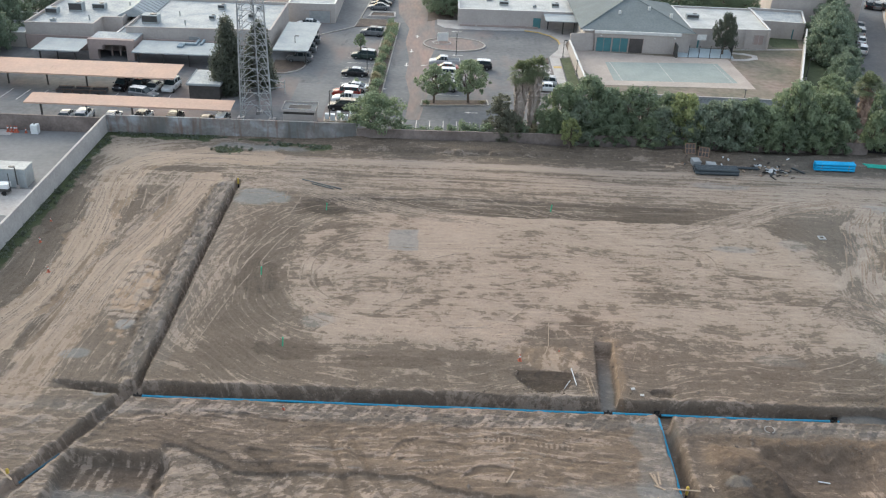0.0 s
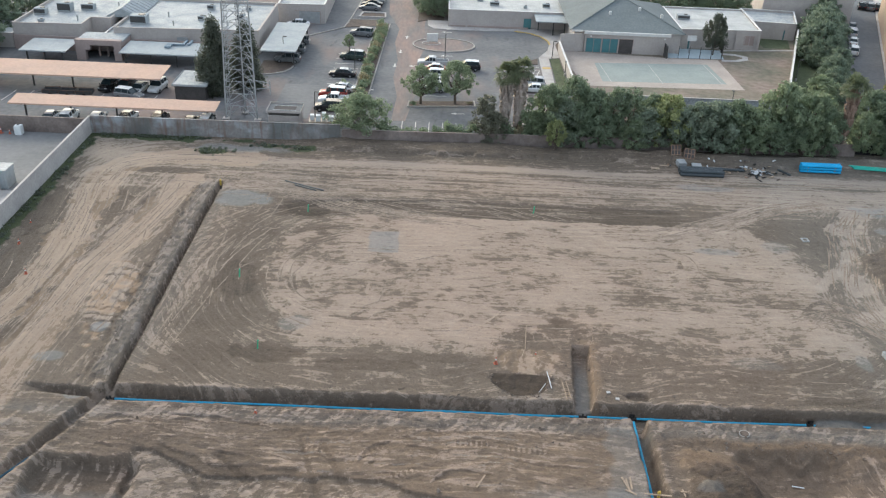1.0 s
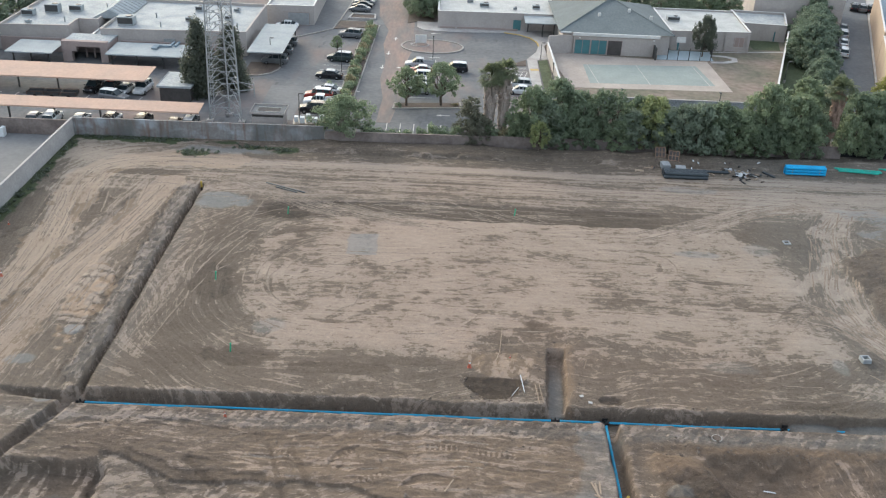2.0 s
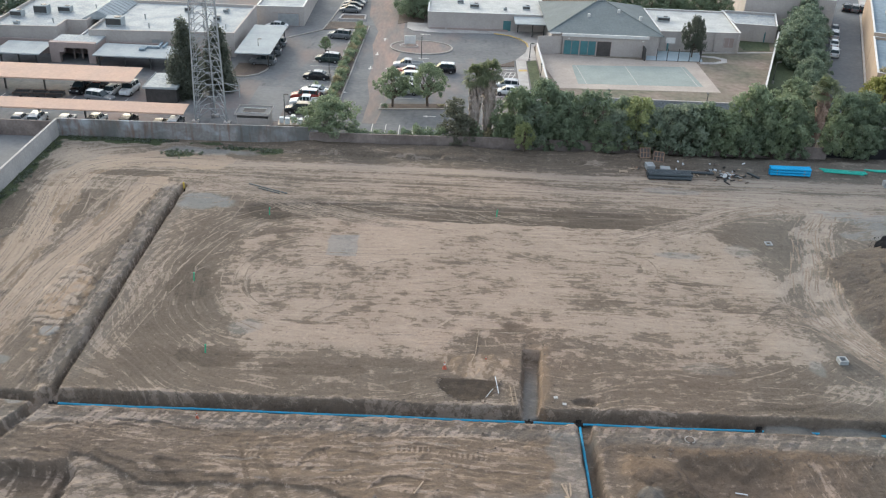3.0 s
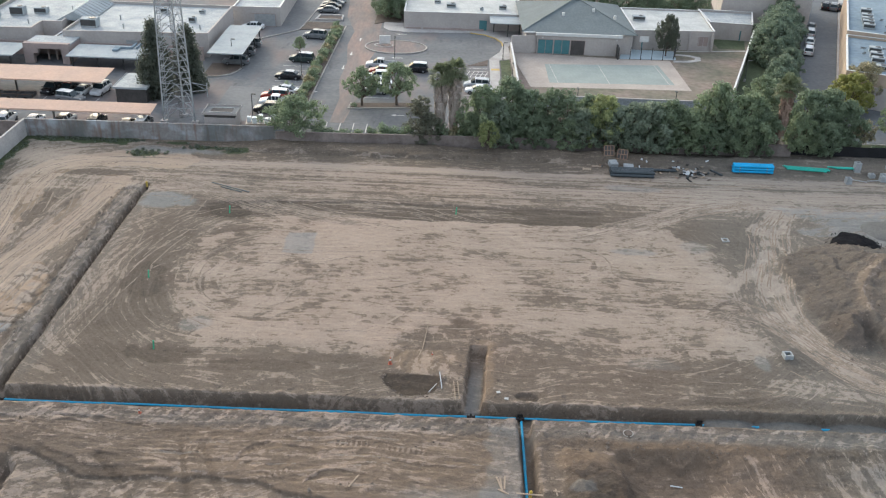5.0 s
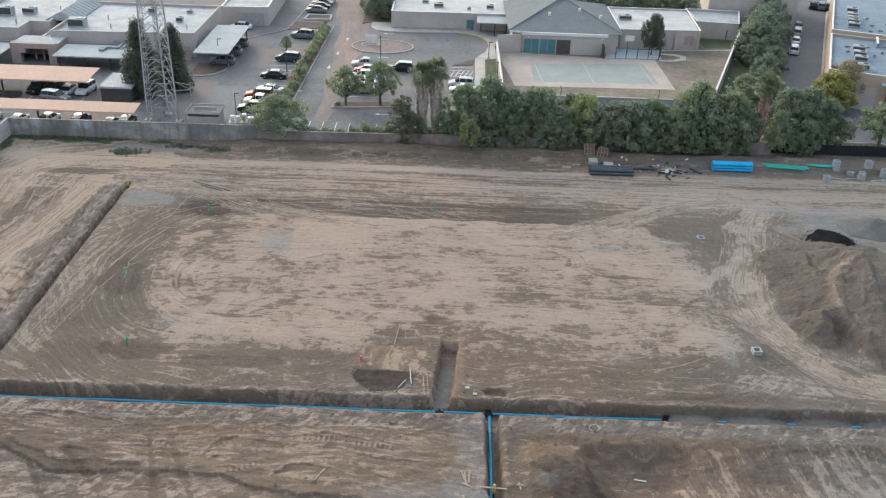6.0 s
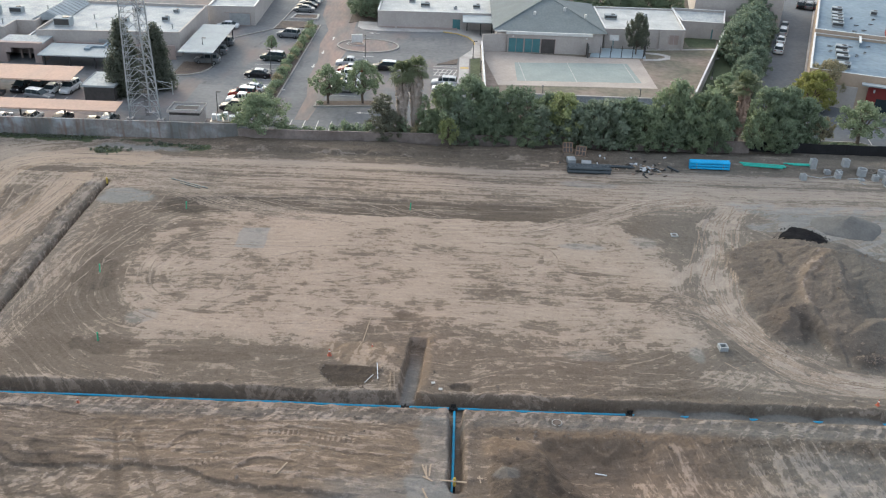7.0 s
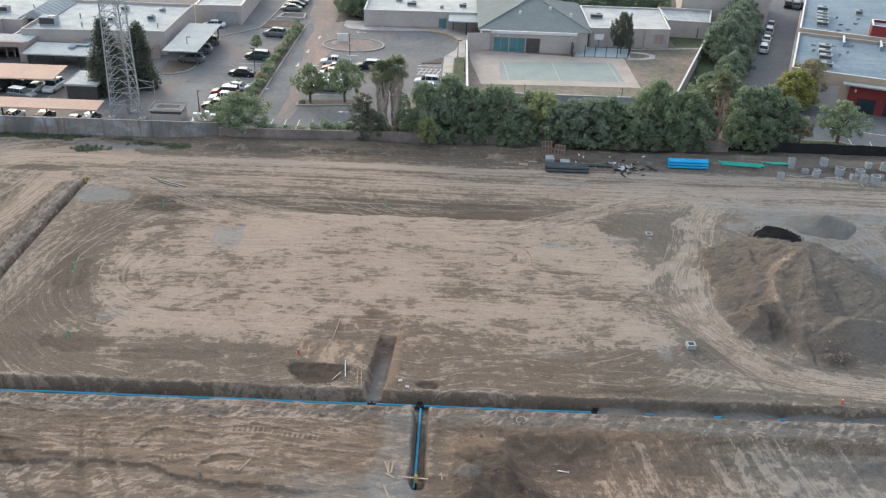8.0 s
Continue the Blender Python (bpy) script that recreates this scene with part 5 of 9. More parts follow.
# island with trees between two rows of stalls
isl = sheet("tree_island", [(-2.6, 141.2), (8.0, 142.6), (7.8, 144.8), (-2.5, 143.6)], 0.14, MULCH, "long planting island with kerb among parked cars", "planter")
ribbon([(-2.7, 143.6), (-2.9, 141.0), (8.2, 142.4), (8.0, 145.0)], 0.25, 0.0, 0.2, KERB, "kerb", isl)
# round island with the sign
ring_pts = [(2.7 + 6.1 * math.cos(a), 177.4 + 4.6 * math.sin(a)) for a in np.linspace(0, 2 * math.pi, 37)]
isl = sheet("round_island", ring_pts[:-1], 0.1, DUST_GLINT, "oval island of bare soil with a concrete kerb", "planter")
ribbon(ring_pts, 0.3, 0.0, 0.22, KERB, "kerb", isl)
ribbon([(0.2 + 1.8 * math.cos(a), 178.3 + 1.3 * math.sin(a)) for a in np.linspace(0, 2 * math.pi, 25)], 0.2, 0.05, 0.18, CONCRETE, "kerb", isl)
# the drop-off bay's pavement in front of the school
edge = [(-0.8, 196), (-0.7, 191.5), (0.6, 189.5), (3.6, 188.9), (11, 189.3), (17.6, 190.0), (20.6, 188.9), (22.8, 186.6), (24.0, 183.5), (24.1, 180.6), (23.4, 176.5), (21.2, 171.4), (20.9, 150.5)]
walkp = sheet("school_pavement", edge + [(22.5, 150.5), (23.0, 171), (25.2, 172), (25.2, 181), (29, 190), (29, 196)], 0.15, CONCRETE, "pale concrete pavement round the drop-off bay")
ribbon(edge[:6], 0.25, 0.0, 0.17, CONCRETE, "kerb", walkp)
ribbon(edge[5:10], 0.3, 0.0, 0.175, KERB_YELLOW, "painted_kerb", walkp)
ribbon(edge[9:], 0.25, 0.0, 0.17, CONCRETE, "kerb", walkp)
ribbon([(21.2, 164.8), (22.8, 165.0)], 1.1, 0.1, 0.156, KERB_YELLOW, "tactile_strip", walkp)
tri = sheet("corner_bed", [(16.8, 166.8), (20.6, 167.3), (20.8, 171.0), (18.9, 169.0)], 0.12, MULCH, "small planting bed at the stalls", "planter")
sheet("lawn_strip", [(22.9, 150.5), (25.0, 150.5), (25.0, 171.5), (23.2, 170.8)], 0.13, GREEN, "narrow green lawn beside the footpath", "lawn")
sheet("west_lawn", [(-3.0, 194.5), (-0.9, 196.2), (2.6, 196.6), (2.6, 226), (-3, 226)], 0.12, MULCH, "bed of soil under trees by the drive", "planter")

# school yard
sheet("school_lawn", [(25.5, 146.2), (61.4, 146.2), (78.3, 192.0), (78.3, 215), (25.5, 215)], 0.04, LAWN, "half dry brown lawn in the school yard", "lawn")
sheet("green_patch", [(69.0, 185.5), (74.5, 185.5), (76.3, 192.6), (69.0, 192.6)], 0.052, GREEN, "shaded green lawn by the school wing", "lawn")
court = sheet("court", [(26.0, 171.5), (28.0, 155.9), (57.0, 157.1), (56.8, 175.2), (46.9, 175.2), (30.0, 177.0), (26.0, 177.0)], 0.08, COURT, "beige concrete play court with painted playing field", "court")
part("playing_field", Shape().slab([(31.6, 158.7), (54.6, 160.0), (53.8, 171.9), (31.7, 169.9)], 0.05, 0.086), COURT_GREEN, court)
for pts in ([(33.2, 158.6), (32.5, 170.2)], [(42.6, 158.9), (42.0, 170.8)], [(53.6, 160.0), (53.0, 171.9)]):
    ribbon(pts, 0.12, 0.05, 0.092, COURT_LINE, "court_line", court)
part("basketball_pad", Shape().slab([(46.9, 175.4), (58.2, 176.0), (58.9, 182.0), (48.5, 182.4)], 0.05, 0.1), PAD_BLUE, court)
cp_pts = [(57.5, 175.0), (60.5, 175.3), (62.6, 176.4), (63.0, 178.2), (61.3, 179.4), (58.6, 179.8)]
cp_path = thing("curved_path", pose(0, 0, 0), "pale concrete path curving over the dry lawn", "path", kind="structure")
ribbon(cp_pts, 1.1, 0.0, 0.09, CONCRETE, "path_slab", cp_path)
ribbon([(58.5, 182.0), (75.5, 184.6)], 0.6, 0.0, 0.09, CONCRETE, "path_slab", cp_path)

# the side street, which runs at a slant, and the lot beyond it
DX, DY = math.sin(radians(20.6)), math.cos(radians(20.6))


def slant(u, v):
    """A point u metres across and v metres along the side street, from its south end."""
    return (79.2 + u * DY + v * DX, 164.5 - u * DX + v * DY)


street = sheet("side_street", [slant(-1.2, -34), slant(6.0, -34), slant(6.0, 150), slant(-1.2, 150)], 0.03, ASPHALT_DARK, "dark asphalt side street between trees and a building", "road")
sheet("street_pavement", [slant(6.1, -16), slant(8.2, -16), slant(8.2, 150), slant(6.1, 150)], 0.16, CONCRETE, "pale concrete pavement along the side street")
sheet("tree_strip", [slant(-10.9, -22), slant(-1.4, -30), slant(-1.4, 150), slant(-10.9, 150)], 0.045, GREEN, "dark green strip under a row of trees", "lawn")
sheet("shop_lot", [(66.5, 128.8), (170, 128.8), (170, 152), (89.0, 152), (82.5, 156), (66.5, 140)], 0.012, ASPHALT_DARK, "dark asphalt parking lot beside the shop")
sheet("shop_bed", [(74.0, 130.2), (88.5, 130.6), (84.3, 133.6), (75.0, 133.6)], 0.1, GREEN, "green planting bed with kerb along the black fence", "planter")

# ---- walls ----
def wall(name, p, q, h, thick, mat, label, cap=None, piers=0.0):
    (ax, ay), (bx, by) = p, q
    L = math.hypot(bx - ax, by - ay)
    ob = thing(name, pose(ax, ay, 0, 0, 0, math.degrees(math.atan2(by - ay, bx - ax))), label, "wall", kind="structure")
    part("wall_body", Shape().box(0, L, -thick / 2, thick / 2, -0.4, h), mat, ob)
    if cap:
        n = max(1, int(L / 2.4))
        for i in range(n):
            part("coping", Shape().box(L * i / n + 0.01, L * (i + 1) / n - 0.01, -thick / 2 - 0.04, thick / 2 + 0.04, h + 0.003, h + 0.09), cap, ob)
    if piers:
        n = int(L / piers)
        for i in range(n + 1):
            x = min(L - 0.2, max(0.2, i * piers))
            part("pier", Shape().box(x - 0.22, x + 0.22, -thick / 2 - 0.08, thick / 2 + 0.08, -0.4, h - 0.05), mat, ob)
    return ob


wall("wall_west", (-48.55, 40), (-48.55, 124.45), 2.5, 0.22, BLOCK_PALE, "pale grey concrete block wall along the west side", BLOCK_PALE)
wall("wall_north_yard", (-140, 123.9), (-48.68, 123.9), 2.3, 0.22, BLOCK, "grey block wall between the yard and the car park", BLOCK)
wall("wall_north_tall", (-48.68, 124.6), (-12.1, 125.2), 2.5, 0.25, STAINED, "tall stained grey-brown block wall with faded paint", STAINED)
wall("wall_north_low", (-11.9, 125.2), (65.2, 127.8), 1.75, 0.22, BLOCK, "lower weathered brown block wall", BLOCK, piers=6.0)
wall("school_front_wall", (25.6, 146.0), (61.2, 146.0), 1.9, 0.22, material("blue_grey_wall", (0.31, 0.335, 0.35), (0.26, 0.285, 0.30), 0.5, 0.9), "blue-grey wall in front of the school yard", BLOCK_PALE)
wall("school_west_wall", (25.4, 146.2), (25.4, 176.4), 2.2, 0.25, STUCCO, "beige stucco wall along the footpath", TRIM_WHITE)
wall("school_entry_wall", (25.5, 176.5), (30.4, 177.6), 3.6, 0.25, STUCCO, "beige stucco wall at the school entrance", None)
wall("school_east_wall", (61.4, 148.0), (77.7, 191.6), 2.6, 0.25, STUCCO, "beige stucco wall on the slant east side of the yard", TRIM_WHITE)

# ---- buildings ----
GLASS = material("dark_window_glass", (0.03, 0.045, 0.05), (0.02, 0.03, 0.035), 0.5, 0.12, fine=0.05)
RED = material("dark_red_stucco", (0.20, 0.035, 0.032), (0.16, 0.03, 0.028), 0.4, 0.85, fine=0.06)


def flat_building(name, poly, h, wallmat, roofmat, label, cap=TRIM_WHITE, par=0.45, thick=0.22):
    """Walls, a sunk flat roof and a parapet with its capping. poly runs anticlockwise."""
    ob = thing(name, pose(poly[0][0], poly[0][1], 0), label, "building")
    ox, oy = poly[0]
    pts = [(x - ox, y - oy) for x, y in poly]
    n = len(pts)
    for i in range(n):
        (ax, ay), (bx, by) = pts[i], pts[(i + 1) % n]
        d = Vector((bx - ax, by - ay)).normalized()
        m = Vector((-d.y, d.x)) * thick
        q = [(ax, ay), (bx, by), (bx + m.x - d.x * thick, by + m.y - d.y * thick), (ax + m.x + d.x * thick, ay + m.y + d.y * thick)]
        part("wall", Shape().slab(q, -0.2, h), wallmat, ob)
        o = m.normalized() * 0.06
        part("parapet_cap", Shape().slab([(q[0][0] - o.x, q[0][1] - o.y), (q[1][0] - o.x, q[1][1] - o.y), (q[2][0] + o.x, q[2][1] + o.y), (q[3][0] + o.x, q[3][1] + o.y)], h + 0.003, h + 0.08), cap, ob)
    cx, cy = sum(p[0] for p in pts) / n, sum(p[1] for p in pts) / n
    part("roof", Shape().slab([(cx + (x - cx) * .992, cy + (y - cy) * .992) for x, y in pts], h - par - 0.2, h - par), roofmat, ob)
    return ob


def opening(parent, x0, x1, y, z0, z1, mat, name="window", frame=TRIM_WHITE, mull=1):
    """A window or door in a wall that faces south, in the building's own metres: sunk pane, frame and bars."""
    w = part(name, Shape().box(x0, x1, y - 0.012, y + 0.05, z0, z1), mat, parent)
    s = Shape()
    for a, b, c, d in ((x0 - 0.08, x1 + 0.08, z1, z1 + 0.08), (x0 - 0.08, x1 + 0.08, z0 - 0.08, z0), (x0 - 0.08, x0, z0, z1), (x1, x1 + 0.08, z0, z1)):
        s.box(a, b, y - 0.07, y + 0.05, c, d)
    for k in range(1, mull):
        x = x0 + (x1 - x0) * k / mull
        s.box(x - 0.05, x + 0.05, y - 0.06, y + 0.05, z0, z1)
    part("frame", s, frame, w)
    return w


def pilasters(parent, xs, y, h, mat):
    for x in xs:
        part("pilaster", Shape().box(x - 0.22, x + 0.22, y - 0.16, y - 0.002, -0.2, h - 0.12), mat, parent)


def canopy(name, x0, x1, y0, y1, z, rise, mat, label, posts=(), post_h=None, depth=0.12):
    """A flat metal roof on posts, with a fascia and ribs; rise: how much higher its north edge is."""
    ob = thing(name, pose(x0, y0, 0), label, name.replace("_", " ").split()[-1])
    w, d = x1 - x0, y1 - y0
    part("roof", Shape().add([(0, 0, z), (w, 0, z), (w, d, z + rise), (0, d, z + rise), (0, 0, z + 0.08), (w, 0, z + 0.08), (w, d, z + rise + 0.08), (0, d, z + rise + 0.08)],
                             [(3, 2, 1, 0), (4, 5, 6, 7), (0, 1, 5, 4), (1, 2, 6, 5), (2, 3, 7, 6), (3, 0, 4, 7)]), mat, ob)
    part("fascia", Shape().box(-0.02, w + 0.02, -0.06, -0.004, z - depth, z + 0.06), STEEL_DARK if depth > 0.15 else mat, ob)
    n = max(2, int(w / 0.9))
    s = Shape()
    for i in range(n + 1):
        x = w * i / n
        a = max(0.0, x - 0.03)
        s.add([(a, 0.02, z + 0.081), (a + 0.06, 0.02, z + 0.081), (a + 0.06, d - 0.02, z + rise + 0.081), (a, d - 0.02, z + rise + 0.081),
               (a, 0.02, z + 0.095), (a + 0.06, 0.02, z + 0.095), (a + 0.06, d - 0.02, z + rise + 0.095), (a, d - 0.02, z + rise + 0.095)],
              [(4, 5, 6, 7), (0, 1, 5, 4), (1, 2, 6, 5), (2, 3, 7, 6), (3, 0, 4, 7)])
    part("rib", s, mat, ob)
    for px, py in posts:
        zt = z + rise * (py - y0) / d - 0.01
        part("post", Shape().box(px - x0 - 0.11, px - x0 + 0.11, py - y0 - 0.11, py - y0 + 0.11, -0.1, zt), STEEL_DARK, ob)
        part("beam", Shape().box(px - x0 - 0.09, px - x0 + 0.09, 0.1, d - 0.1, z - 0.24, z - 0.005), STEEL_DARK, ob)
    return ob


# low offices in the north-west
off = flat_building("office_building", [(-57.8, 164.2), (-31.6, 166.0), (-31.6, 187.2), (-57.8, 187.2)], 4.5, STUCCO, ROOF_PALE, "low beige stucco office block with a stained pale roof", STUCCO)
part("service_hatch", Shape().box(11.3, 13.3, 0.55, 0.74, 1.9, 3.0), STEEL, off)
off2 = flat_building("office_wing", [(-76.2, 164.2), (-63.9, 165.0), (-63.9, 170.0), (-60.2, 170.0), (-60.2, 196), (-76.2, 196)], 4.6, STUCCO, ROOF_PALE, "beige stucco office wing with a worn white roof", STUCCO)
flat_building("low_wing", [(-84.0, 164.0), (-76.4, 164.0), (-76.4, 178.0), (-84.0, 178.0)], 2.7, STUCCO, ROOF_PALE, "low flat-roofed wing under trees")
link_roof = flat_building("link_roof", [(-60.0, 164.6), (-58.0, 164.8), (-58.0, 187), (-60.0, 187)], 3.0, STUCCO, METAL_PALE, "lower link between two office blocks", par=0.15)
# ribbed gable skylight between the wings
sky_l = thing("roof_skylight", pose(-58.9, 178.5, 4.2), "pale ribbed gable skylight on the office roof", "skylight")
part("glazing", Shape().add([(-3.2, -6, 0), (3.2, -6, 0), (3.2, 8, 0), (-3.2, 8, 0), (0, -6, 1.7), (0, 8, 1.7)], [(0, 3, 2, 1), (0, 1, 4), (2, 3, 5), (1, 2, 5, 4), (3, 0, 4, 5)]), METAL_PALE, sky_l)
for k in range(10):
    y = -5.6 + 1.45 * k
    part("rib", Shape().beam((0, y, 1.73), (3.2, y, 0.05), 0.12), STEEL, sky_l)
entry = thing("entrance_porch", pose(-62.9, 158.4, 0), "rose stucco entrance porch with a stepped dark opening", "porch")
s = Shape()
for b in ((0, 1.7, 0, 1.0, -0.2, 3.7), (6.8, 8.1, 0, 1.0, -0.2, 3.7), (1.7, 6.8, 0, 1.0, 2.75, 3.7), (1.7, 2.6, 0, 1.0, 1.9, 2.75)):
    s.box(*b)
part("front", s, STUCCO_PINK, entry)
part("roof", Shape().box(0.0, 8.1, 1.003, 6.0, 3.2, 3.45), ROOF_PALE, entry)
part("back_wall", Shape().box(0.05, 8.05, 5.7, 5.95, -0.2, 3.19), STUCCO_PINK, entry)
part("side_wall", Shape().box(0.0, 0.3, 1.003, 5.69, -0.2, 3.19), STUCCO_PINK, entry)
part("side_wall", Shape().box(7.8, 8.1, 1.003, 5.69, -0.2, 3.19), STUCCO_PINK, entry)
for x in (3.1, 4.6, 5.9):
    part("column", Shape().box(x, x + 0.28, 2.6, 2.9, -0.1, 2.7), STUCCO_PINK, entry)
canopy("porch_canopy", -71.5, -63.3, 154.8, 161.8, 2.45, 0.15, METAL_PALE, "pale metal porch canopy on dark posts", [(-70.6, 156), (-67.5, 156), (-64.4, 156)])
canopy("front_canopy", -54.3, -39.8, 155.6, 162.4, 2.45, 0.2, METAL_PALE, "long pale metal canopy along the office front", [(-53.5, 156.5), (-49, 156.5), (-44.5, 156.5), (-40.5, 156.5)])
shade1 = part("shaded_front", Shape().box(-54.0, -32, 163.6, 163.9, 0, 2.6), STUCCO_PINK)
tagged(shade1, "dark recessed office front below the canopy", "wall", kind="structure")
tagged(part("shaded_front", Shape().box(-76, -63.2, 163.4, 163.7, 0, 2.6), STUCCO_PINK), "dark recessed office front below the porch canopy", "wall", kind="structure")
canopy("side_canopy", -30.1, -23.7, 158.8, 177.6, 3.0, 0.1, METAL_PALE, "pale metal canopy over stalls beside the offices", [(-24.3, 160), (-24.3, 166), (-24.3, 172), (-24.3, 177)])
bb = flat_building("workshop", [(-32.0, 189.0), (-22.3, 189.6), (-22.6, 215), (-32.0, 215)], 4.0, STUCCO, ROOF_PALE, "beige workshop building with wide doors", par=0.3)
opening(bb, 1.0, 8.7, 0.28, 0.1, 2.6, STEEL, "roller_door", STUCCO_PINK)

# covered parking
canopy("carport", -61.7, -31.0, 127.9, 131.4, 2.75, 0.3, SUNSET_ROOF, "long metal carport roof, painted pinkish with sunset reflection, on dark steel posts", [(-59.8, 129.2), (-53.0, 129.3), (-46.2, 129.4), (-39.4, 129.5), (-32.6, 129.6)])
canopy("carport", -79.0, -43.0, 141.3, 147.9, 2.75, 0.3, SUNSET_ROOF, "wide metal carport roof, painted pinkish with sunset reflection, on dark steel posts", [(-77.4, 143.6), (-71.0, 143.7), (-64.6, 143.8), (-58.2, 143.9), (-51.8, 144), (-45.4, 144)])

# school
sa = flat_building("school_building", [(3.5, 191.6), (28.6, 192.6), (28.6, 226), (3.5, 226)], 3.7, STUCCO, ROOF_WHITE, "long low beige school block with a white roof", par=0.35)
pilasters(sa, (0.25, 3.9), 0.1, 3.6, STUCCO)
part("band", Shape().box(0.3, 17, -0.02, 0.45, 0.0, 0.45), STUCCO_PINK, sa)
opening(sa, 16.0, 17.6, 0.62, 0.1, 2.3, TEAL, "door", STUCCO)
aw = canopy("entrance_canopy", 21.6, 28.2, 187.3, 193.3, 3.0, 0.25, METAL_PALE, "pale metal entrance canopy on posts", [(25.4, 188.2), (22.6, 191.5), (27.8, 188.5)])
gym = thing("school_hall", pose(0, 0, 0), "beige school hall with a grey-green hipped roof", "building")
part("front_wall", Shape().box(30.5, 47.0, 177.0, 177.35, -0.2, 4.2), STUCCO, gym)
part("wall", Shape().box(28.4, 28.75, 178.4, 203, -0.2, 4.0), STUCCO, gym)
part("wall", Shape().box(49.3, 49.65, 178.4, 203, -0.2, 4.0), STUCCO, gym)
part("wall", Shape().box(28.76, 49.29, 178.5, 178.8, -0.2, 4.0), STUCCO, gym)
part("gutter", Shape().box(30.2, 47.3, 176.65, 176.99, 3.75, 4.3), TRIM_WHITE, gym)
part("gutter", Shape().box(27.9, 30.1, 177.75, 177.98, 3.85, 4.15), TRIM_WHITE, gym)
part("porch_roof", Shape().box(30.51, 46.99, 177.36, 179.2, 3.9, 4.1), ROOF_HIP, gym)
hip = Shape().add([(27.6, 178, 4.1), (50.4, 178, 4.1), (50.4, 203.5, 4.1), (27.6, 203.5, 4.1), (38.4, 190.4, 7.6), (40.2, 191.2, 7.6)],
                  [(0, 1, 5, 4), (1, 2, 5), (2, 3, 4, 5), (3, 0, 4), (3, 2, 1, 0)])
part("hip_roof", hip, ROOF_HIP, gym)
for p, q in (((27.6, 178, 4.13), (38.4, 190.4, 7.63)), ((50.4, 178, 4.13), (40.2, 191.2, 7.63)), ((38.4, 190.4, 7.63), (40.2, 191.2, 7.63))):
    part("ridge_cap", Shape().beam(p, q, 0.22), ROOF_HIP, gym)
for x, y in ((36.2, 184.6), (46.6, 184.2), (42.5, 186.6)):
    z = 4.1 + 3.5 * (y - 178) / 12.5
    part("roof_vent", Shape().box(x - 0.25, x + 0.25, y - 0.25, y + 0.25, z - 0.2, z + 0.5), TRIM_WHITE, gym)
for a, b in ((30.8, 33.7), (34.0, 37.0)):
    opening(gym, a, b, 176.99, 0.15, 2.9, TEAL, "window", STUCCO_PINK, 2)
# a flat dark pane: painted shade of the doorway
opening(gym, 37.3, 40.0, 176.99, 0.05, 2.9, DARK, "door_recess", STUCCO_PINK)
for x in (31.6, 46.2):
    part("wall_lamp", Shape().box(x - 0.15, x + 0.15, 176.75, 176.99, 3.2, 3.42), TRIM_WHITE, gym)
sb = flat_building("classroom_block", [(50.6, 182.6), (67.2, 183.8), (68.4, 201.5), (50.6, 201.5)], 4.0, STUCCO, ROOF_WHITE, "beige classroom block with a white roof and parapet", par=0.3)
pilasters(sb, (3.1, 5.4, 11.6, 16.2), 0.5, 3.9, STUCCO)
part("pilaster", Shape().box(0.2, 0.6, -0.16, 0.1, -0.2, 3.9), STUCCO, sb)
opening(sb, 0.95, 2.1, 0.14, 0.05, 2.2, TEAL, "door", STUCCO)
opening(sb, 12.6, 15.4, 0.98, 1.0, 2.9, STUCCO_PINK, "window", STUCCO, 3)
sw_ = flat_building("school_wing", [(68.6, 193.2), (77.4, 192.2), (80.5, 203.5), (68.6, 204.5)], 3.6, STUCCO, ROOF_PALE, "beige school wing with pale flat roof")
opening(sw_, 6.4, 7.5, -0.75, 0.1, 2.2, TEAL, "door", STUCCO)
flat_building("assembly_hall", [(74.2, 206.0), (92.5, 201.5), (97, 225), (78, 228)], 7.4, STUCCO, ROOF_PALE, "tall plain beige hall behind the school")

# shop at the side street
def sl(poly):
    return [slant(u, v) for u, v in poly]




def shop_block(name, u0, u1, v0, v1, h, wallmat, roofmat, label, cap=TRIM_WHITE):
    return flat_building(name, sl([(u0, v0), (u1, v0), (u1, v1), (u0, v1)]), h, wallmat, roofmat, label, cap)


shop = shop_block("shop_building", 6.5, 60, -10.0, 16.0, 6.2, STUCCO_TAN, ROOF_BLUE, "tan shop building with a blue-grey flat roof")
shop2 = shop_block("shop_building", 6.5, 60, 16.3, 60, 6.9, STUCCO_TAN, ROOF_BLUE, "tan shop building with a raised parapet and blue-grey roof")

# ---- trees and shrubs ----
BARK = material("bark", (0.16, 0.125, 0.10), (0.10, 0.08, 0.065), 1.5, 0.95, bump=0.04, bump_scale=8)
BARK_PALE = material("pale_bark", (0.30, 0.27, 0.235), (0.20, 0.175, 0.15), 1.5, 0.95, bump=0.04, bump_scale=8)
PALM_SKIRT = material("dry_palm_thatch", (0.42, 0.36, 0.315), (0.30, 0.25, 0.215), 1.2, 0.95, bump=0.06, bump_scale=6, stretch=(1, 1, 0.3))
PALM_RUST = material("rusty_palm_thatch", (0.27, 0.190, 0.145), (0.18, 0.125, 0.098), 1.2, 0.95, bump=0.06, bump_scale=6, stretch=(1, 1, 0.3))
# leaf colours are raised to stand in for the brightening of distant haze
LEAF_DARK = leaf_material("dark_green_leaves", (0.150, 0.196, 0.126), (0.252, 0.308, 0.196))
LEAF_GREY = leaf_material("grey_green_leaves", (0.170, 0.210, 0.152), (0.292, 0.342, 0.248))
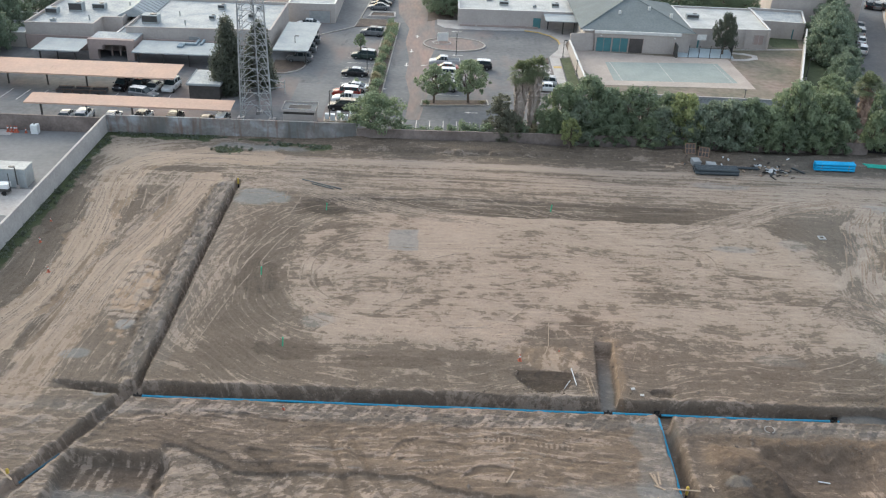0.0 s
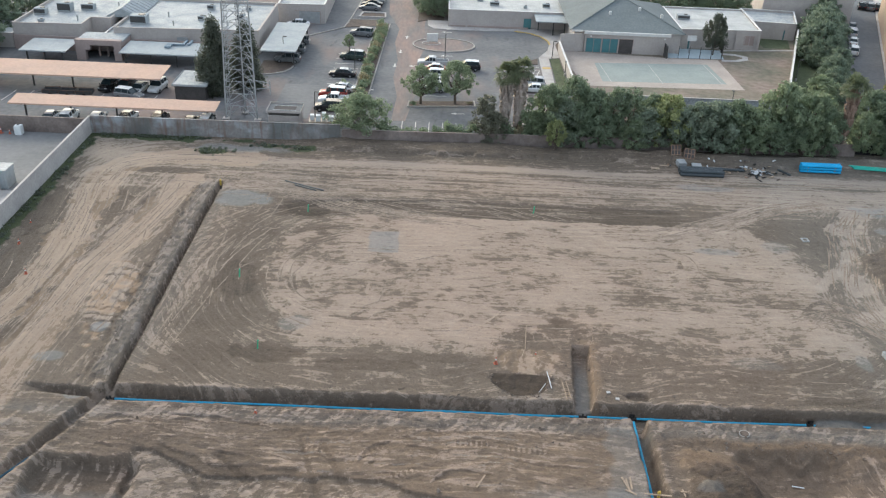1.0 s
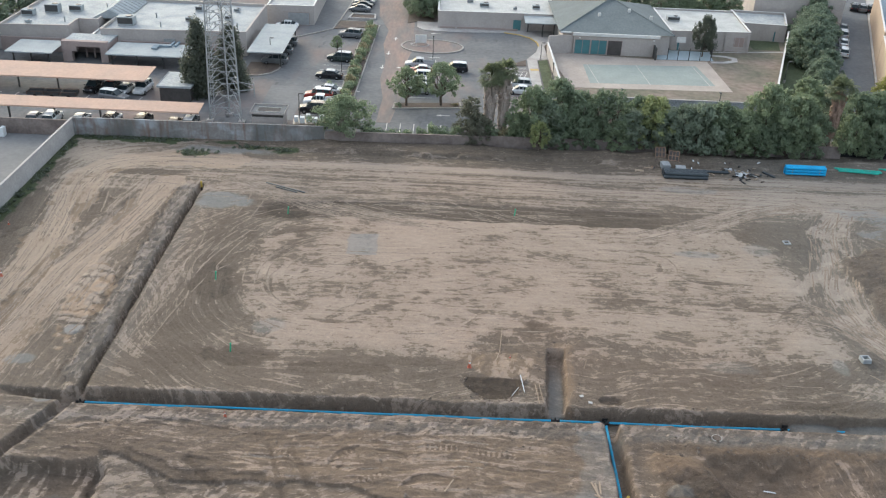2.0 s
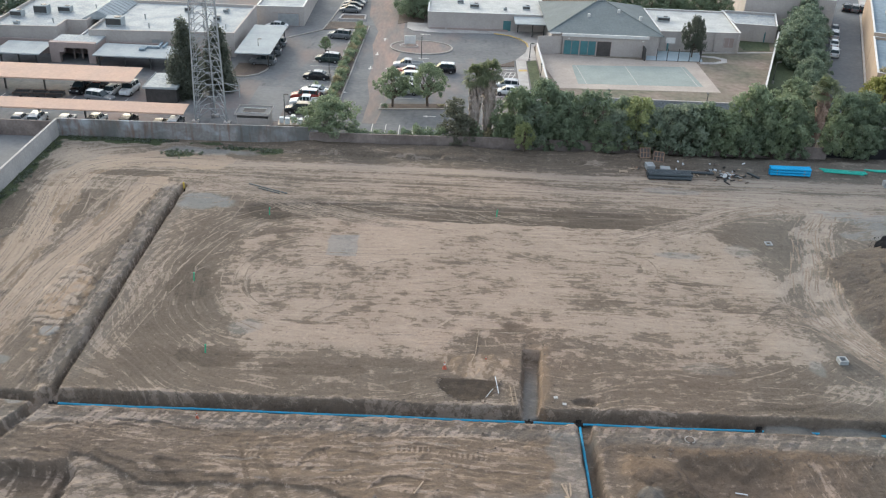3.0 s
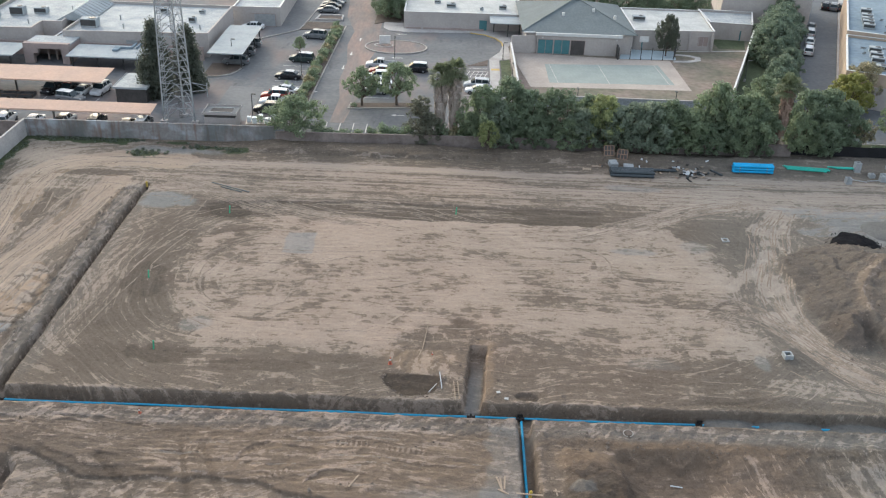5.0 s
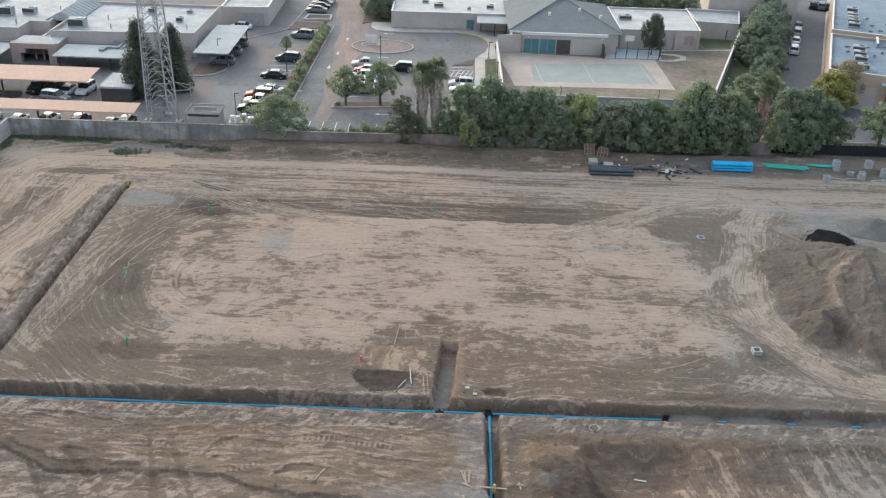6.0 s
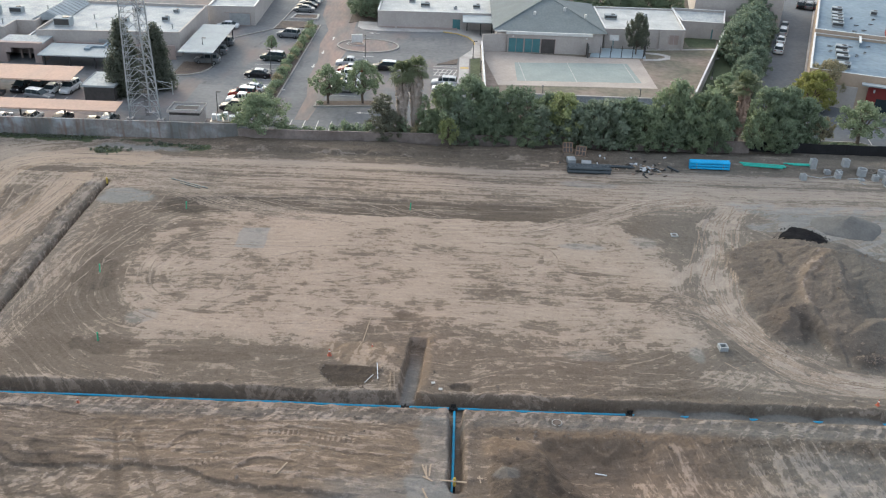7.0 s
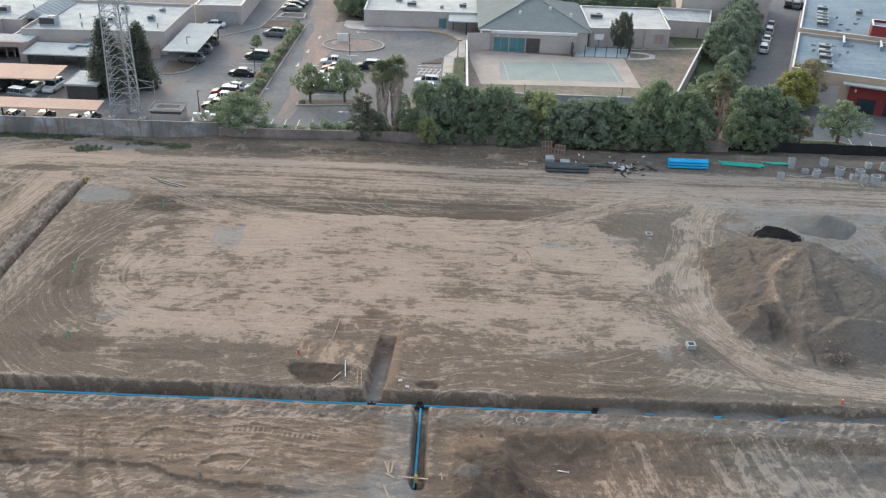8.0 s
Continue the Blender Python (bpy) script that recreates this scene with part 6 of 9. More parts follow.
LEAF_YELLOW = leaf_material("yellow_green_leaves", (0.17, 0.21, 0.095), (0.43, 0.46, 0.22))
LEAF_OLIVE = leaf_material("olive_leaves", (0.172, 0.22, 0.138), (0.318, 0.375, 0.225))
LEAF_RUST = leaf_material("browning_leaves", (0.141, 0.138, 0.086), (0.477, 0.419, 0.264))
LEAF_GOLD = leaf_material("golden_leaves", (0.16, 0.175, 0.05), (0.42, 0.41, 0.13))
LEAF_CYPRESS = leaf_material("cypress_leaves", (0.078, 0.092, 0.070), (0.150, 0.162, 0.120))
LEAF_WEED = leaf_material("dusty_weed_leaves", (0.105, 0.128, 0.092), (0.180, 0.200, 0.150))
LEAF_BROWN = leaf_material("brownish_leaves", (0.135, 0.140, 0.104), (0.225, 0.228, 0.165))
# greyed green: distance haze painted into the leaves
LEAF_HAZED = leaf_material("hazed_green_leaves", (0.150, 0.196, 0.140), (0.245, 0.300, 0.210))
LEAF_PALM = leaf_material("palm_fronds", (0.085, 0.108, 0.060), (0.235, 0.262, 0.145))


def leaf_cloud(seed, lobes, per, size, squash=1.0):
    """Leaf sprays over the skins of many lobes (x, y, z, radius): bent pairs of small faces."""
    rs = np.random.RandomState(seed)
    pos, nor = [], []
    for x, y, z, r in lobes:
        n = int(per * r * r)
        d = rs.normal(size=(n, 3))
        d /= np.linalg.norm(d, axis=1)[:, None]
        rad = r * rs.uniform(0.3, 1.15, (n, 1))
        pos.append(np.array([x, y, z]) + d * rad * np.array([1, 1, squash]))
        nor.append(d)
    pos, nor = np.concatenate(pos), np.concatenate(nor)
    n = len(pos)
    nor = nor + rs.normal(size=(n, 3)) * 0.6 + np.array([0, 0, 0.25])
    nor /= np.linalg.norm(nor, axis=1)[:, None]
    t = np.cross(nor, rs.normal(size=(n, 3)))
    t /= np.linalg.norm(t, axis=1)[:, None]
    b = np.cross(nor, t)
    s = size * rs.uniform(0.55, 1.3, (n, 1))
    w = s * rs.uniform(0.45, 0.8, (n, 1))
    v = np.stack([pos - t * s, pos - b * w + nor * s * 0.2, pos + t * s, pos + b * w + nor * s * 0.2], 1).reshape(-1, 3)
    return v, n


def cloud_mesh(name, v, n, mat):
    me = bpy.data.meshes.new(name)
    me.vertices.add(len(v))
    me.vertices.foreach_set("co", v.astype(np.float32).ravel())
    tri = (np.arange(n)[:, None] * 4 + np.array([[0, 1, 2, 0, 2, 3]])).astype(np.int32).ravel()
    me.loops.add(len(tri))
    me.loops.foreach_set("vertex_index", tri)
    me.polygons.add(len(tri) // 3)
    me.polygons.foreach_set("loop_start", np.arange(0, len(tri), 3, dtype=np.int32))
    me.update(calc_edges=True)
    me.materials.append(mat)
    return me


def limb(s, p, q, r0, r1, rs, n=4):
    """A crooked, tapering limb."""
    p, q = Vector(p), Vector(q)
    last, lr = p, r0
    for k in range(1, n + 1):
        t = k / n
        c = p.lerp(q, t) + (Vector((rs.uniform(-1, 1), rs.uniform(-1, 1), rs.uniform(-.4, .4))) * 0.09 * (q - p).length if k < n else Vector())
        r = r0 + (r1 - r0) * t
        s.tube(last, c, lr, r, 6, False)
        last, lr = c, r


TREES = {}


def tree(style, mat, x, y, h, r, label, bark=BARK, group=""):
    """A broad tree: trunk, limbs and an uneven crown. Styles differ in crown and trunk; the first of each is copied with a new size and turn."""
    key = (style, mat.name)
    nom = {"round": (7.0, 3.2), "tall": (9.0, 2.4), "open": (6.4, 3.0), "bush": (2.0, 1.5), "spread": (6.5, 3.8)}[style]
    rz = rng.uniform(0, 360)
    m = pose(x, y, 0, 0, 0, rz) @ Matrix.Diagonal((r / nom[1], r / nom[1], h / nom[0], 1))
    variants = TREES.setdefault(key, [])
    if len(variants) >= (3 if style in ("round", "tall") else 2):
        one = rng.choice(variants)
        ob = copy_thing(one, m @ Matrix.Diagonal((1 / one.scale[0], 1 / one.scale[1], 1 / one.scale[2], 1)))
        return tagged(ob, label, "shrub" if style == "bush" else "tree", group)
    rs = random.Random(len(TREES) * 13 + len(variants) * 7 + 1)
    H0, R0 = nom
    ob = thing("shrub" if style == "bush" else "tree", m, label, "shrub" if style == "bush" else "tree", group)
    lobes, trunk = [], Shape()
    if style == "bush":
        for k in range(9):
            a = rs.uniform(0, 6.28)
            q = rs.uniform(0.1, 0.75) * R0
            lobes.append((q * math.cos(a), q * math.sin(a), rs.uniform(0.5, 1.45), rs.uniform(0.4, 0.65)))
        trunk.tube((0, 0, -0.1), (0, 0, 0.8), 0.06, 0.03, 6)
        per, size = 190, 0.15
    else:
        clear = {"round": 0.10, "tall": 0.08, "open": 0.34, "spread": 0.26}[style] * H0
        trunk.tube((0, 0, -0.15), (rs.uniform(-.2, .2), rs.uniform(-.2, .2), clear), 0.24, 0.16, 8)
        n = {"round": 118, "tall": 105, "open": 105, "spread": 110}[style]
        for k in range(n):
            t = (k + rs.uniform(0, 1)) / n
            z = clear * 0.9 + (H0 - clear * 0.9) * t * 0.93
            env = R0 * (math.sin(math.pi * min(1, 0.22 + 0.74 * t)) ** 0.8 if style != "tall" else (1 - 0.62 * t) * (0.6 + 0.4 * min(1, t * 5)))
            a, q = k * 2.4 + rs.uniform(-.5, .5), env * (rs.uniform(0.35, 1.0) if rs.random() < 0.85 else rs.uniform(1.0, 1.22))
            rr = (0.148 if style == "open" else 0.162) * R0 * rs.uniform(0.5, 1.5)
            lobes.append((q * math.cos(a), q * math.sin(a), z, rr))
            if k % (4 if style in ("open", "spread") else 9) == 0:
                limb(trunk, (0, 0, clear * rs.uniform(0.55, 1)), (q * math.cos(a) * .9, q * math.sin(a) * .9, z), 0.09, 0.025, rs)
        per, size = {"round": (250, 0.17), "tall": (250, 0.16), "open": (240, 0.15), "spread": (220, 0.15)}[style]
    v, k = leaf_cloud(len(TREES) * 31 + len(variants), lobes, per, size, 0.85)
    part("trunk", trunk, bark, ob)
    part("crown", cloud_mesh("crown", v, k, mat), mat, ob)
    variants.append(ob)
    return ob


# the dense screen of trees behind the north wall
row = [(18.6, 130.5, 7.4, 3.0, LEAF_OLIVE, "round"), (21.0, 129.4, 6.0, 2.6, LEAF_GREY, "round"), (22.6, 131.2, 8.3, 3.2, LEAF_DARK, "round"), (25.6, 130.6, 7.2, 2.8, LEAF_DARK, "round"),
       (28.6, 130.2, 7.6, 2.3, LEAF_DARK, "tall"), (30.9, 130.0, 7.7, 2.2, LEAF_DARK, "tall"), (33.2, 129.2, 5.4, 2.6, LEAF_GREY, "round"), (36.6, 130.2, 7.0, 3.0, LEAF_YELLOW, "round"),
       (38.6, 128.8, 5.4, 2.4, LEAF_GREY, "round"), (40.6, 129.4, 6.2, 2.8, LEAF_GREY, "round"), (43.4, 129.2, 6.6, 3.0, LEAF_GREY, "round"), (46.4, 129.8, 6.7, 2.8, LEAF_DARK, "round")]
row += [(48.8, 129.2, 5.8, 2.6, LEAF_OLIVE, "round"), (50.6, 130.2, 5.6, 2.4, LEAF_OLIVE, "round"), (53.6, 131.0, 9.0, 3.0, LEAF_OLIVE, "round"), (55.6, 130.2, 6.4, 2.6, LEAF_DARK, "round"),
       (58.4, 130.6, 7.8, 3.2, LEAF_OLIVE, "round"), (60.4, 130.0, 6.2, 2.3, LEAF_DARK, "round"), (66.2, 130.4, 5.6, 2.2, LEAF_OLIVE, "round"), (68.4, 134.6, 7.4, 2.9, LEAF_DARK, "round"),
       (71.6, 134.6, 7.6, 3.0, LEAF_DARK, "round"), (74.4, 134.0, 6.4, 2.6, LEAF_DARK, "round"), (34.6, 132.0, 6.4, 2.4, LEAF_DARK, "round"), (26.8, 128.8, 4.6, 2.0, LEAF_DARK, "round"), (31.4, 128.4, 4.2, 2.0, LEAF_OLIVE, "round"),
       (23.6, 128.6, 4.4, 1.9, LEAF_DARK, "round"), (45.0, 128.4, 4.0, 1.9, LEAF_GREY, "round"), (52.4, 128.6, 4.2, 2.0, LEAF_DARK, "round"), (56.8, 128.8, 4.6, 2.0, LEAF_OLIVE, "round"), (70.2, 130.0, 4.6, 2.0, LEAF_DARK, "round")]
for x, y, h, r, mt, st in row:
    h, r, y = h * 1.2, r * 1.2, y - 1.5
    tint = {"dark_green_leaves": "dark green", "grey_green_leaves": "grey-green", "yellow_green_leaves": "yellow-green", "olive_leaves": "olive green"}[mt.name]
    tree(st, mt, x, y, h, r, f"dense {tint} screen tree behind the weathered block wall", group="screen trees")
tree("tall", LEAF_BROWN, 9.4, 128.4, 7.0, 2.9, "dark brownish conical tree beside the twin palms")
tree("round", LEAF_BROWN, 10.6, 127.4, 4.8, 2.4, "dark brownish bushy tree beside the twin palms")
tree("open", LEAF_YELLOW, 19.4, 124.2, 5.2, 1.6, "small pale yellow-green tree in front of the screen trees")
tree("bush", LEAF_DARK, 12.4, 127.9, 3.6, 1.9, "dark bush at the foot of the twin palms")
tree("bush", LEAF_RUST, 14.4, 128.3, 3.0, 1.6, "browning bush at the foot of the twin palms")
tree("bush", LEAF_OLIVE, 15.4, 127.8, 3.2, 1.7, "olive bush at the foot of the twin palms")
tree("round", LEAF_OLIVE, 17.2, 128.6, 5.0, 2.1, "olive tree beside the twin palms", group="screen trees")
tree("spread", LEAF_OLIVE, -9.4, 128.2, 6.3, 4.4, "broad green tree with pale stems behind the wall", BARK_PALE)
tree("bush", LEAF_DARK, -4.6, 127.4, 1.9, 1.9, "low dark shrub behind the wall")
for x, h, r, mt in ((-2.4, 2.0, 1.5, LEAF_DARK), (0.2, 1.9, 1.4, LEAF_OLIVE), (1.8, 2.2, 1.4, LEAF_DARK), (3.6, 2.9, 1.7, LEAF_OLIVE), (5.4, 2.7, 1.7, LEAF_DARK), (7.2, 3.0, 1.7, LEAF_OLIVE), (-6.0, 2.2, 1.8, LEAF_DARK)):
    tree("bush", mt, x, 127.6, h, r, "leafy shrub along the block wall")
tree("open", LEAF_OLIVE, -0.8, 142.6, 6.6, 3.0, "small dull green tree with a loose crown on the parking island", group="island trees")
tree("open", LEAF_OLIVE, 4.9, 143.4, 7.4, 3.1, "taller dull green tree with a loose crown on the parking island", group="island trees")
tree("bush", LEAF_DARK, -2.0, 141.9, 0.9, 0.7, "clipped round shrub on the parking island")
tree("bush", LEAF_RUST, 7.2, 143.4, 0.7, 0.8, "low dry shrub on the parking island")
for k in range(30):           # shrubs down the planted strip
    t = k / 29
    y = 141 + 48.5 * t
    tree("bush", (LEAF_OLIVE, LEAF_DARK, LEAF_OLIVE, LEAF_RUST)[k % 4], -11.0 + 0.9 * t + rng.uniform(-.3, .3), y, rng.uniform(1.4, 2.3), rng.uniform(1.25, 1.6), "shrub in the planted strip between the drives", group="strip shrubs")
tree("open", LEAF_OLIVE, -15.4, 171.2, 3.2, 1.2, "young tree in the stall row")
tree("bush", LEAF_OLIVE, -13.8, 148.2, 2.4, 1.0, "small bush at the stalls")
for x, y, h, r in ((0.4, 199.5, 6.5, 3.2), (-0.6, 205, 7.5, 3.6), (1.2, 211, 7.5, 3.4)):
    tree("round", LEAF_DARK, x, y, h, r, "dark tree in the bed by the drive")
for x, y, h, r in ((-82, 151, 9, 4), (-80.5, 160, 8.5, 4), (-86, 165, 10, 4.5), (-82.5, 172, 9, 4), (-86, 180, 10, 4.5), (-81, 186, 9, 4), (-89, 156, 10, 5)):
    tree("round", LEAF_HAZED, x, y, h, r, "large dull green tree west of the offices", group="west trees")
for x, y, h, r in ((53, 207, 7, 3.6), (58, 206.5, 7.5, 3.8), (63.5, 207.5, 7, 3.6), (69, 208.5, 7.5, 3.4), (47, 209, 7.5, 3.6)):
    tree("round", LEAF_DARK, x, y, h, r, "dark tree behind the classroom block", group="back trees")
tree("spread", LEAF_CYPRESS, 56.6, 178.6, 8.2, 2.5, "dark slender tree beside the classroom block")
for k in range(13):           # trees along the side street
    v = -13 + 5.6 * k
    near_end = v < 8
    px, py = slant((-3.2 if near_end else -6.4) + rng.uniform(-.6, .6), v)
    tree("round", LEAF_HAZED, px, py, rng.uniform(7.6, 9.4) * (.72 if near_end else 1), rng.uniform(3.6, 4.3) * (.66 if near_end else 1), "broad street tree between the school wall and the street", group="street trees")
    if k > 2:
        px, py = slant(-4.6 + rng.uniform(-.5, .5), v + 2.6)
        tree("round", LEAF_HAZED, px, py, rng.uniform(5.4, 7.2), rng.uniform(2.6, 3.2), "street tree at the kerb", group="street trees")
tree("round", LEAF_OLIVE, *slant(-6.0, -19.5), 6.0, 3.0, "olive street tree near the palm", group="street trees")
tree("round", LEAF_GOLD, 81.2, 148.0, 7.2, 4.0, "golden-leaved tree at the shop corner")
tree("open", LEAF_RUST, 85.0, 152.6, 8.0, 3.4, "thin browning tree at the shop corner")
tree("open", LEAF_OLIVE, 83.8, 133.0, 7.0, 4.0, "green tree in the shop's parking bed")
tree("open", LEAF_RUST, 77.6, 132.4, 4.6, 2.0, "small thin tree in the shop's parking bed")
for x in (74.6, 76.2, 79.4, 81.0, 82.6):
    tree("bush", LEAF_DARK, x, 131.4, 0.9, 1.1, "clipped low hedge by the black fence", group="clipped hedge")
tree("bush", LEAF_DARK, 73.4, 131.2, 2.4, 1.6, "dark shrub by the black fence")


def cypress(x, y, h, r):
    ob = thing("cypress", pose(x, y, 0), "tall dark narrow cypress beside the lattice tower", "tree", "cypresses")
    rs = random.Random(int(h * 10))
    part("trunk", Shape().tube((0, 0, -0.1), (0, 0, h * 0.9), 0.25, 0.04, 8), BARK, ob)
    lobes = []
    for k in range(70):
        t = (k + rs.random()) / 70
        env = r * min(1, 0.55 + 2.2 * t) * (1 - t) ** 0.55
        a = rs.uniform(0, 6.28)
        q = env * rs.uniform(0.3, 0.8)
        lobes.append((q * math.cos(a), q * math.sin(a), 0.5 + (h - 0.9) * t, 0.42 * r * (0.6 + 0.4 * (1 - t))))
    v, n = leaf_cloud(int(abs(x)), lobes, 190, 0.17, 1.5)
    part("crown", cloud_mesh("crown", v, n, LEAF_CYPRESS), LEAF_CYPRESS, ob)


cypress(-34.4, 143.2, 12.6, 3.5)
cypress(-30.0, 146.4, 11.0, 3.4)


def palm(x, y, h, skirt, skirt_r, label):
    """A fan palm: trunk, hanging thatch and a head of pleated fans."""
    ob = thing("fan_palm", pose(x, y, 0, 0, 0, rng.uniform(0, 360)), label, "palm tree", "fan palms")
    rs = random.Random(int(x * 10))
    part("trunk", Shape().tube((0, 0, -0.1), (0.15, 0, h - 1.4), 0.34, 0.24, 10), BARK, ob)
    th = Shape()
    for k in range(340):
        a, z = rs.uniform(0, 6.28), h - 1.5 - (h - 1.6) * skirt * rs.random() ** 0.9
        rr = skirt_r * (0.45 + 0.75 * (z / h)) * rs.uniform(0.6, 1.0)
        c, s_ = math.cos(a), math.sin(a)
        L, w = rs.uniform(0.8, 1.5), rs.uniform(0.10, 0.22)
        p0 = Vector((c * 0.25, s_ * 0.25, z + 0.35))
        p1 = Vector((c * rr, s_ * rr, z - L * 0.35))
        p2 = Vector((c * rr * 0.85, s_ * rr * 0.85, z - L))
        t = Vector((-s_, c, 0)) * w
        th.add([p0 - t * .5, p0 + t * .5, p1 + t, p1 - t, p2 + t * .4, p2 - t * .4], [(0, 1, 2, 3), (3, 2, 4, 5)])
    part("dry_thatch", th, PALM_RUST if skirt < 0.7 else PALM_SKIRT, ob)
    cr = Shape()
    for k in range(54):
        el = rs.uniform(-0.55, 1.4)
        a = rs.uniform(0, 6.28)
        d = Vector((math.cos(a) * math.cos(el), math.sin(a) * math.cos(el), math.sin(el)))
        side = d.cross(Vector((0, 0, 1)))
        side = side.normalized() if side.length > 0.1 else Vector((1, 0, 0))
        up = side.cross(d)
        root, hub = Vector((0, 0, h - 1.2)), Vector((0, 0, h - 1.2)) + d * rs.uniform(0.7, 1.5)
        cr.tube(root, hub, 0.03, 0.02, 3, False)
        R = rs.uniform(1.0, 1.6)
        for j in range(11):
            f = (j - 5) / 5 * 1.35
            dirv = (d * math.cos(f) + side * math.sin(f)).normalized()
            tipz = Vector((0, 0, -0.38 * R * rs.uniform(.5, 1.4)))
            wv = dirv.cross(up).normalized() * 0.085
            mid, tip = hub + dirv * R * 0.6, hub + dirv * R + tipz
            cr.add([hub, mid + wv, tip, mid - wv], [(0, 1, 2, 3)])
    part("fronds", cr, LEAF_PALM, ob)


palm(12.2, 130.0, 10.9, 0.80, 1.25, "tall fan palm with grey hanging thatch, one of a pair")
palm(14.3, 130.3, 11.6, 0.80, 1.25, "tall fan palm with grey hanging thatch, one of a pair")
palm(63.2, 128.6, 11.5, 0.62, 1.10, "fan palm with rusty brown hanging thatch in the tree screen")

# weeds along the walls
rw = np.random.RandomState(3)
wl = [(-47.7 + rw.normal() * 0.4, y, 0.06, 0.22) for y in rw.uniform(80, 123, 150)] + [(x, 123.9 + rw.normal() * 0.35, 0.06, 0.24) for x in rw.uniform(-47, -31, 90)]
wl += [(cx + rw.normal() * sx, cy + rw.normal() * sy, 0.1, rw.uniform(0.15, 0.35)) for cx, cy, sx, sy, n in ((-29.5, 119.7, 1.6, .6, 26), (-22, 122.3, 1.5, .5, 20), (-17, 121.6, 1.3, .5, 22)) for _ in range(n)]
v, n = leaf_cloud(77, wl, 420, 0.11, 0.7)
tagged(new("weeds", cloud_mesh("weeds", v, n, LEAF_WEED)), "dusty green weeds growing along the foot of the walls", "weeds", kind="stuff")

# ---- vehicles ----
TYRE = material("tyre_rubber", (0.022, 0.022, 0.022), (0.016, 0.016, 0.016), 3, 0.9)
RIM = material("alloy_rim", (0.35, 0.35, 0.36), (0.28, 0.28, 0.29), 3, 0.4, metal=0.7)
LAMP_RED = material("tail_lamp_red", (0.25, 0.012, 0.01), (0.2, 0.01, 0.01), 3, 0.3)
LAMP_CLEAR = material("head_lamp_clear", (0.6, 0.6, 0.58), (0.5, 0.5, 0.5), 3, 0.15)
BOX_WHITE = material("white_plastic", (0.68, 0.70, 0.70), (0.6, 0.62, 0.62), 2, 0.5, fine=0.05)
PAINTS = {n: material(n + "_car_paint", c, tuple(v * 0.92 for v in c), 1.2, 0.28, fine=0.03) for n, c in
          (("white", (0.62, 0.63, 0.63)), ("black", (0.018, 0.018, 0.02)), ("grey", (0.16, 0.165, 0.17)), ("red", (0.21, 0.03, 0.022)), ("silver", (0.40, 0.41, 0.42)), ("green", (0.035, 0.05, 0.045)), ("blue", (0.05, 0.09, 0.16)), ("tan", (0.35, 0.29, 0.22)))}
CARS = {}


def profile_rings(stations, widths_z):
    """Rounded cross-sections along x: each station is (x, half width, bottom, top)."""
    out = []
    for x, w, b, t in stations:
        c = min(0.16, (t - b) * 0.25)
        out.append([(x, -w, b + c), (x, -w + c * .5, b), (x, w - c * .5, b), (x, w, b + c), (x, w, t - c), (x, w - c, t), (x, -w + c, t), (x, -w, t - c)])
    return out


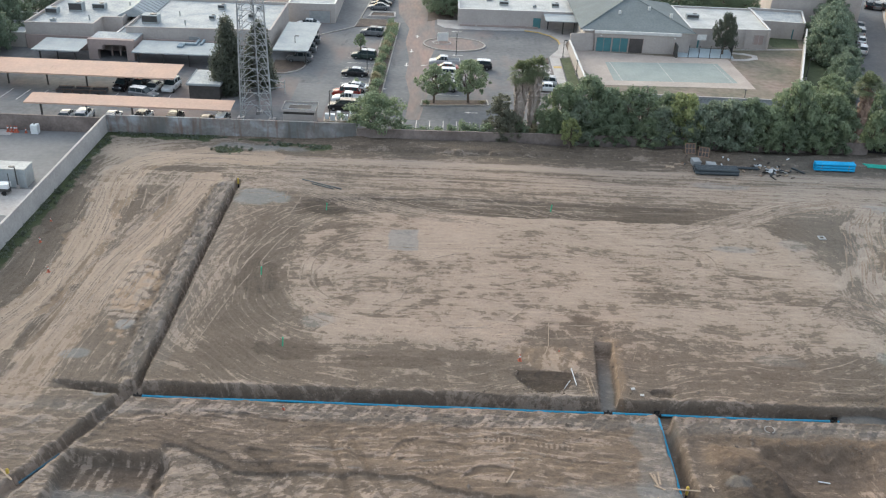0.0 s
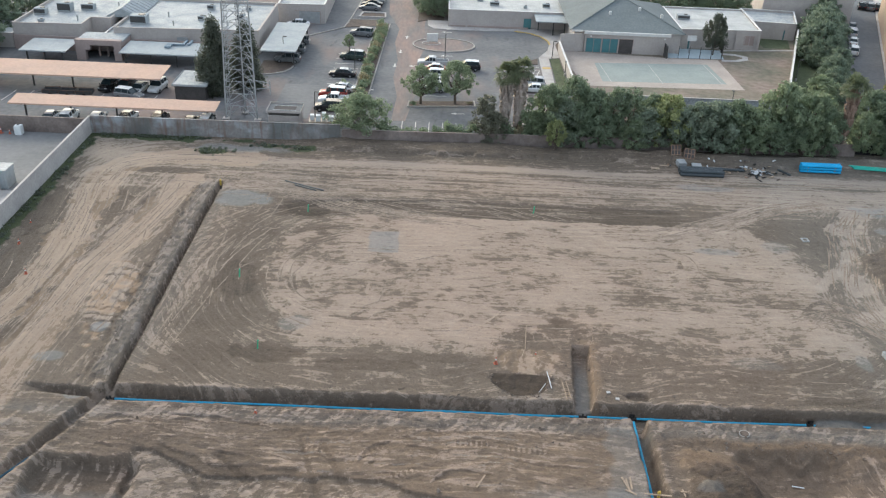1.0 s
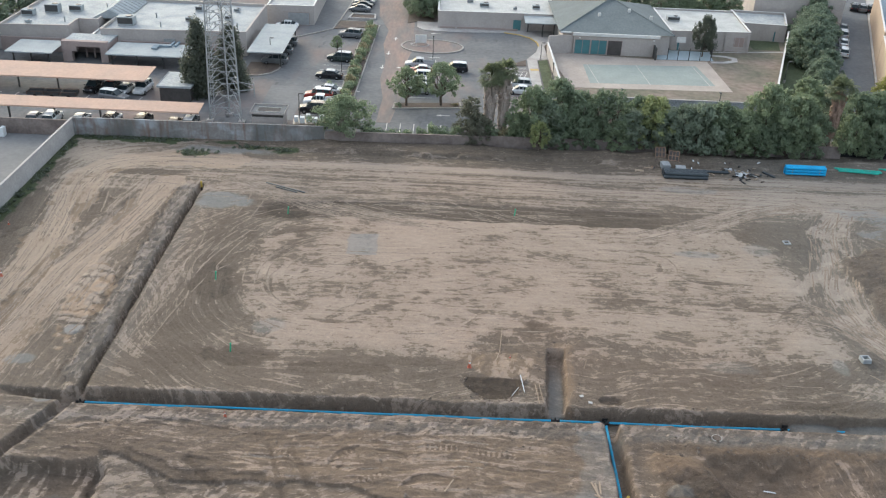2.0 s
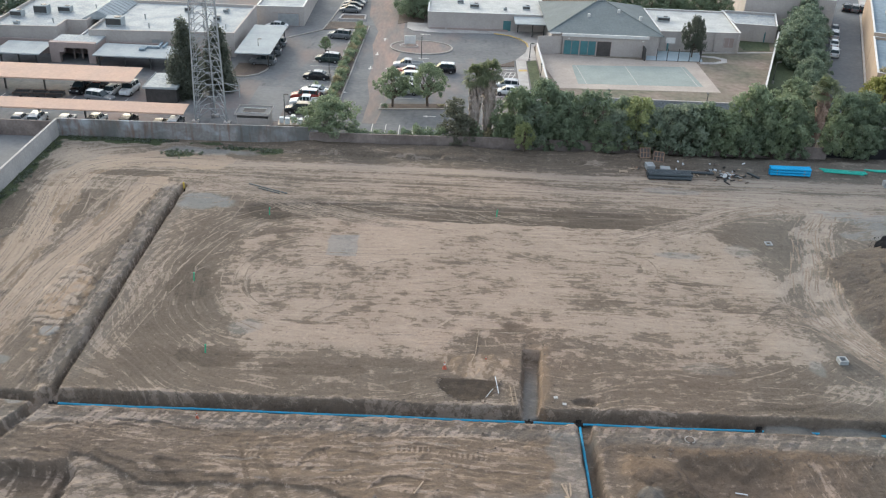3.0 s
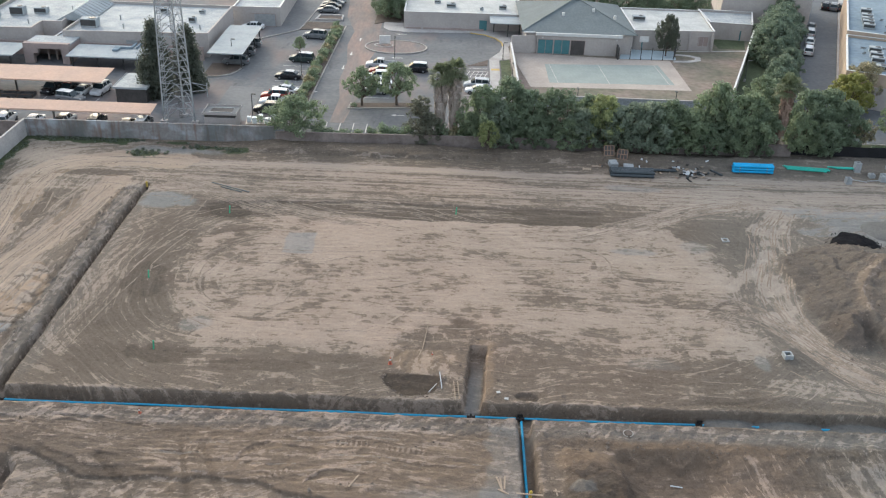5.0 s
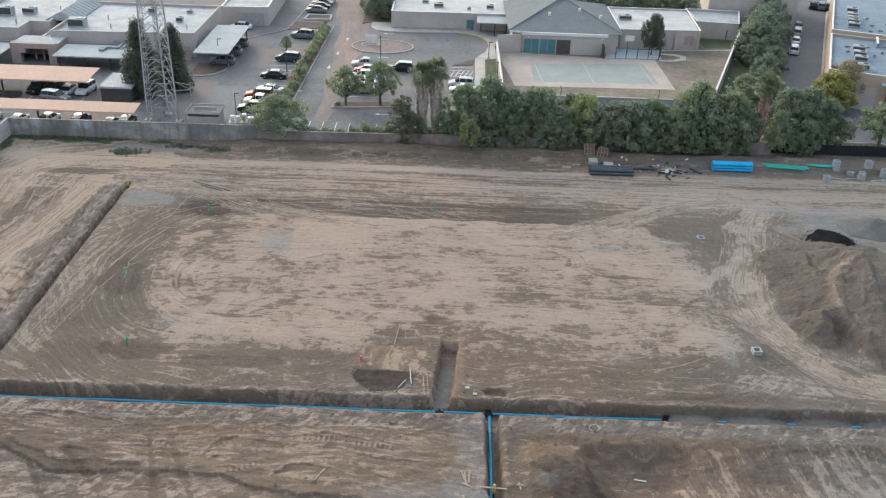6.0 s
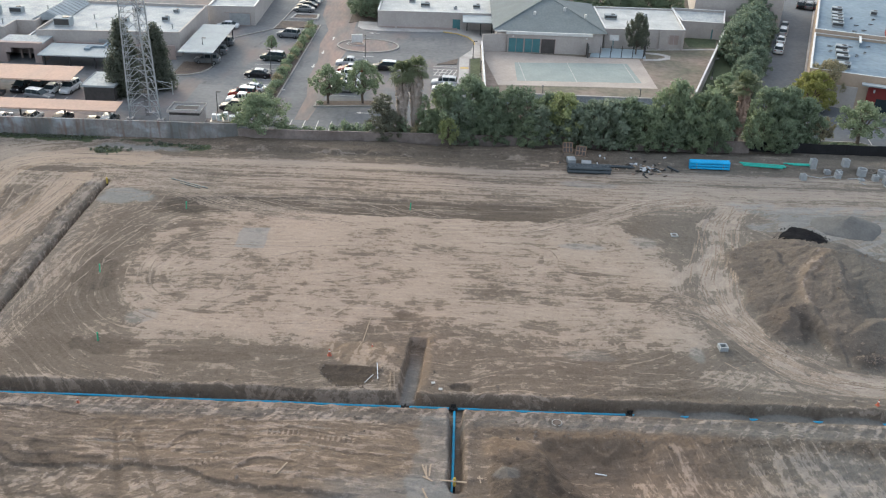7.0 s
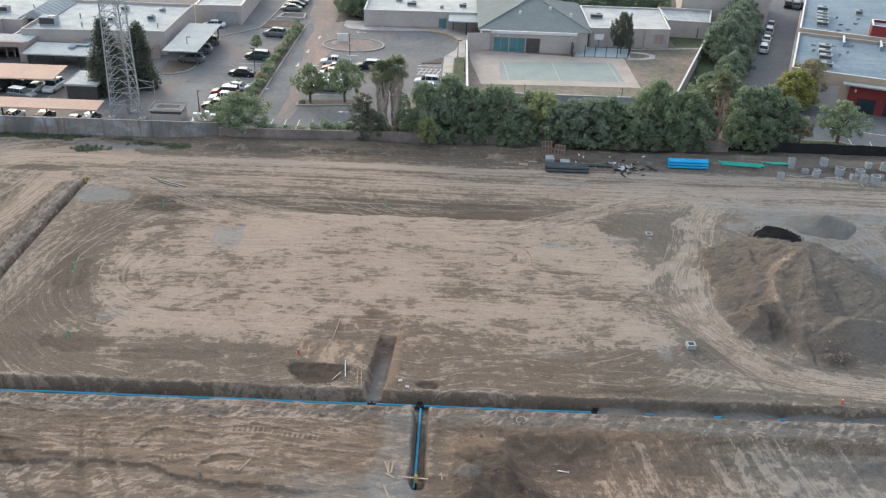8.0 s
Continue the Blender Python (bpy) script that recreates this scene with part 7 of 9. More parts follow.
def car(kind, paint, x, y, rz, label, roof=None):
    key = (kind, paint, roof)
    m = pose(x, y, 0.025, 0, 0, rz)
    names = {"sedan": "car", "suv": "car", "pickup": "pickup_truck"}
    if key in CARS:
        return tagged(copy_thing(CARS[key], m), label, "pickup truck" if kind == "pickup" else "car")
    P, R = PAINTS[paint], PAINTS[roof or paint]
    L, W, HT = {"sedan": (2.4, 0.91, 1.46), "suv": (2.38, 0.95, 1.78), "pickup": (2.85, 0.97, 1.82)}[kind]
    hood, belt = {"sedan": (0.86, 0.98), "suv": (1.05, 1.16), "pickup": (1.1, 1.2)}[kind]
    ob = thing(names[kind], m, label, "pickup truck" if kind == "pickup" else "car")
    st = [(-L, W * .80, 0.42, belt - .22), (-L + .12, W * .93, 0.28, belt - .08), (-L + .6, W, 0.24, belt), (0, W, 0.22, belt), (L - 1.15, W, 0.24, hood + .06), (L - .45, W * .96, 0.26, hood - .05), (L - .1, W * .88, 0.3, hood - .18), (L, W * .76, 0.40, hood - .32)]
    if kind == "pickup":
        body = Shape().loft(profile_rings([(-0.62, W, 0.24, belt)] + [s for s in st if s[0] >= 0], 0))
        bed = Shape().box(-L, -0.64, -W, W, 0.35, 0.72).box(-L, -0.64, -W, -W + .1, 0.72, belt).box(-L, -0.64, W - .1, W, 0.72, belt).box(-L, -L + .09, -W + .1, W - .1, 0.72, belt - .02)
        part("bed", bed, P, ob)
        cab = [(-0.6, W * .9, belt - .02, belt), (-0.5, W * .84, belt - .02, HT - .06), (0.65, W * .82, belt - .02, HT), (1.5, W * .9, belt - .02, belt)]
    else:
        body = Shape().loft(profile_rings(st, 0))
        cab = {"sedan": [(-1.75, W * .86, belt - .03, belt), (-0.95, W * .76, belt - .03, HT - .04), (0.35, W * .75, belt - .03, HT), (1.25, W * .88, belt - .03, belt - .02)],
               "suv": [(-2.2, W * .88, belt - .03, belt), (-1.95, W * .8, belt - .03, HT - .05), (0.3, W * .8, belt - .03, HT), (1.15, W * .9, belt - .03, belt)]}[kind]
    part("body", body, P, ob, smooth=False)
    part("greenhouse", Shape().loft([[(x_, -w, b), (x_, w, b), (x_, w * (1 if t - b < .1 else .9), t), (x_, -w * (1 if t - b < .1 else .9), t)] for x_, w, b, t in cab]), GLASS, ob, "dark tinted glass")
    x0, x1 = cab[1][0], cab[2][0]
    w1 = cab[2][1] * .9
    part("roof", Shape().loft([[(x_, -w1, zt - .01), (x_, w1, zt - .01), (x_, w1 * .9, zt + .05), (x_, -w1 * .9, zt + .05)] for x_, zt in ((x0 - .08, HT - .06), ((x0 + x1) / 2, HT + .015), (x1 + .12, HT - .02))]), R, ob)
    for s in (-1, 1):
        for xa in ((x0 + x1) / 2, x0 + .02, x1):
            part("pillar", Shape().beam((xa, s * W * .9, belt - .02), (xa, s * w1, HT - .02), 0.07), P, ob)
    for wx in (-L + 0.95, L - 0.95):
        for s in (-1, 1):
            ty = part("wheel", Shape().tube((wx, s * (W - .2), .33), (wx, s * (W + .015), .33), .34, .34, 14), TYRE, ob)
            part("rim", Shape().tube((wx, s * (W - .02), .33), (wx, s * (W + .025), .33), .2, .18, 10), RIM, ty)
    for s in (-1, 1):
        part("headlight", Shape().box(L - .2, L - .05, s * W * .62 - .16, s * W * .62 + .16, hood - .3, hood - .16), LAMP_CLEAR, ob)
        part("tail_light", Shape().box(-L - .012, -L + .14, s * W * .66 - .13, s * W * .66 + .13, belt - .36, belt - .2), LAMP_RED, ob)
        part("mirror", Shape().box(1.0, 1.14, s * (W + .08) - .08, s * (W + .08) + .08, belt - .02, belt + .13), P, ob)
    CARS[key] = ob
    return ob


# the tan roof paints in the evening sun's glint
car("suv", "black", -15.3, 137.9, 180, "dark sport utility car, orange evening glint painted as a tan roof", "tan")
car("pickup", "white", -14.6, 141.2, 180, "white pickup truck in the stall row")
car("suv", "red", -15.4, 144.4, 180, "dark red and white sport utility car", "white")
car("sedan", "white", -14.3, 147.4, 172, "white saloon car in the stall row")
car("sedan", "black", -15.0, 155.4, 176, "dark saloon car in the stall row", "silver")
car("suv", "green", -14.2, 165.7, 174, "dark green sport utility car in the stall row", "silver")
car("suv", "grey", -13.9, 181.8, 172, "blue-grey sport utility car beside the planting bed")
for k, p in enumerate(("grey", "black", "grey", "silver")):
    car("sedan", p, -14.0 + 0.25 * k, 203.0 + 3.2 * k, 178, f"{p} saloon car along the drive")
car("pickup", "silver", 0.8, 163.6, 180, "silver pickup truck facing the round island")
car("sedan", "red", 1.1, 160.4, 180, "red saloon car beside a silver pickup", "white")
car("suv", "white", 0.8, 156.4, 180, "white sport utility car behind the island trees")
car("sedan", "white", 1.2, 153.0, 180, "white saloon car behind the island trees")
car("suv", "silver", 1.0, 149.4, 180, "silver sport utility car behind the island trees")
car("suv", "black", 7.2, 162.2, 180, "black sport utility car with a white roof", "white")
car("suv", "silver", 18.4, 154.2, 176, "silver sport utility car beside the palms")
car("sedan", "white", 18.6, 151.3, 176, "white saloon car beside the palms")
for x, y, k, p, r in ((-55.9, 128.6, "sedan", "silver", None), (-53.3, 128.9, "suv", "white", None), (-49.1, 128.9, "sedan", "white", None), (-44.5, 129.2, "suv", "white", "black"), (-39.8, 129.4, "suv", "black", "tan"), (-35.0, 128.8, "sedan", "tan", None), (-32.7, 129.4, "suv", "black", "white")):
    car(k, p, x, y, 90 + rng.uniform(-3, 3), f"{p} {'saloon' if k == 'sedan' else 'sport utility'} car nosed in under the carport", r)
for x, y, k, p, r in ((-52.2, 143.6, "suv", "black", None), (-49.4, 143.6, "suv", "black", "red"), (-47.0, 143.0, "sedan", "white", None), (-44.3, 144.0, "suv", "white", None)):
    car(k, p, x, y, -100 + rng.uniform(-3, 3), f"{p} {'saloon' if k == 'sedan' else 'sport utility'} car parked beside the wide carport", r)
car("suv", "grey", -47.6, 139.4, -15, "grey sport utility car with a white roof in the car park", "white")
car("sedan", "white", -27.6, 186.8, 180, "white saloon car outside the workshop")
for y in (162.4, 168.4, 174.2):
    car("suv", "grey", -25.8, y, 180, "grey car in the shade of the side canopy")
for k, (v, p) in enumerate(((21.4, "white"), (29.3, "white"), (36.6, "silver"), (43.0, "grey"))):
    px, py = slant(0.5, v)
    car("sedan" if k % 2 else "suv", p, px, py, 90 - 20.6, f"{p} car parked along the side street")
for k, p in enumerate(("black", "grey", "black")):
    px, py = slant(3.0 + 1.9 * k, 66)
    car("suv", p, px, py, 90 - 20.6, f"{p} car at the street's far end")
car("suv", "silver", 83.4, 149.6, 70, "pale blue-grey car beside the golden tree")

RUSTY = material("rusty_steel", (0.15, 0.085, 0.055), (0.08, 0.055, 0.045), 2, 0.8)
for k, x in enumerate((-60.2, -57.5, -54.8)):
    tr = thing("utility_trailer", pose(x, 139.8, 0.02, 0, 0, 4), "dark flatbed trailer with a rusty side rail", "trailer", "trailers in the car park")
    part("deck", Shape().box(-1.25, 1.25, -0.85, 0.85, 0.5, 0.62), STEEL_DARK, tr)
    for s in (-0.85, 0.85):
        part("rail", Shape().beam((-1.25, s, 1.05), (1.25, s, 1.05), 0.07).beam((-1.2, s, .62), (-1.2, s, 1.05), .06).beam((1.2, s, .62), (1.2, s, 1.05), .06).beam((0, s, .62), (0, s, 1.05), .06), RUSTY, tr)
        part("wheel", Shape().tube((0, s * .82, .3), (0, s * 1.02, .3), .3, .3, 12), TYRE, tr)
    part("tow_bar", Shape().beam((-1.25, 0, .5), (-2.1, 0, .45), .1), STEEL_DARK, tr)
    part("side_board", Shape().box(-1.22, 1.22, -0.80, -0.74, .625, 1.0).box(-1.22, 1.22, 0.74, 0.80, .625, 1.0).box(-1.22, -1.16, -.73, .73, .625, 1.0).box(1.16, 1.22, -.73, .73, .625, 1.0), STEEL_DARK, tr)
bx = thing("service_truck_bed", pose(-15.2, 131.6, 0.02, 0, 0, 6), "flatbed carrying white boxes beside the wall", "trailer")
part("deck", Shape().box(-2.4, 2.6, -1.0, 1.0, 0.55, 0.75), PAINTS["tan"], bx)
for x, y, w, d, h in ((-1.0, -.3, .7, .8, .9), (-0.1, .2, .6, .8, 1.1), (0.9, -.2, .9, .9, .7), (1.9, .3, .7, .7, 1.0), (-1.9, .2, .6, .7, .8)):
    part("box", Shape().box(x - w / 2, x + w / 2, y - d / 2, y + d / 2, .753, .753 + h), BOX_WHITE, bx)
for x in (-1.6, 1.6):
    for s in (-0.95, 0.95):
        part("wheel", Shape().tube((x, s * .85, .33), (x, s * 1.05, .33), .33, .33, 12), TYRE, bx)

# ---- lattice tower, poles and roof plant ----
tower = thing("lattice_tower", pose(-28.0, 132.8, 0, 0, 0, 0), "tall galvanised three-legged lattice radio tower", "tower")
TH = 44.0


def tleg(k, z):
    r = 2.6 * (1 - z / TH * 0.50)
    a = radians((200, -22, 92)[k])
    return Vector((r * math.cos(a), r * math.sin(a) * 0.85, z))


for k in range(3):
    part("leg", Shape().tube(tleg(k, 0), tleg(k, TH), 0.13, 0.08, 6), STEEL, tower)
    part("footing", Shape().box(tleg(k, 0).x - .5, tleg(k, 0).x + .5, tleg(k, 0).y - .5, tleg(k, 0).y + .5, -0.2, 0.3), CONCRETE, tower)
levels, z = [0.3], 0.3
while z < TH - 1:
    z += 2.0 - 1.0 * z / TH
    levels.append(z)
for a, b in ((0, 1), (1, 2), (2, 0)):
    for z0, z1 in zip(levels, levels[1:]):
        mid = (tleg(a, z1) + tleg(b, z1)) / 2
        for p, q, w in ((tleg(a, z0), mid, .07), (tleg(b, z0), mid, .07), (tleg(a, z1), tleg(b, z1), .06), (tleg(a, (z0 + z1) / 2), (tleg(a, z0) + mid) / 2, .06), (tleg(b, (z0 + z1) / 2), (tleg(b, z0) + mid) / 2, .06)):
            part("brace", Shape().beam(p, q, w), STEEL, tower)
ld = Shape()
p0, p1 = tleg(0, 0.5) + Vector((.28, .1, 0)), tleg(0, TH) + Vector((.28, .1, 0))
q0, q1 = p0 + Vector((.4, 0, 0)), p1 + Vector((.4, 0, 0))
ld.beam(p0, p1, 0.05).beam(q0, q1, 0.05)
for k in range(110):
    t = k / 110
    ld.beam(p0.lerp(p1, t), q0.lerp(q1, t), 0.03)
part("ladder", ld, STEEL, tower)
cb = Shape()
for dx in (-0.25, -0.1, 0.05, 0.2):
    cb.tube((dx, 0.4, 0.2), (dx * .6, 0.2, TH - 1), 0.022, 0.022, 5)
part("cable_run", cb, STEEL_DARK, tower)
part("bridge_arm", Shape().beam((2.2, 0, 6.2), (4.3, .6, 5.6), .09).beam((2.2, 0, 4.8), (4.3, .6, 4.9), .09).beam((4.3, .6, 3.8), (4.3, .6, 6.0), .1).beam((2.2, 0, 6.2), (4.3, .6, 4.9), .06), STEEL, tower)


def lamp_post(x, y, h, rz, label, arm=1.0):
    ob = thing("street_lamp", pose(x, y, 0, 0, 0, rz), label, "lamp post", "lamp posts")
    part("base", Shape().tube((0, 0, 0), (0, 0, 0.55), 0.22, 0.2, 10), CONCRETE, ob)
    part("pole", Shape().tube((0, 0, 0.55), (0, 0, h), 0.085, 0.06, 8), STEEL_DARK, ob)
    part("lamp_head", Shape().box(0.0, arm, -0.14, 0.14, h - 0.02, h + 0.1), STEEL_DARK, ob)


for x, y, h, rz in ((-16.9, 133.3, 4.6, 0), (-26.7, 163.4, 4.4, 0), (68.4, 164.0, 4.0, 0), (3.0, 168.4, 4.6, 90), (-13.0, 157.2, 4.6, 180), (23.7, 171.6, 3.4, 0), (-53.0, 104.1, 3.0, 180), (51.8, 147.2, 2.9, 90), (35.2, 147.2, 2.8, 90), (25.0, 161, 2.6, 90)):
    lamp_post(x, y, h, rz, "slim dark lamp post with a flat head", 0.7)


def roof_unit(x, y, z, w, d, h, label="boxy pale rooftop air conditioner", rz=0):
    ob = thing("rooftop_air_conditioner", pose(x, y, z, 0, 0, rz), label, "air conditioner", "rooftop plant")
    part("curb", Shape().box(-w / 2 + .06, w / 2 - .06, -d / 2 + .06, d / 2 - .06, -.03, .2), STEEL, ob)
    part("casing", Shape().box(-w / 2, w / 2, -d / 2, d / 2, .2, h), METAL_PALE, ob)
    part("grille", Shape().box(-w / 2 + .1, w / 2 - .1, -d / 2 - .025, -d / 2 - .002, .35, h - .15), STEEL_DARK, ob)
    part("fan", Shape().tube((w * .18, 0, h + .002), (w * .18, 0, h + .1), min(w, d) * .3, min(w, d) * .3, 12), STEEL_DARK, ob)
    return ob


for x, y, z, w, d, h in ((-54.6, 169.6, 4.05, 3.0, 2.2, 1.6), (-44.0, 173.4, 4.05, 1.1, 1.1, .9), (-36.8, 175.4, 4.05, 1.3, 1.1, 1.0), (-44.0, 181.6, 4.05, 1.4, 1.2, 1.0), (-36.6, 182.2, 4.05, 1.1, 1.0, .7),
                         (-74.2, 172.6, 4.15, 2.2, 1.6, 1.2), (-70.6, 175.4, 4.15, 2.6, 1.8, 1.7), (-66.8, 177.2, 4.15, 2.4, 1.6, 1.2), (-72.2, 167.4, 4.15, 1.0, .8, .5),
                         (13.4, 198.3, 3.35, 2.0, 1.5, .9), (20.0, 196.6, 3.35, .8, .7, .6), (24.6, 198.2, 3.35, 1.6, 1.2, .9), (10.4, 201.6, 3.35, 1.4, 1.2, .7),
                         (53.0, 192.0, 3.7, 2.6, 1.5, 1.0), (61.0, 195.0, 3.7, .7, .7, .5)):
    roof_unit(x, y, z, w, d, h)
for x, y, z in ((-50.6, 174.8, 4.05), (-48.0, 168.6, 4.05), (-34, 170, 4.05), (-38.2, 170.2, 4.05), (-61.8, 180, 4.15), (-66, 169, 4.15)):
    vp = thing("roof_vent", pose(x, y, z), "small metal roof vent pipe", "vent", "roof vents")
    part("pipe", Shape().tube((0, 0, -.02), (0, 0, .8), .12, .12, 8), STEEL, vp)
    part("cowl", Shape().tube((0, 0, .8), (0, 0, 1.0), .2, .12, 8), STEEL, vp)
for k, (u, v) in enumerate(((12.0, -5.5), (11.8, -0.4), (11.6, 3.0), (11.5, 6.8), (10.6, 22.2), (10.5, 25.4), (10.4, 28.0), (10.4, 31.0), (10.3, 36), (17.6, 36.4))):
    px, py = slant(u, v)
    roof_unit(px, py, 5.75 if v < 16 else 6.45, 2.2 if k < 9 else 1.3, 1.5, 1.0, "white rooftop air conditioner on the shop roof", -20.6)
for u, v in ((13.6, 19.4), (15.4, 21.0), (14.0, 24.6), (16.8, 27.0), (13.2, 30.4), (17.4, 31.6), (13.0, 9.4), (15.6, 6.2), (14.2, 3.4), (9.6, 4.4), (9.4, 8.2), (16.2, 11.0)):
    px, py = slant(u, v)
    bx = thing("roof_pipe_support", pose(px, py, 5.75 if v < 16 else 6.45, 0, 0, rng.uniform(-40, 40)), "small dark pipe bend and block on the shop roof", "vent", "roof clutter")
    part("block", Shape().box(-.35, .35, -.12, .12, -.02, .16), STEEL, bx)
    part("pipe", Shape().tube((-.3, 0, .22), (.5, 0, .22), .07, .07, 6).tube((.5, 0, .22), (.55, .5, .2), .07, .06, 6), STEEL_DARK, bx)
duct = thing("roof_duct", pose(-41.5, 160.8, 2.72), "bent blue-grey duct running over the canopy roof", "duct")
part("duct_run", Shape().box(-4.6, -2.4, -.4, -.1, 0, .3).box(-2.9, -2.5, -.1, 2.6, 0, .3).box(-2.0, -1.6, -.1, 2.6, 0, .3).box(-5.6, -4.6, -2.0, -.1, 0, .3), ROOF_BLUE, duct)

# red shop front, canopy and signs-free wall lamps, in street directions
front = thing("storefront", pose(*slant(16.4, -10.1), 0, 0, 0, -20.6), "dark red recessed storefront with pale canopy", "storefront")
part("red_panel", Shape().box(0, 12, -0.35, -0.01, -0.1, 5.0), RED, front)
part("window", Shape().box(1.6, 4.6, -0.42, -0.36, 0.1, 2.6), GLASS, front)
part("window", Shape().box(6.0, 10.6, -0.42, -0.36, 0.1, 2.6), GLASS, front)
part("canopy", Shape().box(-1.2, 12.6, -1.8, -0.36, 4.9, 5.15), METAL_PALE, front)
for x in (1.0, 6.2, 11.2):
    part("wall_lamp", Shape().box(x - .14, x + .14, -0.6, -0.36, 3.6, 4.1), TRIM_WHITE, front)
pil = thing("shop_corner_panel", pose(*slant(8.6, -10.1), 0, 0, 0, -20.6), "pale grey stucco panel on the shop's corner", "panel")
part("panel", Shape().box(0.2, 6.2, -.2, -.01, -.1, 4.0), STUCCO, pil)
blk = shop_block("shop_turret", 19.4, 27.0, 16.6, 22.0, 9.0, RED, ROOF_BLUE, "dark red raised block on the shop roof")
for u in (14.8, 21.4):
    pb = thing("roof_screen", pose(*slant(u, 10.6), 5.6, 0, 0, -20.6), "low blue-grey roof divider with a white cap on the shop", "parapet", "roof dividers")
    part("screen", Shape().box(-.14, .14, 0, 5.0, 0, 1.0), ROOF_BLUE, pb)
    part("cap", Shape().box(-.2, .2, -.05, 5.0, 1.0, 1.12), TRIM_WHITE, pb)
lotb = thing("shop_lot_markings", pose(0, 0, 0), "faded white stall lines and kerbs on the shop lot", "road marking", kind="structure")
ribbon([(84.4, 140.2), (100, 135.6)], 0.16, 0.0, 0.022, LINE, "stall_line", lotb)
ribbon([(84.5, 152.2), (90.0, 149.9), (104, 144.6)], 0.3, 0.0, 0.17, CONCRETE, "kerb", lotb)
for k in range(5):
    ribbon([(86 + 3 * k, 131.5), (86.6 + 3 * k, 135.5 - k)], 0.12, 0.0, 0.022, LINE, "stall_line", lotb)
ribbon([(74.0, 133.8), (84.4, 133.8), (88.8, 130.8)], 0.2, 0.0, 0.16, CONCRETE, "kerb", lotb)

# ---- small things of the lots ----
sgn = thing("monument_sign", pose(0.4, 178.6, 0.1, 0, 0, 8), "white blank-faced monument sign on the oval island", "sign")
part("panel", Shape().box(-1.1, 1.1, -.15, .15, .35, 1.9), TRIM_WHITE, sgn)
part("post", Shape().box(-.95, -.75, -.1, .1, -.1, .35), CONCRETE, sgn)
part("post", Shape().box(.75, .95, -.1, .1, -.1, .35), CONCRETE, sgn)
hoop = thing("basketball_hoop", pose(51.9, 178.4, 0.1), "basketball hoop with white backboard on a grey pole", "basketball hoop")
part("pole", Shape().tube((0, .9, 0), (0, .9, 2.6), .09, .08, 8).tube((0, .9, 2.6), (0, .1, 3.0), .07, .06, 8), STEEL, hoop)
part("backboard", Shape().box(-.9, .9, -.03, .03, 2.7, 3.8), TRIM_WHITE, hoop)
part("ring", Shape().loft([[(.23 * math.cos(a) * k, -.35 + .23 * math.sin(a) * k, 2.95) for a in np.linspace(0, 6.283, 13)[:-1]] for k in (1, .88)], False), RUSTY, hoop)
fen = thing("court_fence", pose(0, 0, 0), "black metal fence round the basketball pad", "fence", kind="structure")
fp = [(46.6, 176.4), (48.9, 175.3), (51.0, 175.4), (53.2, 175.5), (55.4, 175.6), (57.6, 175.9), (58.4, 178.2), (58.9, 180.4), (59.2, 182.4)]
for a in fp:
    part("post", Shape().beam((a[0], a[1], 0), (a[0], a[1], 2.5), .1), STEEL_DARK, fen)
for p, q in zip(fp[5:], fp[6:]):
    for k in range(9):
        t = k / 9
        part("bar", Shape().beam((p[0] + (q[0] - p[0]) * t, p[1] + (q[1] - p[1]) * t, .1), (p[0] + (q[0] - p[0]) * t, p[1] + (q[1] - p[1]) * t, 2.4), .05), STEEL_DARK, fen)
part("side_gate", Shape().box(46.35, 46.55, 174.6, 177.0, .1, 2.5), STEEL_DARK, fen)
flat = thing("pump_house", pose(-40.6, 139.6, 0), "small dark shed with a pale flat roof edge", "shed")
part("wall", Shape().box(.3, 5.2, .25, .5, 0, 2.45).box(.3, .55, .5, 7.2, 0, 2.45).box(4.95, 5.2, .5, 7.2, 0, 2.45).box(.55, 4.95, 6.95, 7.2, 0, 2.45), DARK, flat)
part("roof", Shape().box(0, 5.4, 0, 7.5, 2.454, 2.6), ROOF_PALE, flat)
part("roof_edge", Shape().box(-.05, 5.45, -.08, -.005, 2.4, 2.72).box(-.08, -.005, 0, 7.5, 2.4, 2.72).box(5.405, 5.48, 0, 7.5, 2.4, 2.72), METAL_PALE, flat)
shd = thing("equipment_shed", pose(-23.7, 129.5, 0), "cream block shed with a pale flat roof", "shed")
part("wall", Shape().box(.2, 4.9, .2, .4, 0, 1.9).box(.2, .4, .4, 3.6, 0, 1.9).box(4.7, 4.9, .4, 3.6, 0, 1.9).box(.4, 4.7, 3.4, 3.6, 0, 1.9), STUCCO, shd)
part("louvre_band", Shape().box(.25, 4.85, .25, 3.55, 1.904, 2.42), DARK, shd)
part("roof", Shape().box(0, 5.1, 0, 3.8, 2.424, 2.46), YARD, shd)
# no real well: a thin slab painted dark as its shade
part("roof_well", Shape().box(.9, 4.2, 1.0, 2.8, 2.464, 2.50), DARK, shd, "dark slab painted as the shade of a roof well")
for y_ in (.86, 2.804):
    part("well_curb", Shape().box(.8, 4.3, y_, y_ + .136, 2.464, 2.56), STEEL, shd)
part("roof_edge", Shape().box(-.06, 5.16, -.06, -.004, 2.4, 2.72).box(-.06, 5.16, 3.804, 3.86, 2.4, 2.72).box(-.06, -.004, 0, 3.8, 2.4, 2.72).box(5.104, 5.16, 0, 3.8, 2.4, 2.72), STUCCO, shd)
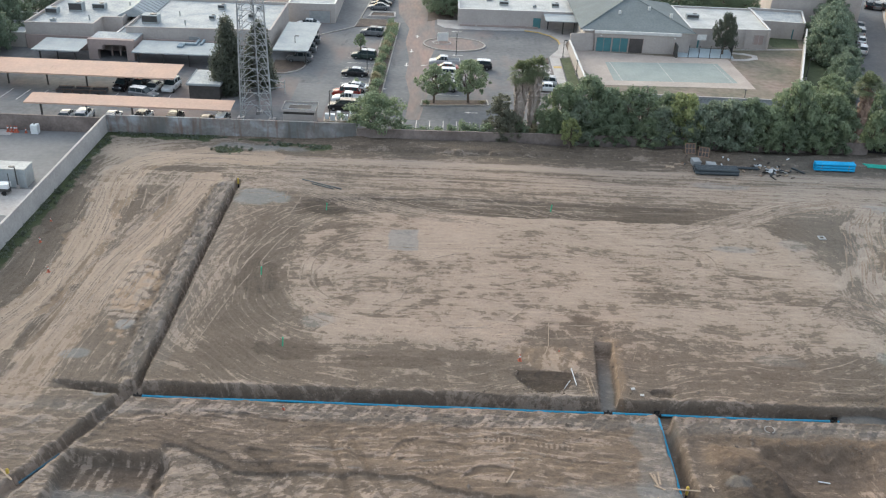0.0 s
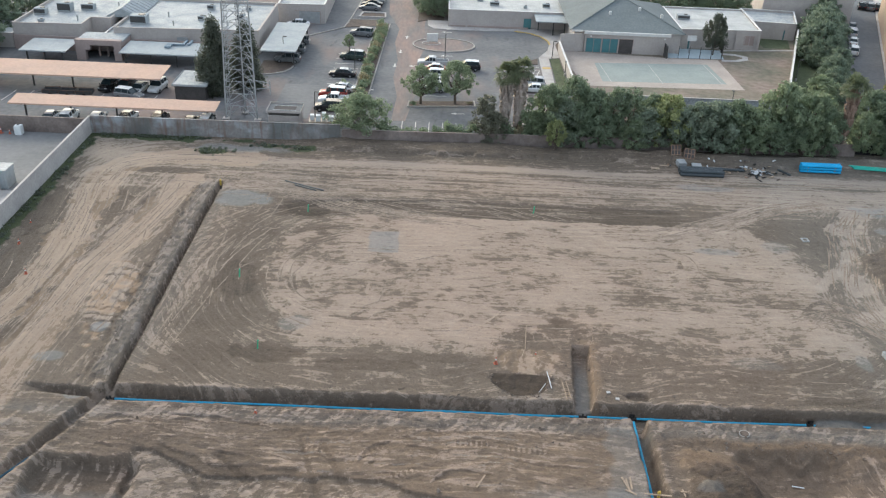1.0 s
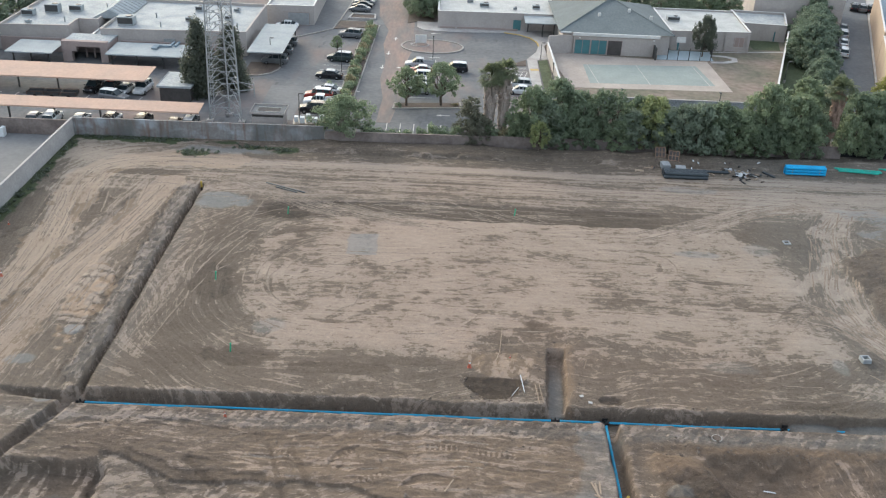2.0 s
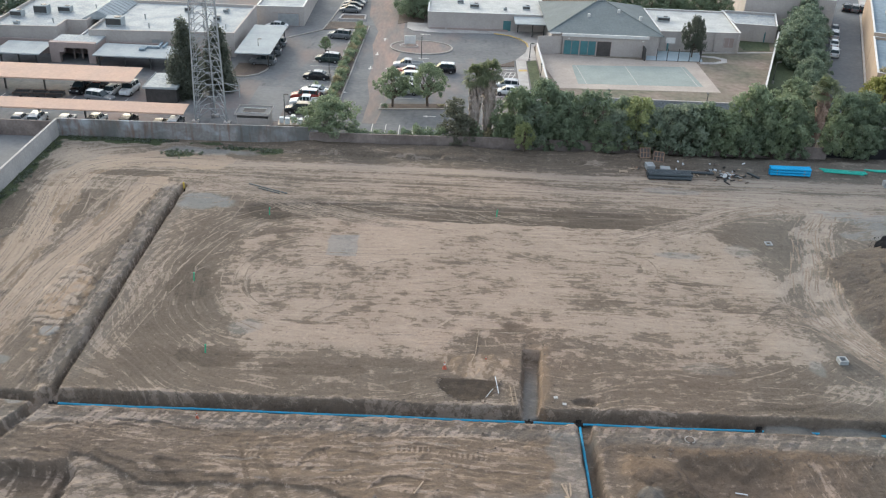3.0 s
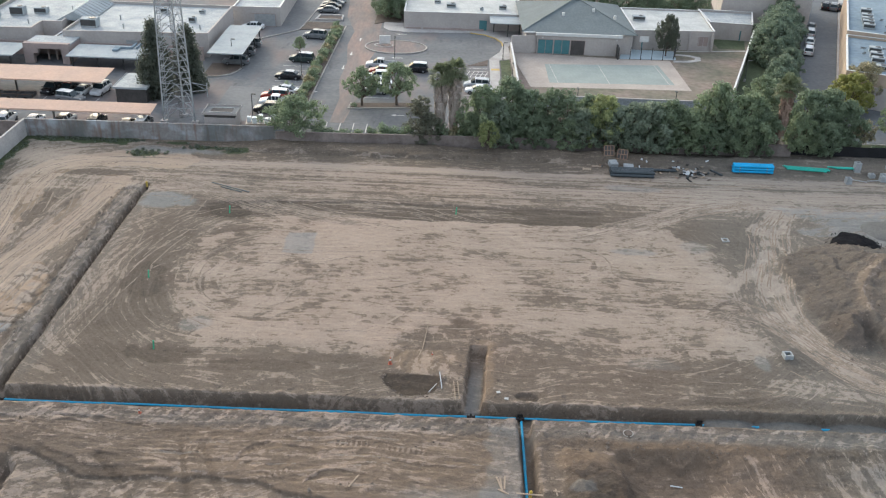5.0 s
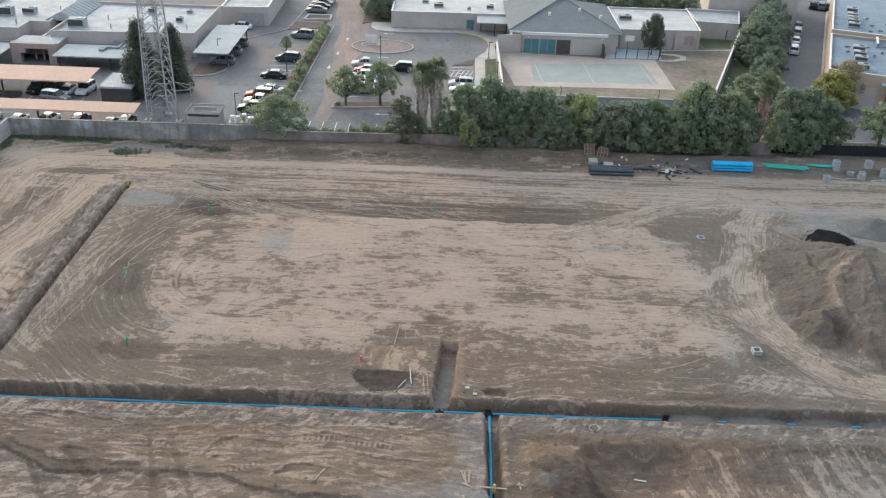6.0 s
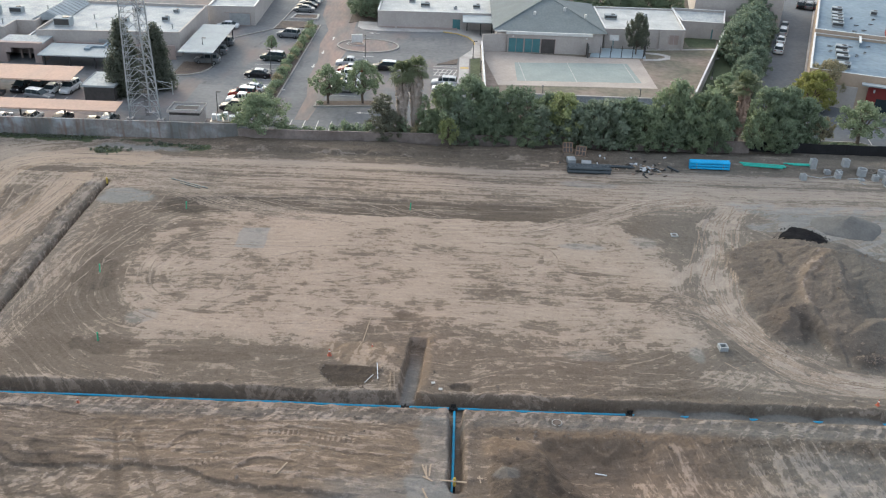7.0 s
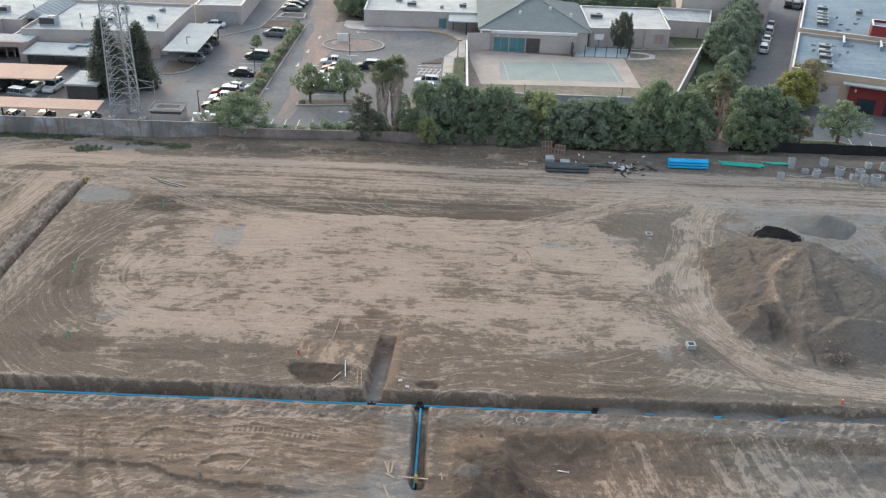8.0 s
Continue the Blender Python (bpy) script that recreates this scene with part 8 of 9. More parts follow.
pl = sheet("equipment_slab", rect(-24.2, -18.2, 133.6, 150.0), 0.05, YARD, "grey concrete slab beside the tower")
# the neighbour's yard
un = thing("yard_container", pose(-58.6, 104.4, 0.05), "grey storage container with a pale roof in the yard", "container")
part("body", Shape().box(0, 6.6, 0, 2.4, 0, 2.45), METAL_PALE, un)
part("roof", Shape().box(-.05, 6.65, -.05, 2.45, 2.454, 2.55), ROOF_WHITE, un)
for k in range(14):
    part("rib", Shape().box(.2 + .46 * k, .3 + .46 * k, -.05, -.004, .1, 2.4), METAL_PALE, un)
gen = thing("light_tower_trailer", pose(-53.9, 102.4, 0.05), "small wheeled light tower trailer with white box", "trailer")
part("box", Shape().box(-.6, .7, -.5, .5, .9, 1.5), BOX_WHITE, gen)
part("frame", Shape().box(-.5, .6, -.4, .4, .4, .88), STEEL_DARK, gen)
for s in (-.55, .55):
    part("wheel", Shape().tube((.1, s * .9, .3), (.1, s * 1.15, .3), .3, .3, 12), TYRE, gen)
part("mast", Shape().tube((.75, 0, .4), (.75, 0, 2.8), .06, .05, 6), STEEL_DARK, gen)
sheet("yard_slab", rect(-70, -50, 96.5, 103.9), 0.09, CONCRETE, "pale new concrete slab in the yard")
sheet("yard_slab", rect(-70, -61.5, 121.5, 123.5), 0.09, CONCRETE, "pale concrete strip by the yard wall")
tank = thing("white_tote", pose(-58.2, 122.6, 0.05), "white plastic tank standing by the yard wall", "tank")
part("tank_body", Shape().loft([[(.5 * w * sx, .45 * w * sy, z) for sx, sy in ((-1, -1), (1, -1), (1, 1), (-1, 1))] for z, w in ((0, .9), (.1, 1), (1.3, 1), (1.4, .85))]), BOX_WHITE, tank)
part("lid", Shape().tube((0, 0, 1.4), (0, 0, 1.5), .15, .15, 10), STEEL_DARK, tank)
CONE = material("orange_cone_plastic", (0.42, 0.115, 0.07), (0.32, 0.095, 0.06), 3, 0.8)


def cone(x, y, z, label="orange traffic cone", s=1.0):
    ob = thing("traffic_cone", pose(x, y, z, 0, 0, rng.uniform(0, 90)) @ Matrix.Scale(s, 4), label, "traffic cone", "traffic cones")
    part("base", Shape().box(-.19, .19, -.19, .19, 0, .04), CONE, ob)
    part("cone", Shape().tube((0, 0, .04), (0, 0, .72), .14, .035, 12), CONE, ob)
    part("collar", Shape().tube((0, 0, .42), (0, 0, .55), .088, .069, 12), BOX_WHITE, ob, "white reflective band")


for k, x in enumerate((-62.2, -61.7, -61.2, -60.9)):
    cone(x, 122.7, .05, "orange traffic cone by the yard wall", 1.4)
cone(-59.6, 122.6, .05, "orange traffic cone by the yard wall", 1.0)

# black screened fence in the north-east
FABRIC = material("black_screen_fabric", (0.018, 0.018, 0.02), (0.012, 0.012, 0.013), 0.8, 0.9, fine=0.2)
fe = thing("screen_fence", pose(65.4, 128.4, 0), "black fabric screen fence on steel posts", "fence", kind="structure")
part("fabric", Shape().loft([[(x, -.02 + .05 * math.sin(x * 1.7), .03), (x, .01 + .05 * math.sin(x * 1.7), .03), (x, .01 + .03 * math.sin(x * 2.3), 1.65 + .05 * math.sin(x)), (x, -.02 + .03 * math.sin(x * 2.3), 1.65 + .05 * math.sin(x))] for x in np.linspace(0, 60, 121)]), FABRIC, fe)
for k in range(21):
    part("post", Shape().tube((3 * k, .09, -.1), (3 * k, .09, 1.8), .04, .04, 6), STEEL, fe)

# ---- the building site: pipes, fittings and loose things ----
PVC_BLUE = material("blue_water_pipe", (0.03, 0.36, 0.66), (0.025, 0.31, 0.58), 0.6, 0.45, fine=0.08)
PVC_GREEN = material("green_sewer_pipe", (0.045, 0.40, 0.31), (0.035, 0.33, 0.26), 0.6, 0.45, fine=0.08)
PVC_BLACK = material("dark_drain_pipe", (0.055, 0.066, 0.074), (0.042, 0.052, 0.058), 0.8, 0.38, fine=0.1)
YELLOW = material("yellow_marking_wrap", (0.50, 0.36, 0.07), (0.40, 0.29, 0.06), 2, 0.7)
LUMBER = material("pale_lumber", (0.36, 0.28, 0.205), (0.29, 0.225, 0.165), 2, 0.85, stretch=(1, 6, 1))
PALLET_WOOD = material("orange_form_wood", (0.27, 0.175, 0.12), (0.21, 0.135, 0.095), 2, 0.85)
PRECAST = material("precast_concrete", (0.33, 0.345, 0.35), (0.26, 0.275, 0.28), 1.2, 0.85, bump=0.01, fine=0.1)
IRON = material("black_iron", (0.025, 0.024, 0.023), (0.02, 0.02, 0.02), 2, 0.6)
STAKE = material("green_stake_paint", (0.06, 0.36, 0.20), (0.05, 0.29, 0.16), 2, 0.7)
BLACKTOP = material("cold_blacktop", (0.014, 0.014, 0.016), (0.009, 0.009, 0.010), 1.2, 0.95, bump=0.12, bump_scale=3, fine=0.35, gloss=0.03)
GRAVEL = material("grey_gravel", (0.142, 0.138, 0.130), (0.11, 0.108, 0.104), 0.5, 0.95, bump=0.03, bump_scale=8, fine=0.12, gloss=0.1)
TARP = material("white_sheet", (0.60, 0.62, 0.64), (0.5, 0.52, 0.54), 2, 0.6)


def pipe_stick(p, q, r, mat, label, group, name="water_pipe", n=12):
    """One length of pipe with its bell at the far end."""
    p, q = Vector(p), Vector(q)
    L = (q - p).length
    ob = thing(name, Matrix.Translation(p) @ (q - p).to_track_quat("X", "Z").to_matrix().to_4x4(), label, "pipe", group)
    part("barrel", Shape().tube((0, 0, 0), (L - .28, 0, 0), r, r, n), mat, ob, smooth=False)
    part("bell", Shape().loft([[(x, rr * math.cos(a), rr * math.sin(a)) for a in np.linspace(0, 2 * math.pi, n + 1)[:-1]] for x, rr in ((L - .42, r * 1.0), (L - .28, r * 1.16), (L, r * 1.16), (L + .001, r * .95), (L - .2, r * .9))]), mat, ob)
    return ob


# water main in the long trench, stick by stick
LAID_BLUE = material("dusted_blue_pipe", (0.035, 0.36, 0.61), (0.06, 0.29, 0.46), 0.9, 0.5, fine=0.12)
x = -25.9
while x < 36.4:
    e = min(x + 6.1, 36.6)
    pipe_stick((x, 64.93 + .05 * math.sin(x * .4), -1.17), (e, 64.93 + .05 * math.sin(e * .4), -1.17), 0.105, LAID_BLUE, "blue plastic water pipe laid in the trench", "water main")
    x = e - .02
x = 37.2
while x < 88:
    pipe_stick((x, 64.75, -1.0), (x + 6.1, 64.75, -1.0), 0.115, LAID_BLUE, "blue water pipe half buried in grey bedding", "water main")
    x += 6.08
pipe_stick((20.85, 64.62, -1.24), (20.78, 58.4, -1.26), 0.12, LAID_BLUE, "blue branch pipe in the cross trench", "branch main")
pipe_stick((20.78, 58.42, -1.26), (20.72, 54.2, -1.26), 0.12, LAID_BLUE, "blue branch pipe in the cross trench", "branch main")
pipe_stick((-30.0, 56.6, -.80), (-31.9, 53.1, -.78), 0.09, material("dusty_blue_pipe", (0.07, 0.17, 0.24), (0.05, 0.10, 0.14), 1.5, 0.7), "dusty blue pipe lying in the shallow trench", "branch main")
for x, y in ((16.3, 64.97), (20.75, 64.93), (37.0, 65.0), (-26.2, 64.97)):
    tee = thing("pipe_fitting", pose(x, y - .04, -1.17) @ Matrix.Diagonal((.7, .7, .7, 1)), "black iron pipe fitting with bolted flanges", "pipe fitting", "pipe fittings")
    part("body", Shape().tube((-.5, 0, 0), (.5, 0, 0), .2, .2, 10).tube((0, 0, 0), (0, -.45, 0), .18, .18, 10), IRON, tee)
    for dx in (-.5, .5):
        part("flange", Shape().tube((dx - .05, 0, 0), (dx + .05, 0, 0), .29, .29, 12), IRON, tee)
    part("bonnet", Shape().tube((0, 0, .1), (0, 0, .5), .14, .1, 8), IRON, tee)
    if x > 20:
        part("thrust_board", Shape().box(-.36, .36, .20, .30, -.2, .58), IRON, tee, "dark board behind the fitting")


def riser(x, y, rz, top, label, plank=True):
    """A hydrant riser wrapped in yellow, held upright by a plank over the trench."""
    ob = thing("hydrant_riser", pose(x, y, -1.4, 0, 0, rz) @ Matrix.Diagonal((.72, .72, .95, 1)), label, "pipe riser", "hydrant risers")
    part("black_pipe", Shape().tube((0, 0, 0), (0, 0, top + .7), .13, .13, 10), IRON, ob)
    part("yellow_wrap", Shape().loft([[(r * math.cos(a), r * math.sin(a), z) for a in np.linspace(0, 6.283, 11)[:-1]] for z, r in ((top + .7, .15), (top + 1.0, .19), (top + 1.3, .16), (top + 1.42, .20), (top + 1.56, .15), (top + 1.62, .06))]), YELLOW, ob, "yellow protective wrap")
    if not plank:
        return ob
    pk = thing("plank", pose(x, y + .1, .12, 0, 0, rz), "pale timber plank laid across the trench", "plank", "loose planks")
    part("board", Shape().box(-1.15, 1.0, -.30, -.17, 0, .06), LUMBER, pk)
    return ob


riser(20.86, 54.15, -4, 0.30, "black riser pipe wrapped in yellow at the trench end")
riser(-32.6, 53.2, -40, 0.5, "black riser pipe wrapped in yellow at the trench end")
riser(-26.15, 109.0, 0, 0.4, "black riser pipe wrapped in yellow at the trench head", False)


def stick(name, p, q, w, h, mat, label, category="plank", group="loose planks"):
    p, q = Vector((p[0], p[1], ground_z(p[0], p[1]) + .05 if len(p) < 3 else p[2])), Vector((q[0], q[1], ground_z(q[0], q[1]) + .05 if len(q) < 3 else q[2]))
    L = (q - p).length
    ob = new(name, Shape().box(0, L, -w / 2, w / 2, -h / 2, h / 2).mesh(name, mat))
    ob.matrix_basis = Matrix.Translation(p) @ (q - p).to_track_quat("X", "Z").to_matrix().to_4x4()
    return tagged(ob, label, category, group)


for a, b in (((18.2, 55.9), (18.7, 54.3)), ((18.5, 55.8), (18.6, 54.4)), ((18.9, 56.1), (18.8, 54.6)), ((18.3, 54.6), (19.1, 54.1))):
    stick("plank", a, b, .14, .06, LUMBER, "short pale timber offcut on the soil")
stick("plank", (18.3, 53.2), (18.9, 51.6), .14, .06, LUMBER, "pale timber plank on the soil")
stick("plank", (22.9, 54.9), (23.0, 54.1), .12, .06, LUMBER, "short pale timber offcut on the soil")
stick("plank", (32.8, 57.2), (33.8, 57.1), .1, .05, TARP, "pale plank on the dark slope")
stick("plank", (22.7, 54.6), (23.2, 54.55), .12, .06, LUMBER, "short pale timber offcut on the soil")
stick("plank", (7.1, 55.6), (6.4, 54.2), .12, .06, LUMBER, "pale timber plank on the soil")
stick("drain_pipe", (-17.9, 110.6), (-12.4, 108.0), .17, .15, PVC_BLACK, "dark pipe lying on the soil", "pipe", "loose pipes")
stick("drain_pipe", (-16.4, 109.4), (-13.4, 107.9), .15, .14, PVC_BLACK, "short dark pipe lying on the soil", "pipe", "loose pipes")
stick("white_pipe", (13.35, 69.6, .3), (13.6, 67.3, .12), .065, .065, TARP, "white plastic pipe leaning at the pit", "pipe", "loose pipes")
stick("white_pipe", (13.1, 68.0, .1), (12.4, 66.7, .1), .06, .06, STEEL, "grey pipe lying beside the pit", "pipe", "loose pipes")
stick("electrical_pipe", (12.0, 77.6), (11.6, 73.6), .07, .07, LUMBER, "thin dusty conduit lying on the soil", "pipe", "loose pipes")
stick("electrical_pipe", (11.5, 73.4), (11.2, 72.3), .07, .07, LUMBER, "thin dusty conduit lying on the soil", "pipe", "loose pipes")
stick("electrical_pipe", (12.0, 77.7), (14.0, 77.9), .05, .05, LUMBER, "thin dusty conduit lying on the soil", "pipe", "loose pipes")
# ladder lying by the branch trench
lad = thing("ladder", pose(15.05, 65.75, ground_z(15.0, 67) + .08, 0, 0, 94) @ Matrix.Diagonal((.95, .72, 1, 1)), "pale wooden ladder lying on the soil", "ladder")
for s in (-.26, .26):
    part("rail", Shape().box(0, 2.9, s - .04, s + .04, -.04, .05), LUMBER, lad)
for k in range(9):
    part("rung", Shape().tube((.2 + .31 * k, -.24, 0), (.2 + .31 * k, .24, 0), .035, .035, 6), LUMBER, lad)
BOARD = material("dusty_white_board", (0.46, 0.455, 0.44), (0.36, 0.35, 0.335), 3, 0.8)
for (px, py), rz in (((18.8, 67.1), 10), ((19.5, 66.2), -8)):
    bd = new("white_board", Shape().box(-.18, .18, -.14, .14, 0, .05).mesh("white_board", BOARD))
    bd.matrix_basis = pose(px, py, ground_z(px, py) + .05, 4, 0, rz)
    tagged(bd, "small white board lying on the soil", "board", "white boards")
for px, py in ((15.9, 74.9), (18.2, 74.7), (17.75, 69.6), (17.6, 66.3), (19.6, 71.5)):
    stick("survey_lath", (px, py, ground_z(px, py) - .05), (px + .1, py, ground_z(px, py) + 1.0), .05, .02, LUMBER, "thin wooden survey lath in the soil", "stake", "survey laths")
# green survey stakes
for px, py in ((-14.25, 71.85), (-18.75, 85.2), (-13.65, 102.0), (14.8, 104.0)):
    z = ground_z(px, py)
    st_ = thing("sewer_marker", pose(px, py, z, 4, 3, rng.uniform(0, 90)), "upright bright green pipe stub in the soil", "pipe stub", "green stubs")
    part("pipe", Shape().tube((0, 0, -.2), (0, 0, .9), .075, .075, 8), STAKE, st_)
    part("cap", Shape().tube((0, 0, .9), (0, 0, .98), .095, .09, 8), STAKE, st_)
for px, py, s in ((8.6, 70.95, 1.25), (12.6, 72.9, .6), (-44.9, 90.6, 1.1), (-41.5, 84.2, 1.1), (-48 + 2.2, 96, .8), (60.0, 66.2, 1.1), (-12.6, 62.2, .9)):
    cone(px, py, ground_z(px, py) - .02, "faded orange traffic cone on the soil", s * .85)
# catch basins
def basin(px, py, w, h, label):
    ob = thing("catch_basin", pose(px, py, ground_z(px, py) - .3, 0, 0, 3), label, "catch basin", "catch basins")
    t = .16 * w
    s = Shape().box(-w / 2, w / 2, -w / 2, -w / 2 + t, 0, h).box(-w / 2, w / 2, w / 2 - t, w / 2, 0, h).box(-w / 2, -w / 2 + t, -w / 2 + t, w / 2 - t, 0, h).box(w / 2 - t, w / 2, -w / 2 + t, w / 2 - t, 0, h)
    part("wall", s, PRECAST, ob)
    part("floor", Shape().box(-w / 2 + t, w / 2 - t, -w / 2 + t, w / 2 - t, 0, .1), DARK, ob)


basin(47.75, 74.5, .88, 0.75, "square precast catch basin standing proud of the soil")
basin(48.05, 99.4, .85, .42, "square precast catch basin set in the soil")
mhr = thing("manhole_ring", pose(29.9, 62.0, ground_z(29.9, 62.0) - .05), "concrete manhole ring set level with the soil", "manhole")


def hollow(ro, ri, h, n=20):
    s = Shape()
    r = lambda q, z: [(q * math.cos(a), q * math.sin(a), z) for a in np.linspace(0, 2 * math.pi, n + 1)[:-1]]
    return s.loft([r(ri, 0), r(ro, 0), r(ro, h), r(ri, h), r(ri, 0)], False)


part("ring", hollow(.47, .39, .12), KERB, mhr)
part("cover", Shape().tube((0, 0, .1), (0, 0, .16), .36, .36, 20), MULCH, mhr)

# stacked pipes in the storage strip
def stack(px, py, n, r, L, mat, label, group, rows=(0, 1), pitch=2.02):
    z0 = ground_z(px + 2, py)
    for k in range(2):
        bl = stick("timber_bearer", (px + .9 + k * (L - 1.8), py - .3, z0 + .05), (px + .9 + k * (L - 1.8), py + n * 2 * r + .3, z0 + .05), .12, .1, LUMBER, "timber bearer under a pipe stack", "timber", "pipe bearers")
    for rw_ in rows:
        for i in range(n - rw_):
            y = py + r + (i + rw_ * .5) * pitch * r
            z = z0 + .1 + r + rw_ * 1.74 * r
            dx = rng.uniform(-.08, .08)
            flip = (i + rw_) % 2
            pipe_stick((px + dx + (L if flip else 0), y, z), (px + dx + (0 if flip else L), y + rng.uniform(-.02, .02), z), r, mat, label, group, n=12)


z_blue = ground_z(56, 120.5)
for lay_ in range(3):
    for k in range(2):
        bx = 55.55 + 3.9 * k
        stick("timber_bearer", (bx, 120.3, z_blue + .04 + .41 * lay_), (bx, 121.6, z_blue + .04 + .41 * lay_), .1, .08, LUMBER, "timber bearer under a pipe stack", "timber", "pipe bearers")
    for k in range(3):
        dx, z = rng.uniform(-.06, .06), z_blue + .265 + .41 * lay_
        ends = [(54.65 + dx, 120.55 + .4 * k, z), (60.4 + dx, 120.55 + .4 * k, z)]
        pipe_stick(*(ends[::-1] if k % 2 else ends), .185, PVC_BLUE, "blue plastic water pipe in a stack", "blue pipe stack")
stack(36.6, 117.2, 5, .22, 6.1, PVC_BLACK, "dark drain pipe in a stack", "dark pipe stack", (0, 1))
stack(42.7, 119.9, 2, .13, 3.6, PVC_BLACK, "thin dark drain pipe on the ground", "dark pipe stack", (0,))
for k in range(5):
    z = ground_z(64, 121.6) + .16 + .12 * (k % 2)
    pipe_stick((62.3 + .1 * k, 122.6 - .22 * k, z), (68.5 + .2 * k - (1.0 if k > 2 else 0), 121.9 - .2 * k, z), .12, PVC_GREEN, "green sewer pipe in a loose pile", "green pipe pile")
for k in range(3):
    z = ground_z(70, 122.2) + .14
    pipe_stick((68.8 + .6 * k, 122.5 - .25 * k, z), (72.6 + .1 * k, 122.4 - .2 * k, z + .02), .1, PVC_GREEN, "green sewer pipe in a loose pile", "green pipe pile")
stick("drain_pipe", (51.6, 121.2), (52.8, 119.4), .3, .28, PVC_BLACK, "short thick dark pipe on the soil", "pipe", "loose pipes")
# precast rings and boxes
for px, py, r, h in ((79.7, 120.8, .82, 1.25), (83.7, 117.9, .82, 1.45), (82.6, 120.6, .8, 1.1), (88.0, 119.0, .82, 1.3), (86.4, 121.4, .8, 1.2)):
    rg = thing("manhole_section", pose(px, py, ground_z(px, py)) @ Matrix.Scale(.84, 4), "grey precast concrete manhole section standing on the soil", "concrete ring", "precast rings")
    part("barrel", hollow(r, r - .17, h), PRECAST, rg)
    part("inner_floor", Shape().tube((0, 0, .0), (0, 0, .04), r - .175, r - .175, 16), DARK, rg)
for px, py, w, h in ((70.4, 118.4, .95, 1.0), (72.9, 122.0, 1.0, 1.4), (74.8, 121.0, .95, .65), (77.8, 122.4, 1.05, 1.3), (86.9, 118.2, .95, 1.2), (85.2, 119.6, .9, .8), (89.4, 121.6, 1.0, 1.3), (87.8, 122.6, .95, 1.0), (75.8, 119.6, .95, .8), (76.3, 120.5, .95, .9), (81.0, 119.0, .95, .95), (82.2, 118.1, 1.0, 1.35), (84.3, 122.2, .95, .9), (79.0, 118.9, .9, .3)):
    basin(px, py, w * .84, h * .84 + .3, "grey precast concrete box standing on the soil")
# panels, sheets and scrap beside the pipes
for k, (px, py, rz, tl) in enumerate(((37.1, 123.3, 3, 62), (38.9, 122.7, -14, 55))):
    pn = thing("form_panel", pose(px, py, ground_z(px, py), tl, 0, rz), "orange-brown timber form panel leaning upright", "panel", "form panels")
    part("sheet", Shape().box(-.75, .75, 0, 1.5, -.03, 0), DARK, pn)
    for x_ in (-.75, -.25, .2, .68):
        part("stud", Shape().box(x_, x_ + .09, 0, 1.5, .003, .09), PALLET_WOOD, pn)
    for y_ in (0, .7, 1.41):
        part("rail", Shape().box(-.76, .78, y_, y_ + .09, .093, .13), PALLET_WOOD, pn)
for px, py, w, d, mt, lb in ((46.6, 121.6, 1.2, .8, TARP, "white plastic sheet heaped on the ground"), (33.5, 119.7, 1.2, .8, LUMBER, "pale cardboard sheet on the ground"), (35.0, 120.7, 1.3, .5, LUMBER, "pale broken sheet on the ground")):
    s = Shape()
    n = 7
    g = [[(-w / 2 + w * i / (n - 1), -d / 2 + d * j / (n - 1), .03 + .12 * rng.random()) for i in range(n)] for j in range(n)]
    s.add([p for r_ in g for p in r_], [(j * n + i, j * n + i + 1, (j + 1) * n + i + 1, (j + 1) * n + i) for j in range(n - 1) for i in range(n - 1)])
    s.add([(-w / 2, -d / 2, -.05), (w / 2, -d / 2, -.05), (w / 2, d / 2, -.05), (-w / 2, d / 2, -.05)], [(3, 2, 1, 0)])
    ob = new("loose_sheet", s.mesh("loose_sheet", mt))
    ob.matrix_basis = pose(px, py, ground_z(px, py) + .03, 0, 0, rng.uniform(-12, 12))
    tagged(ob, lb, "sheet", "loose sheets")
for px, py, w, d, n, rz in ((37.4, 120.9, 1.15, 1.5, 7, 4), (39.6, 120.7, 1.4, 1.2, 4, -5)):
    bu = thing("board_bundle", pose(px, py, ground_z(px, py), 0, 0, rz), "pale stacked bundle of boards on timber bearers", "bundle", "board bundles")
    for x_ in (-w * .36, w * .36):
        part("bearer", Shape().box(x_ - .05, x_ + .05, -d / 2, d / 2, -.05, .09), LUMBER, bu)
    for k in range(n):
        o = rng.uniform(-.04, .04)
        part("board", Shape().box(-w / 2 + o, w / 2 + o, -d / 2 - o, d / 2 - o, .093 + .11 * k, .195 + .11 * k), PRECAST, bu)
for a, b in (((73.6, 119.4), (75.4, 119.8)), ((77.2, 119.2), (79.4, 119.6)), ((78.4, 118.2), (79.0, 117.4)), ((81.6, 117.4), (81.7, 116.6)), ((71.6, 119.6), (73.4, 119.0))):
    stick("plank", a, b, .16, .07, PRECAST, "weathered grey plank beside the precast boxes")
SCRAP = [LUMBER, IRON, STEEL, TARP, PALLET_WOOD, PVC_BLACK, IRON, PVC_BLACK, MULCH]
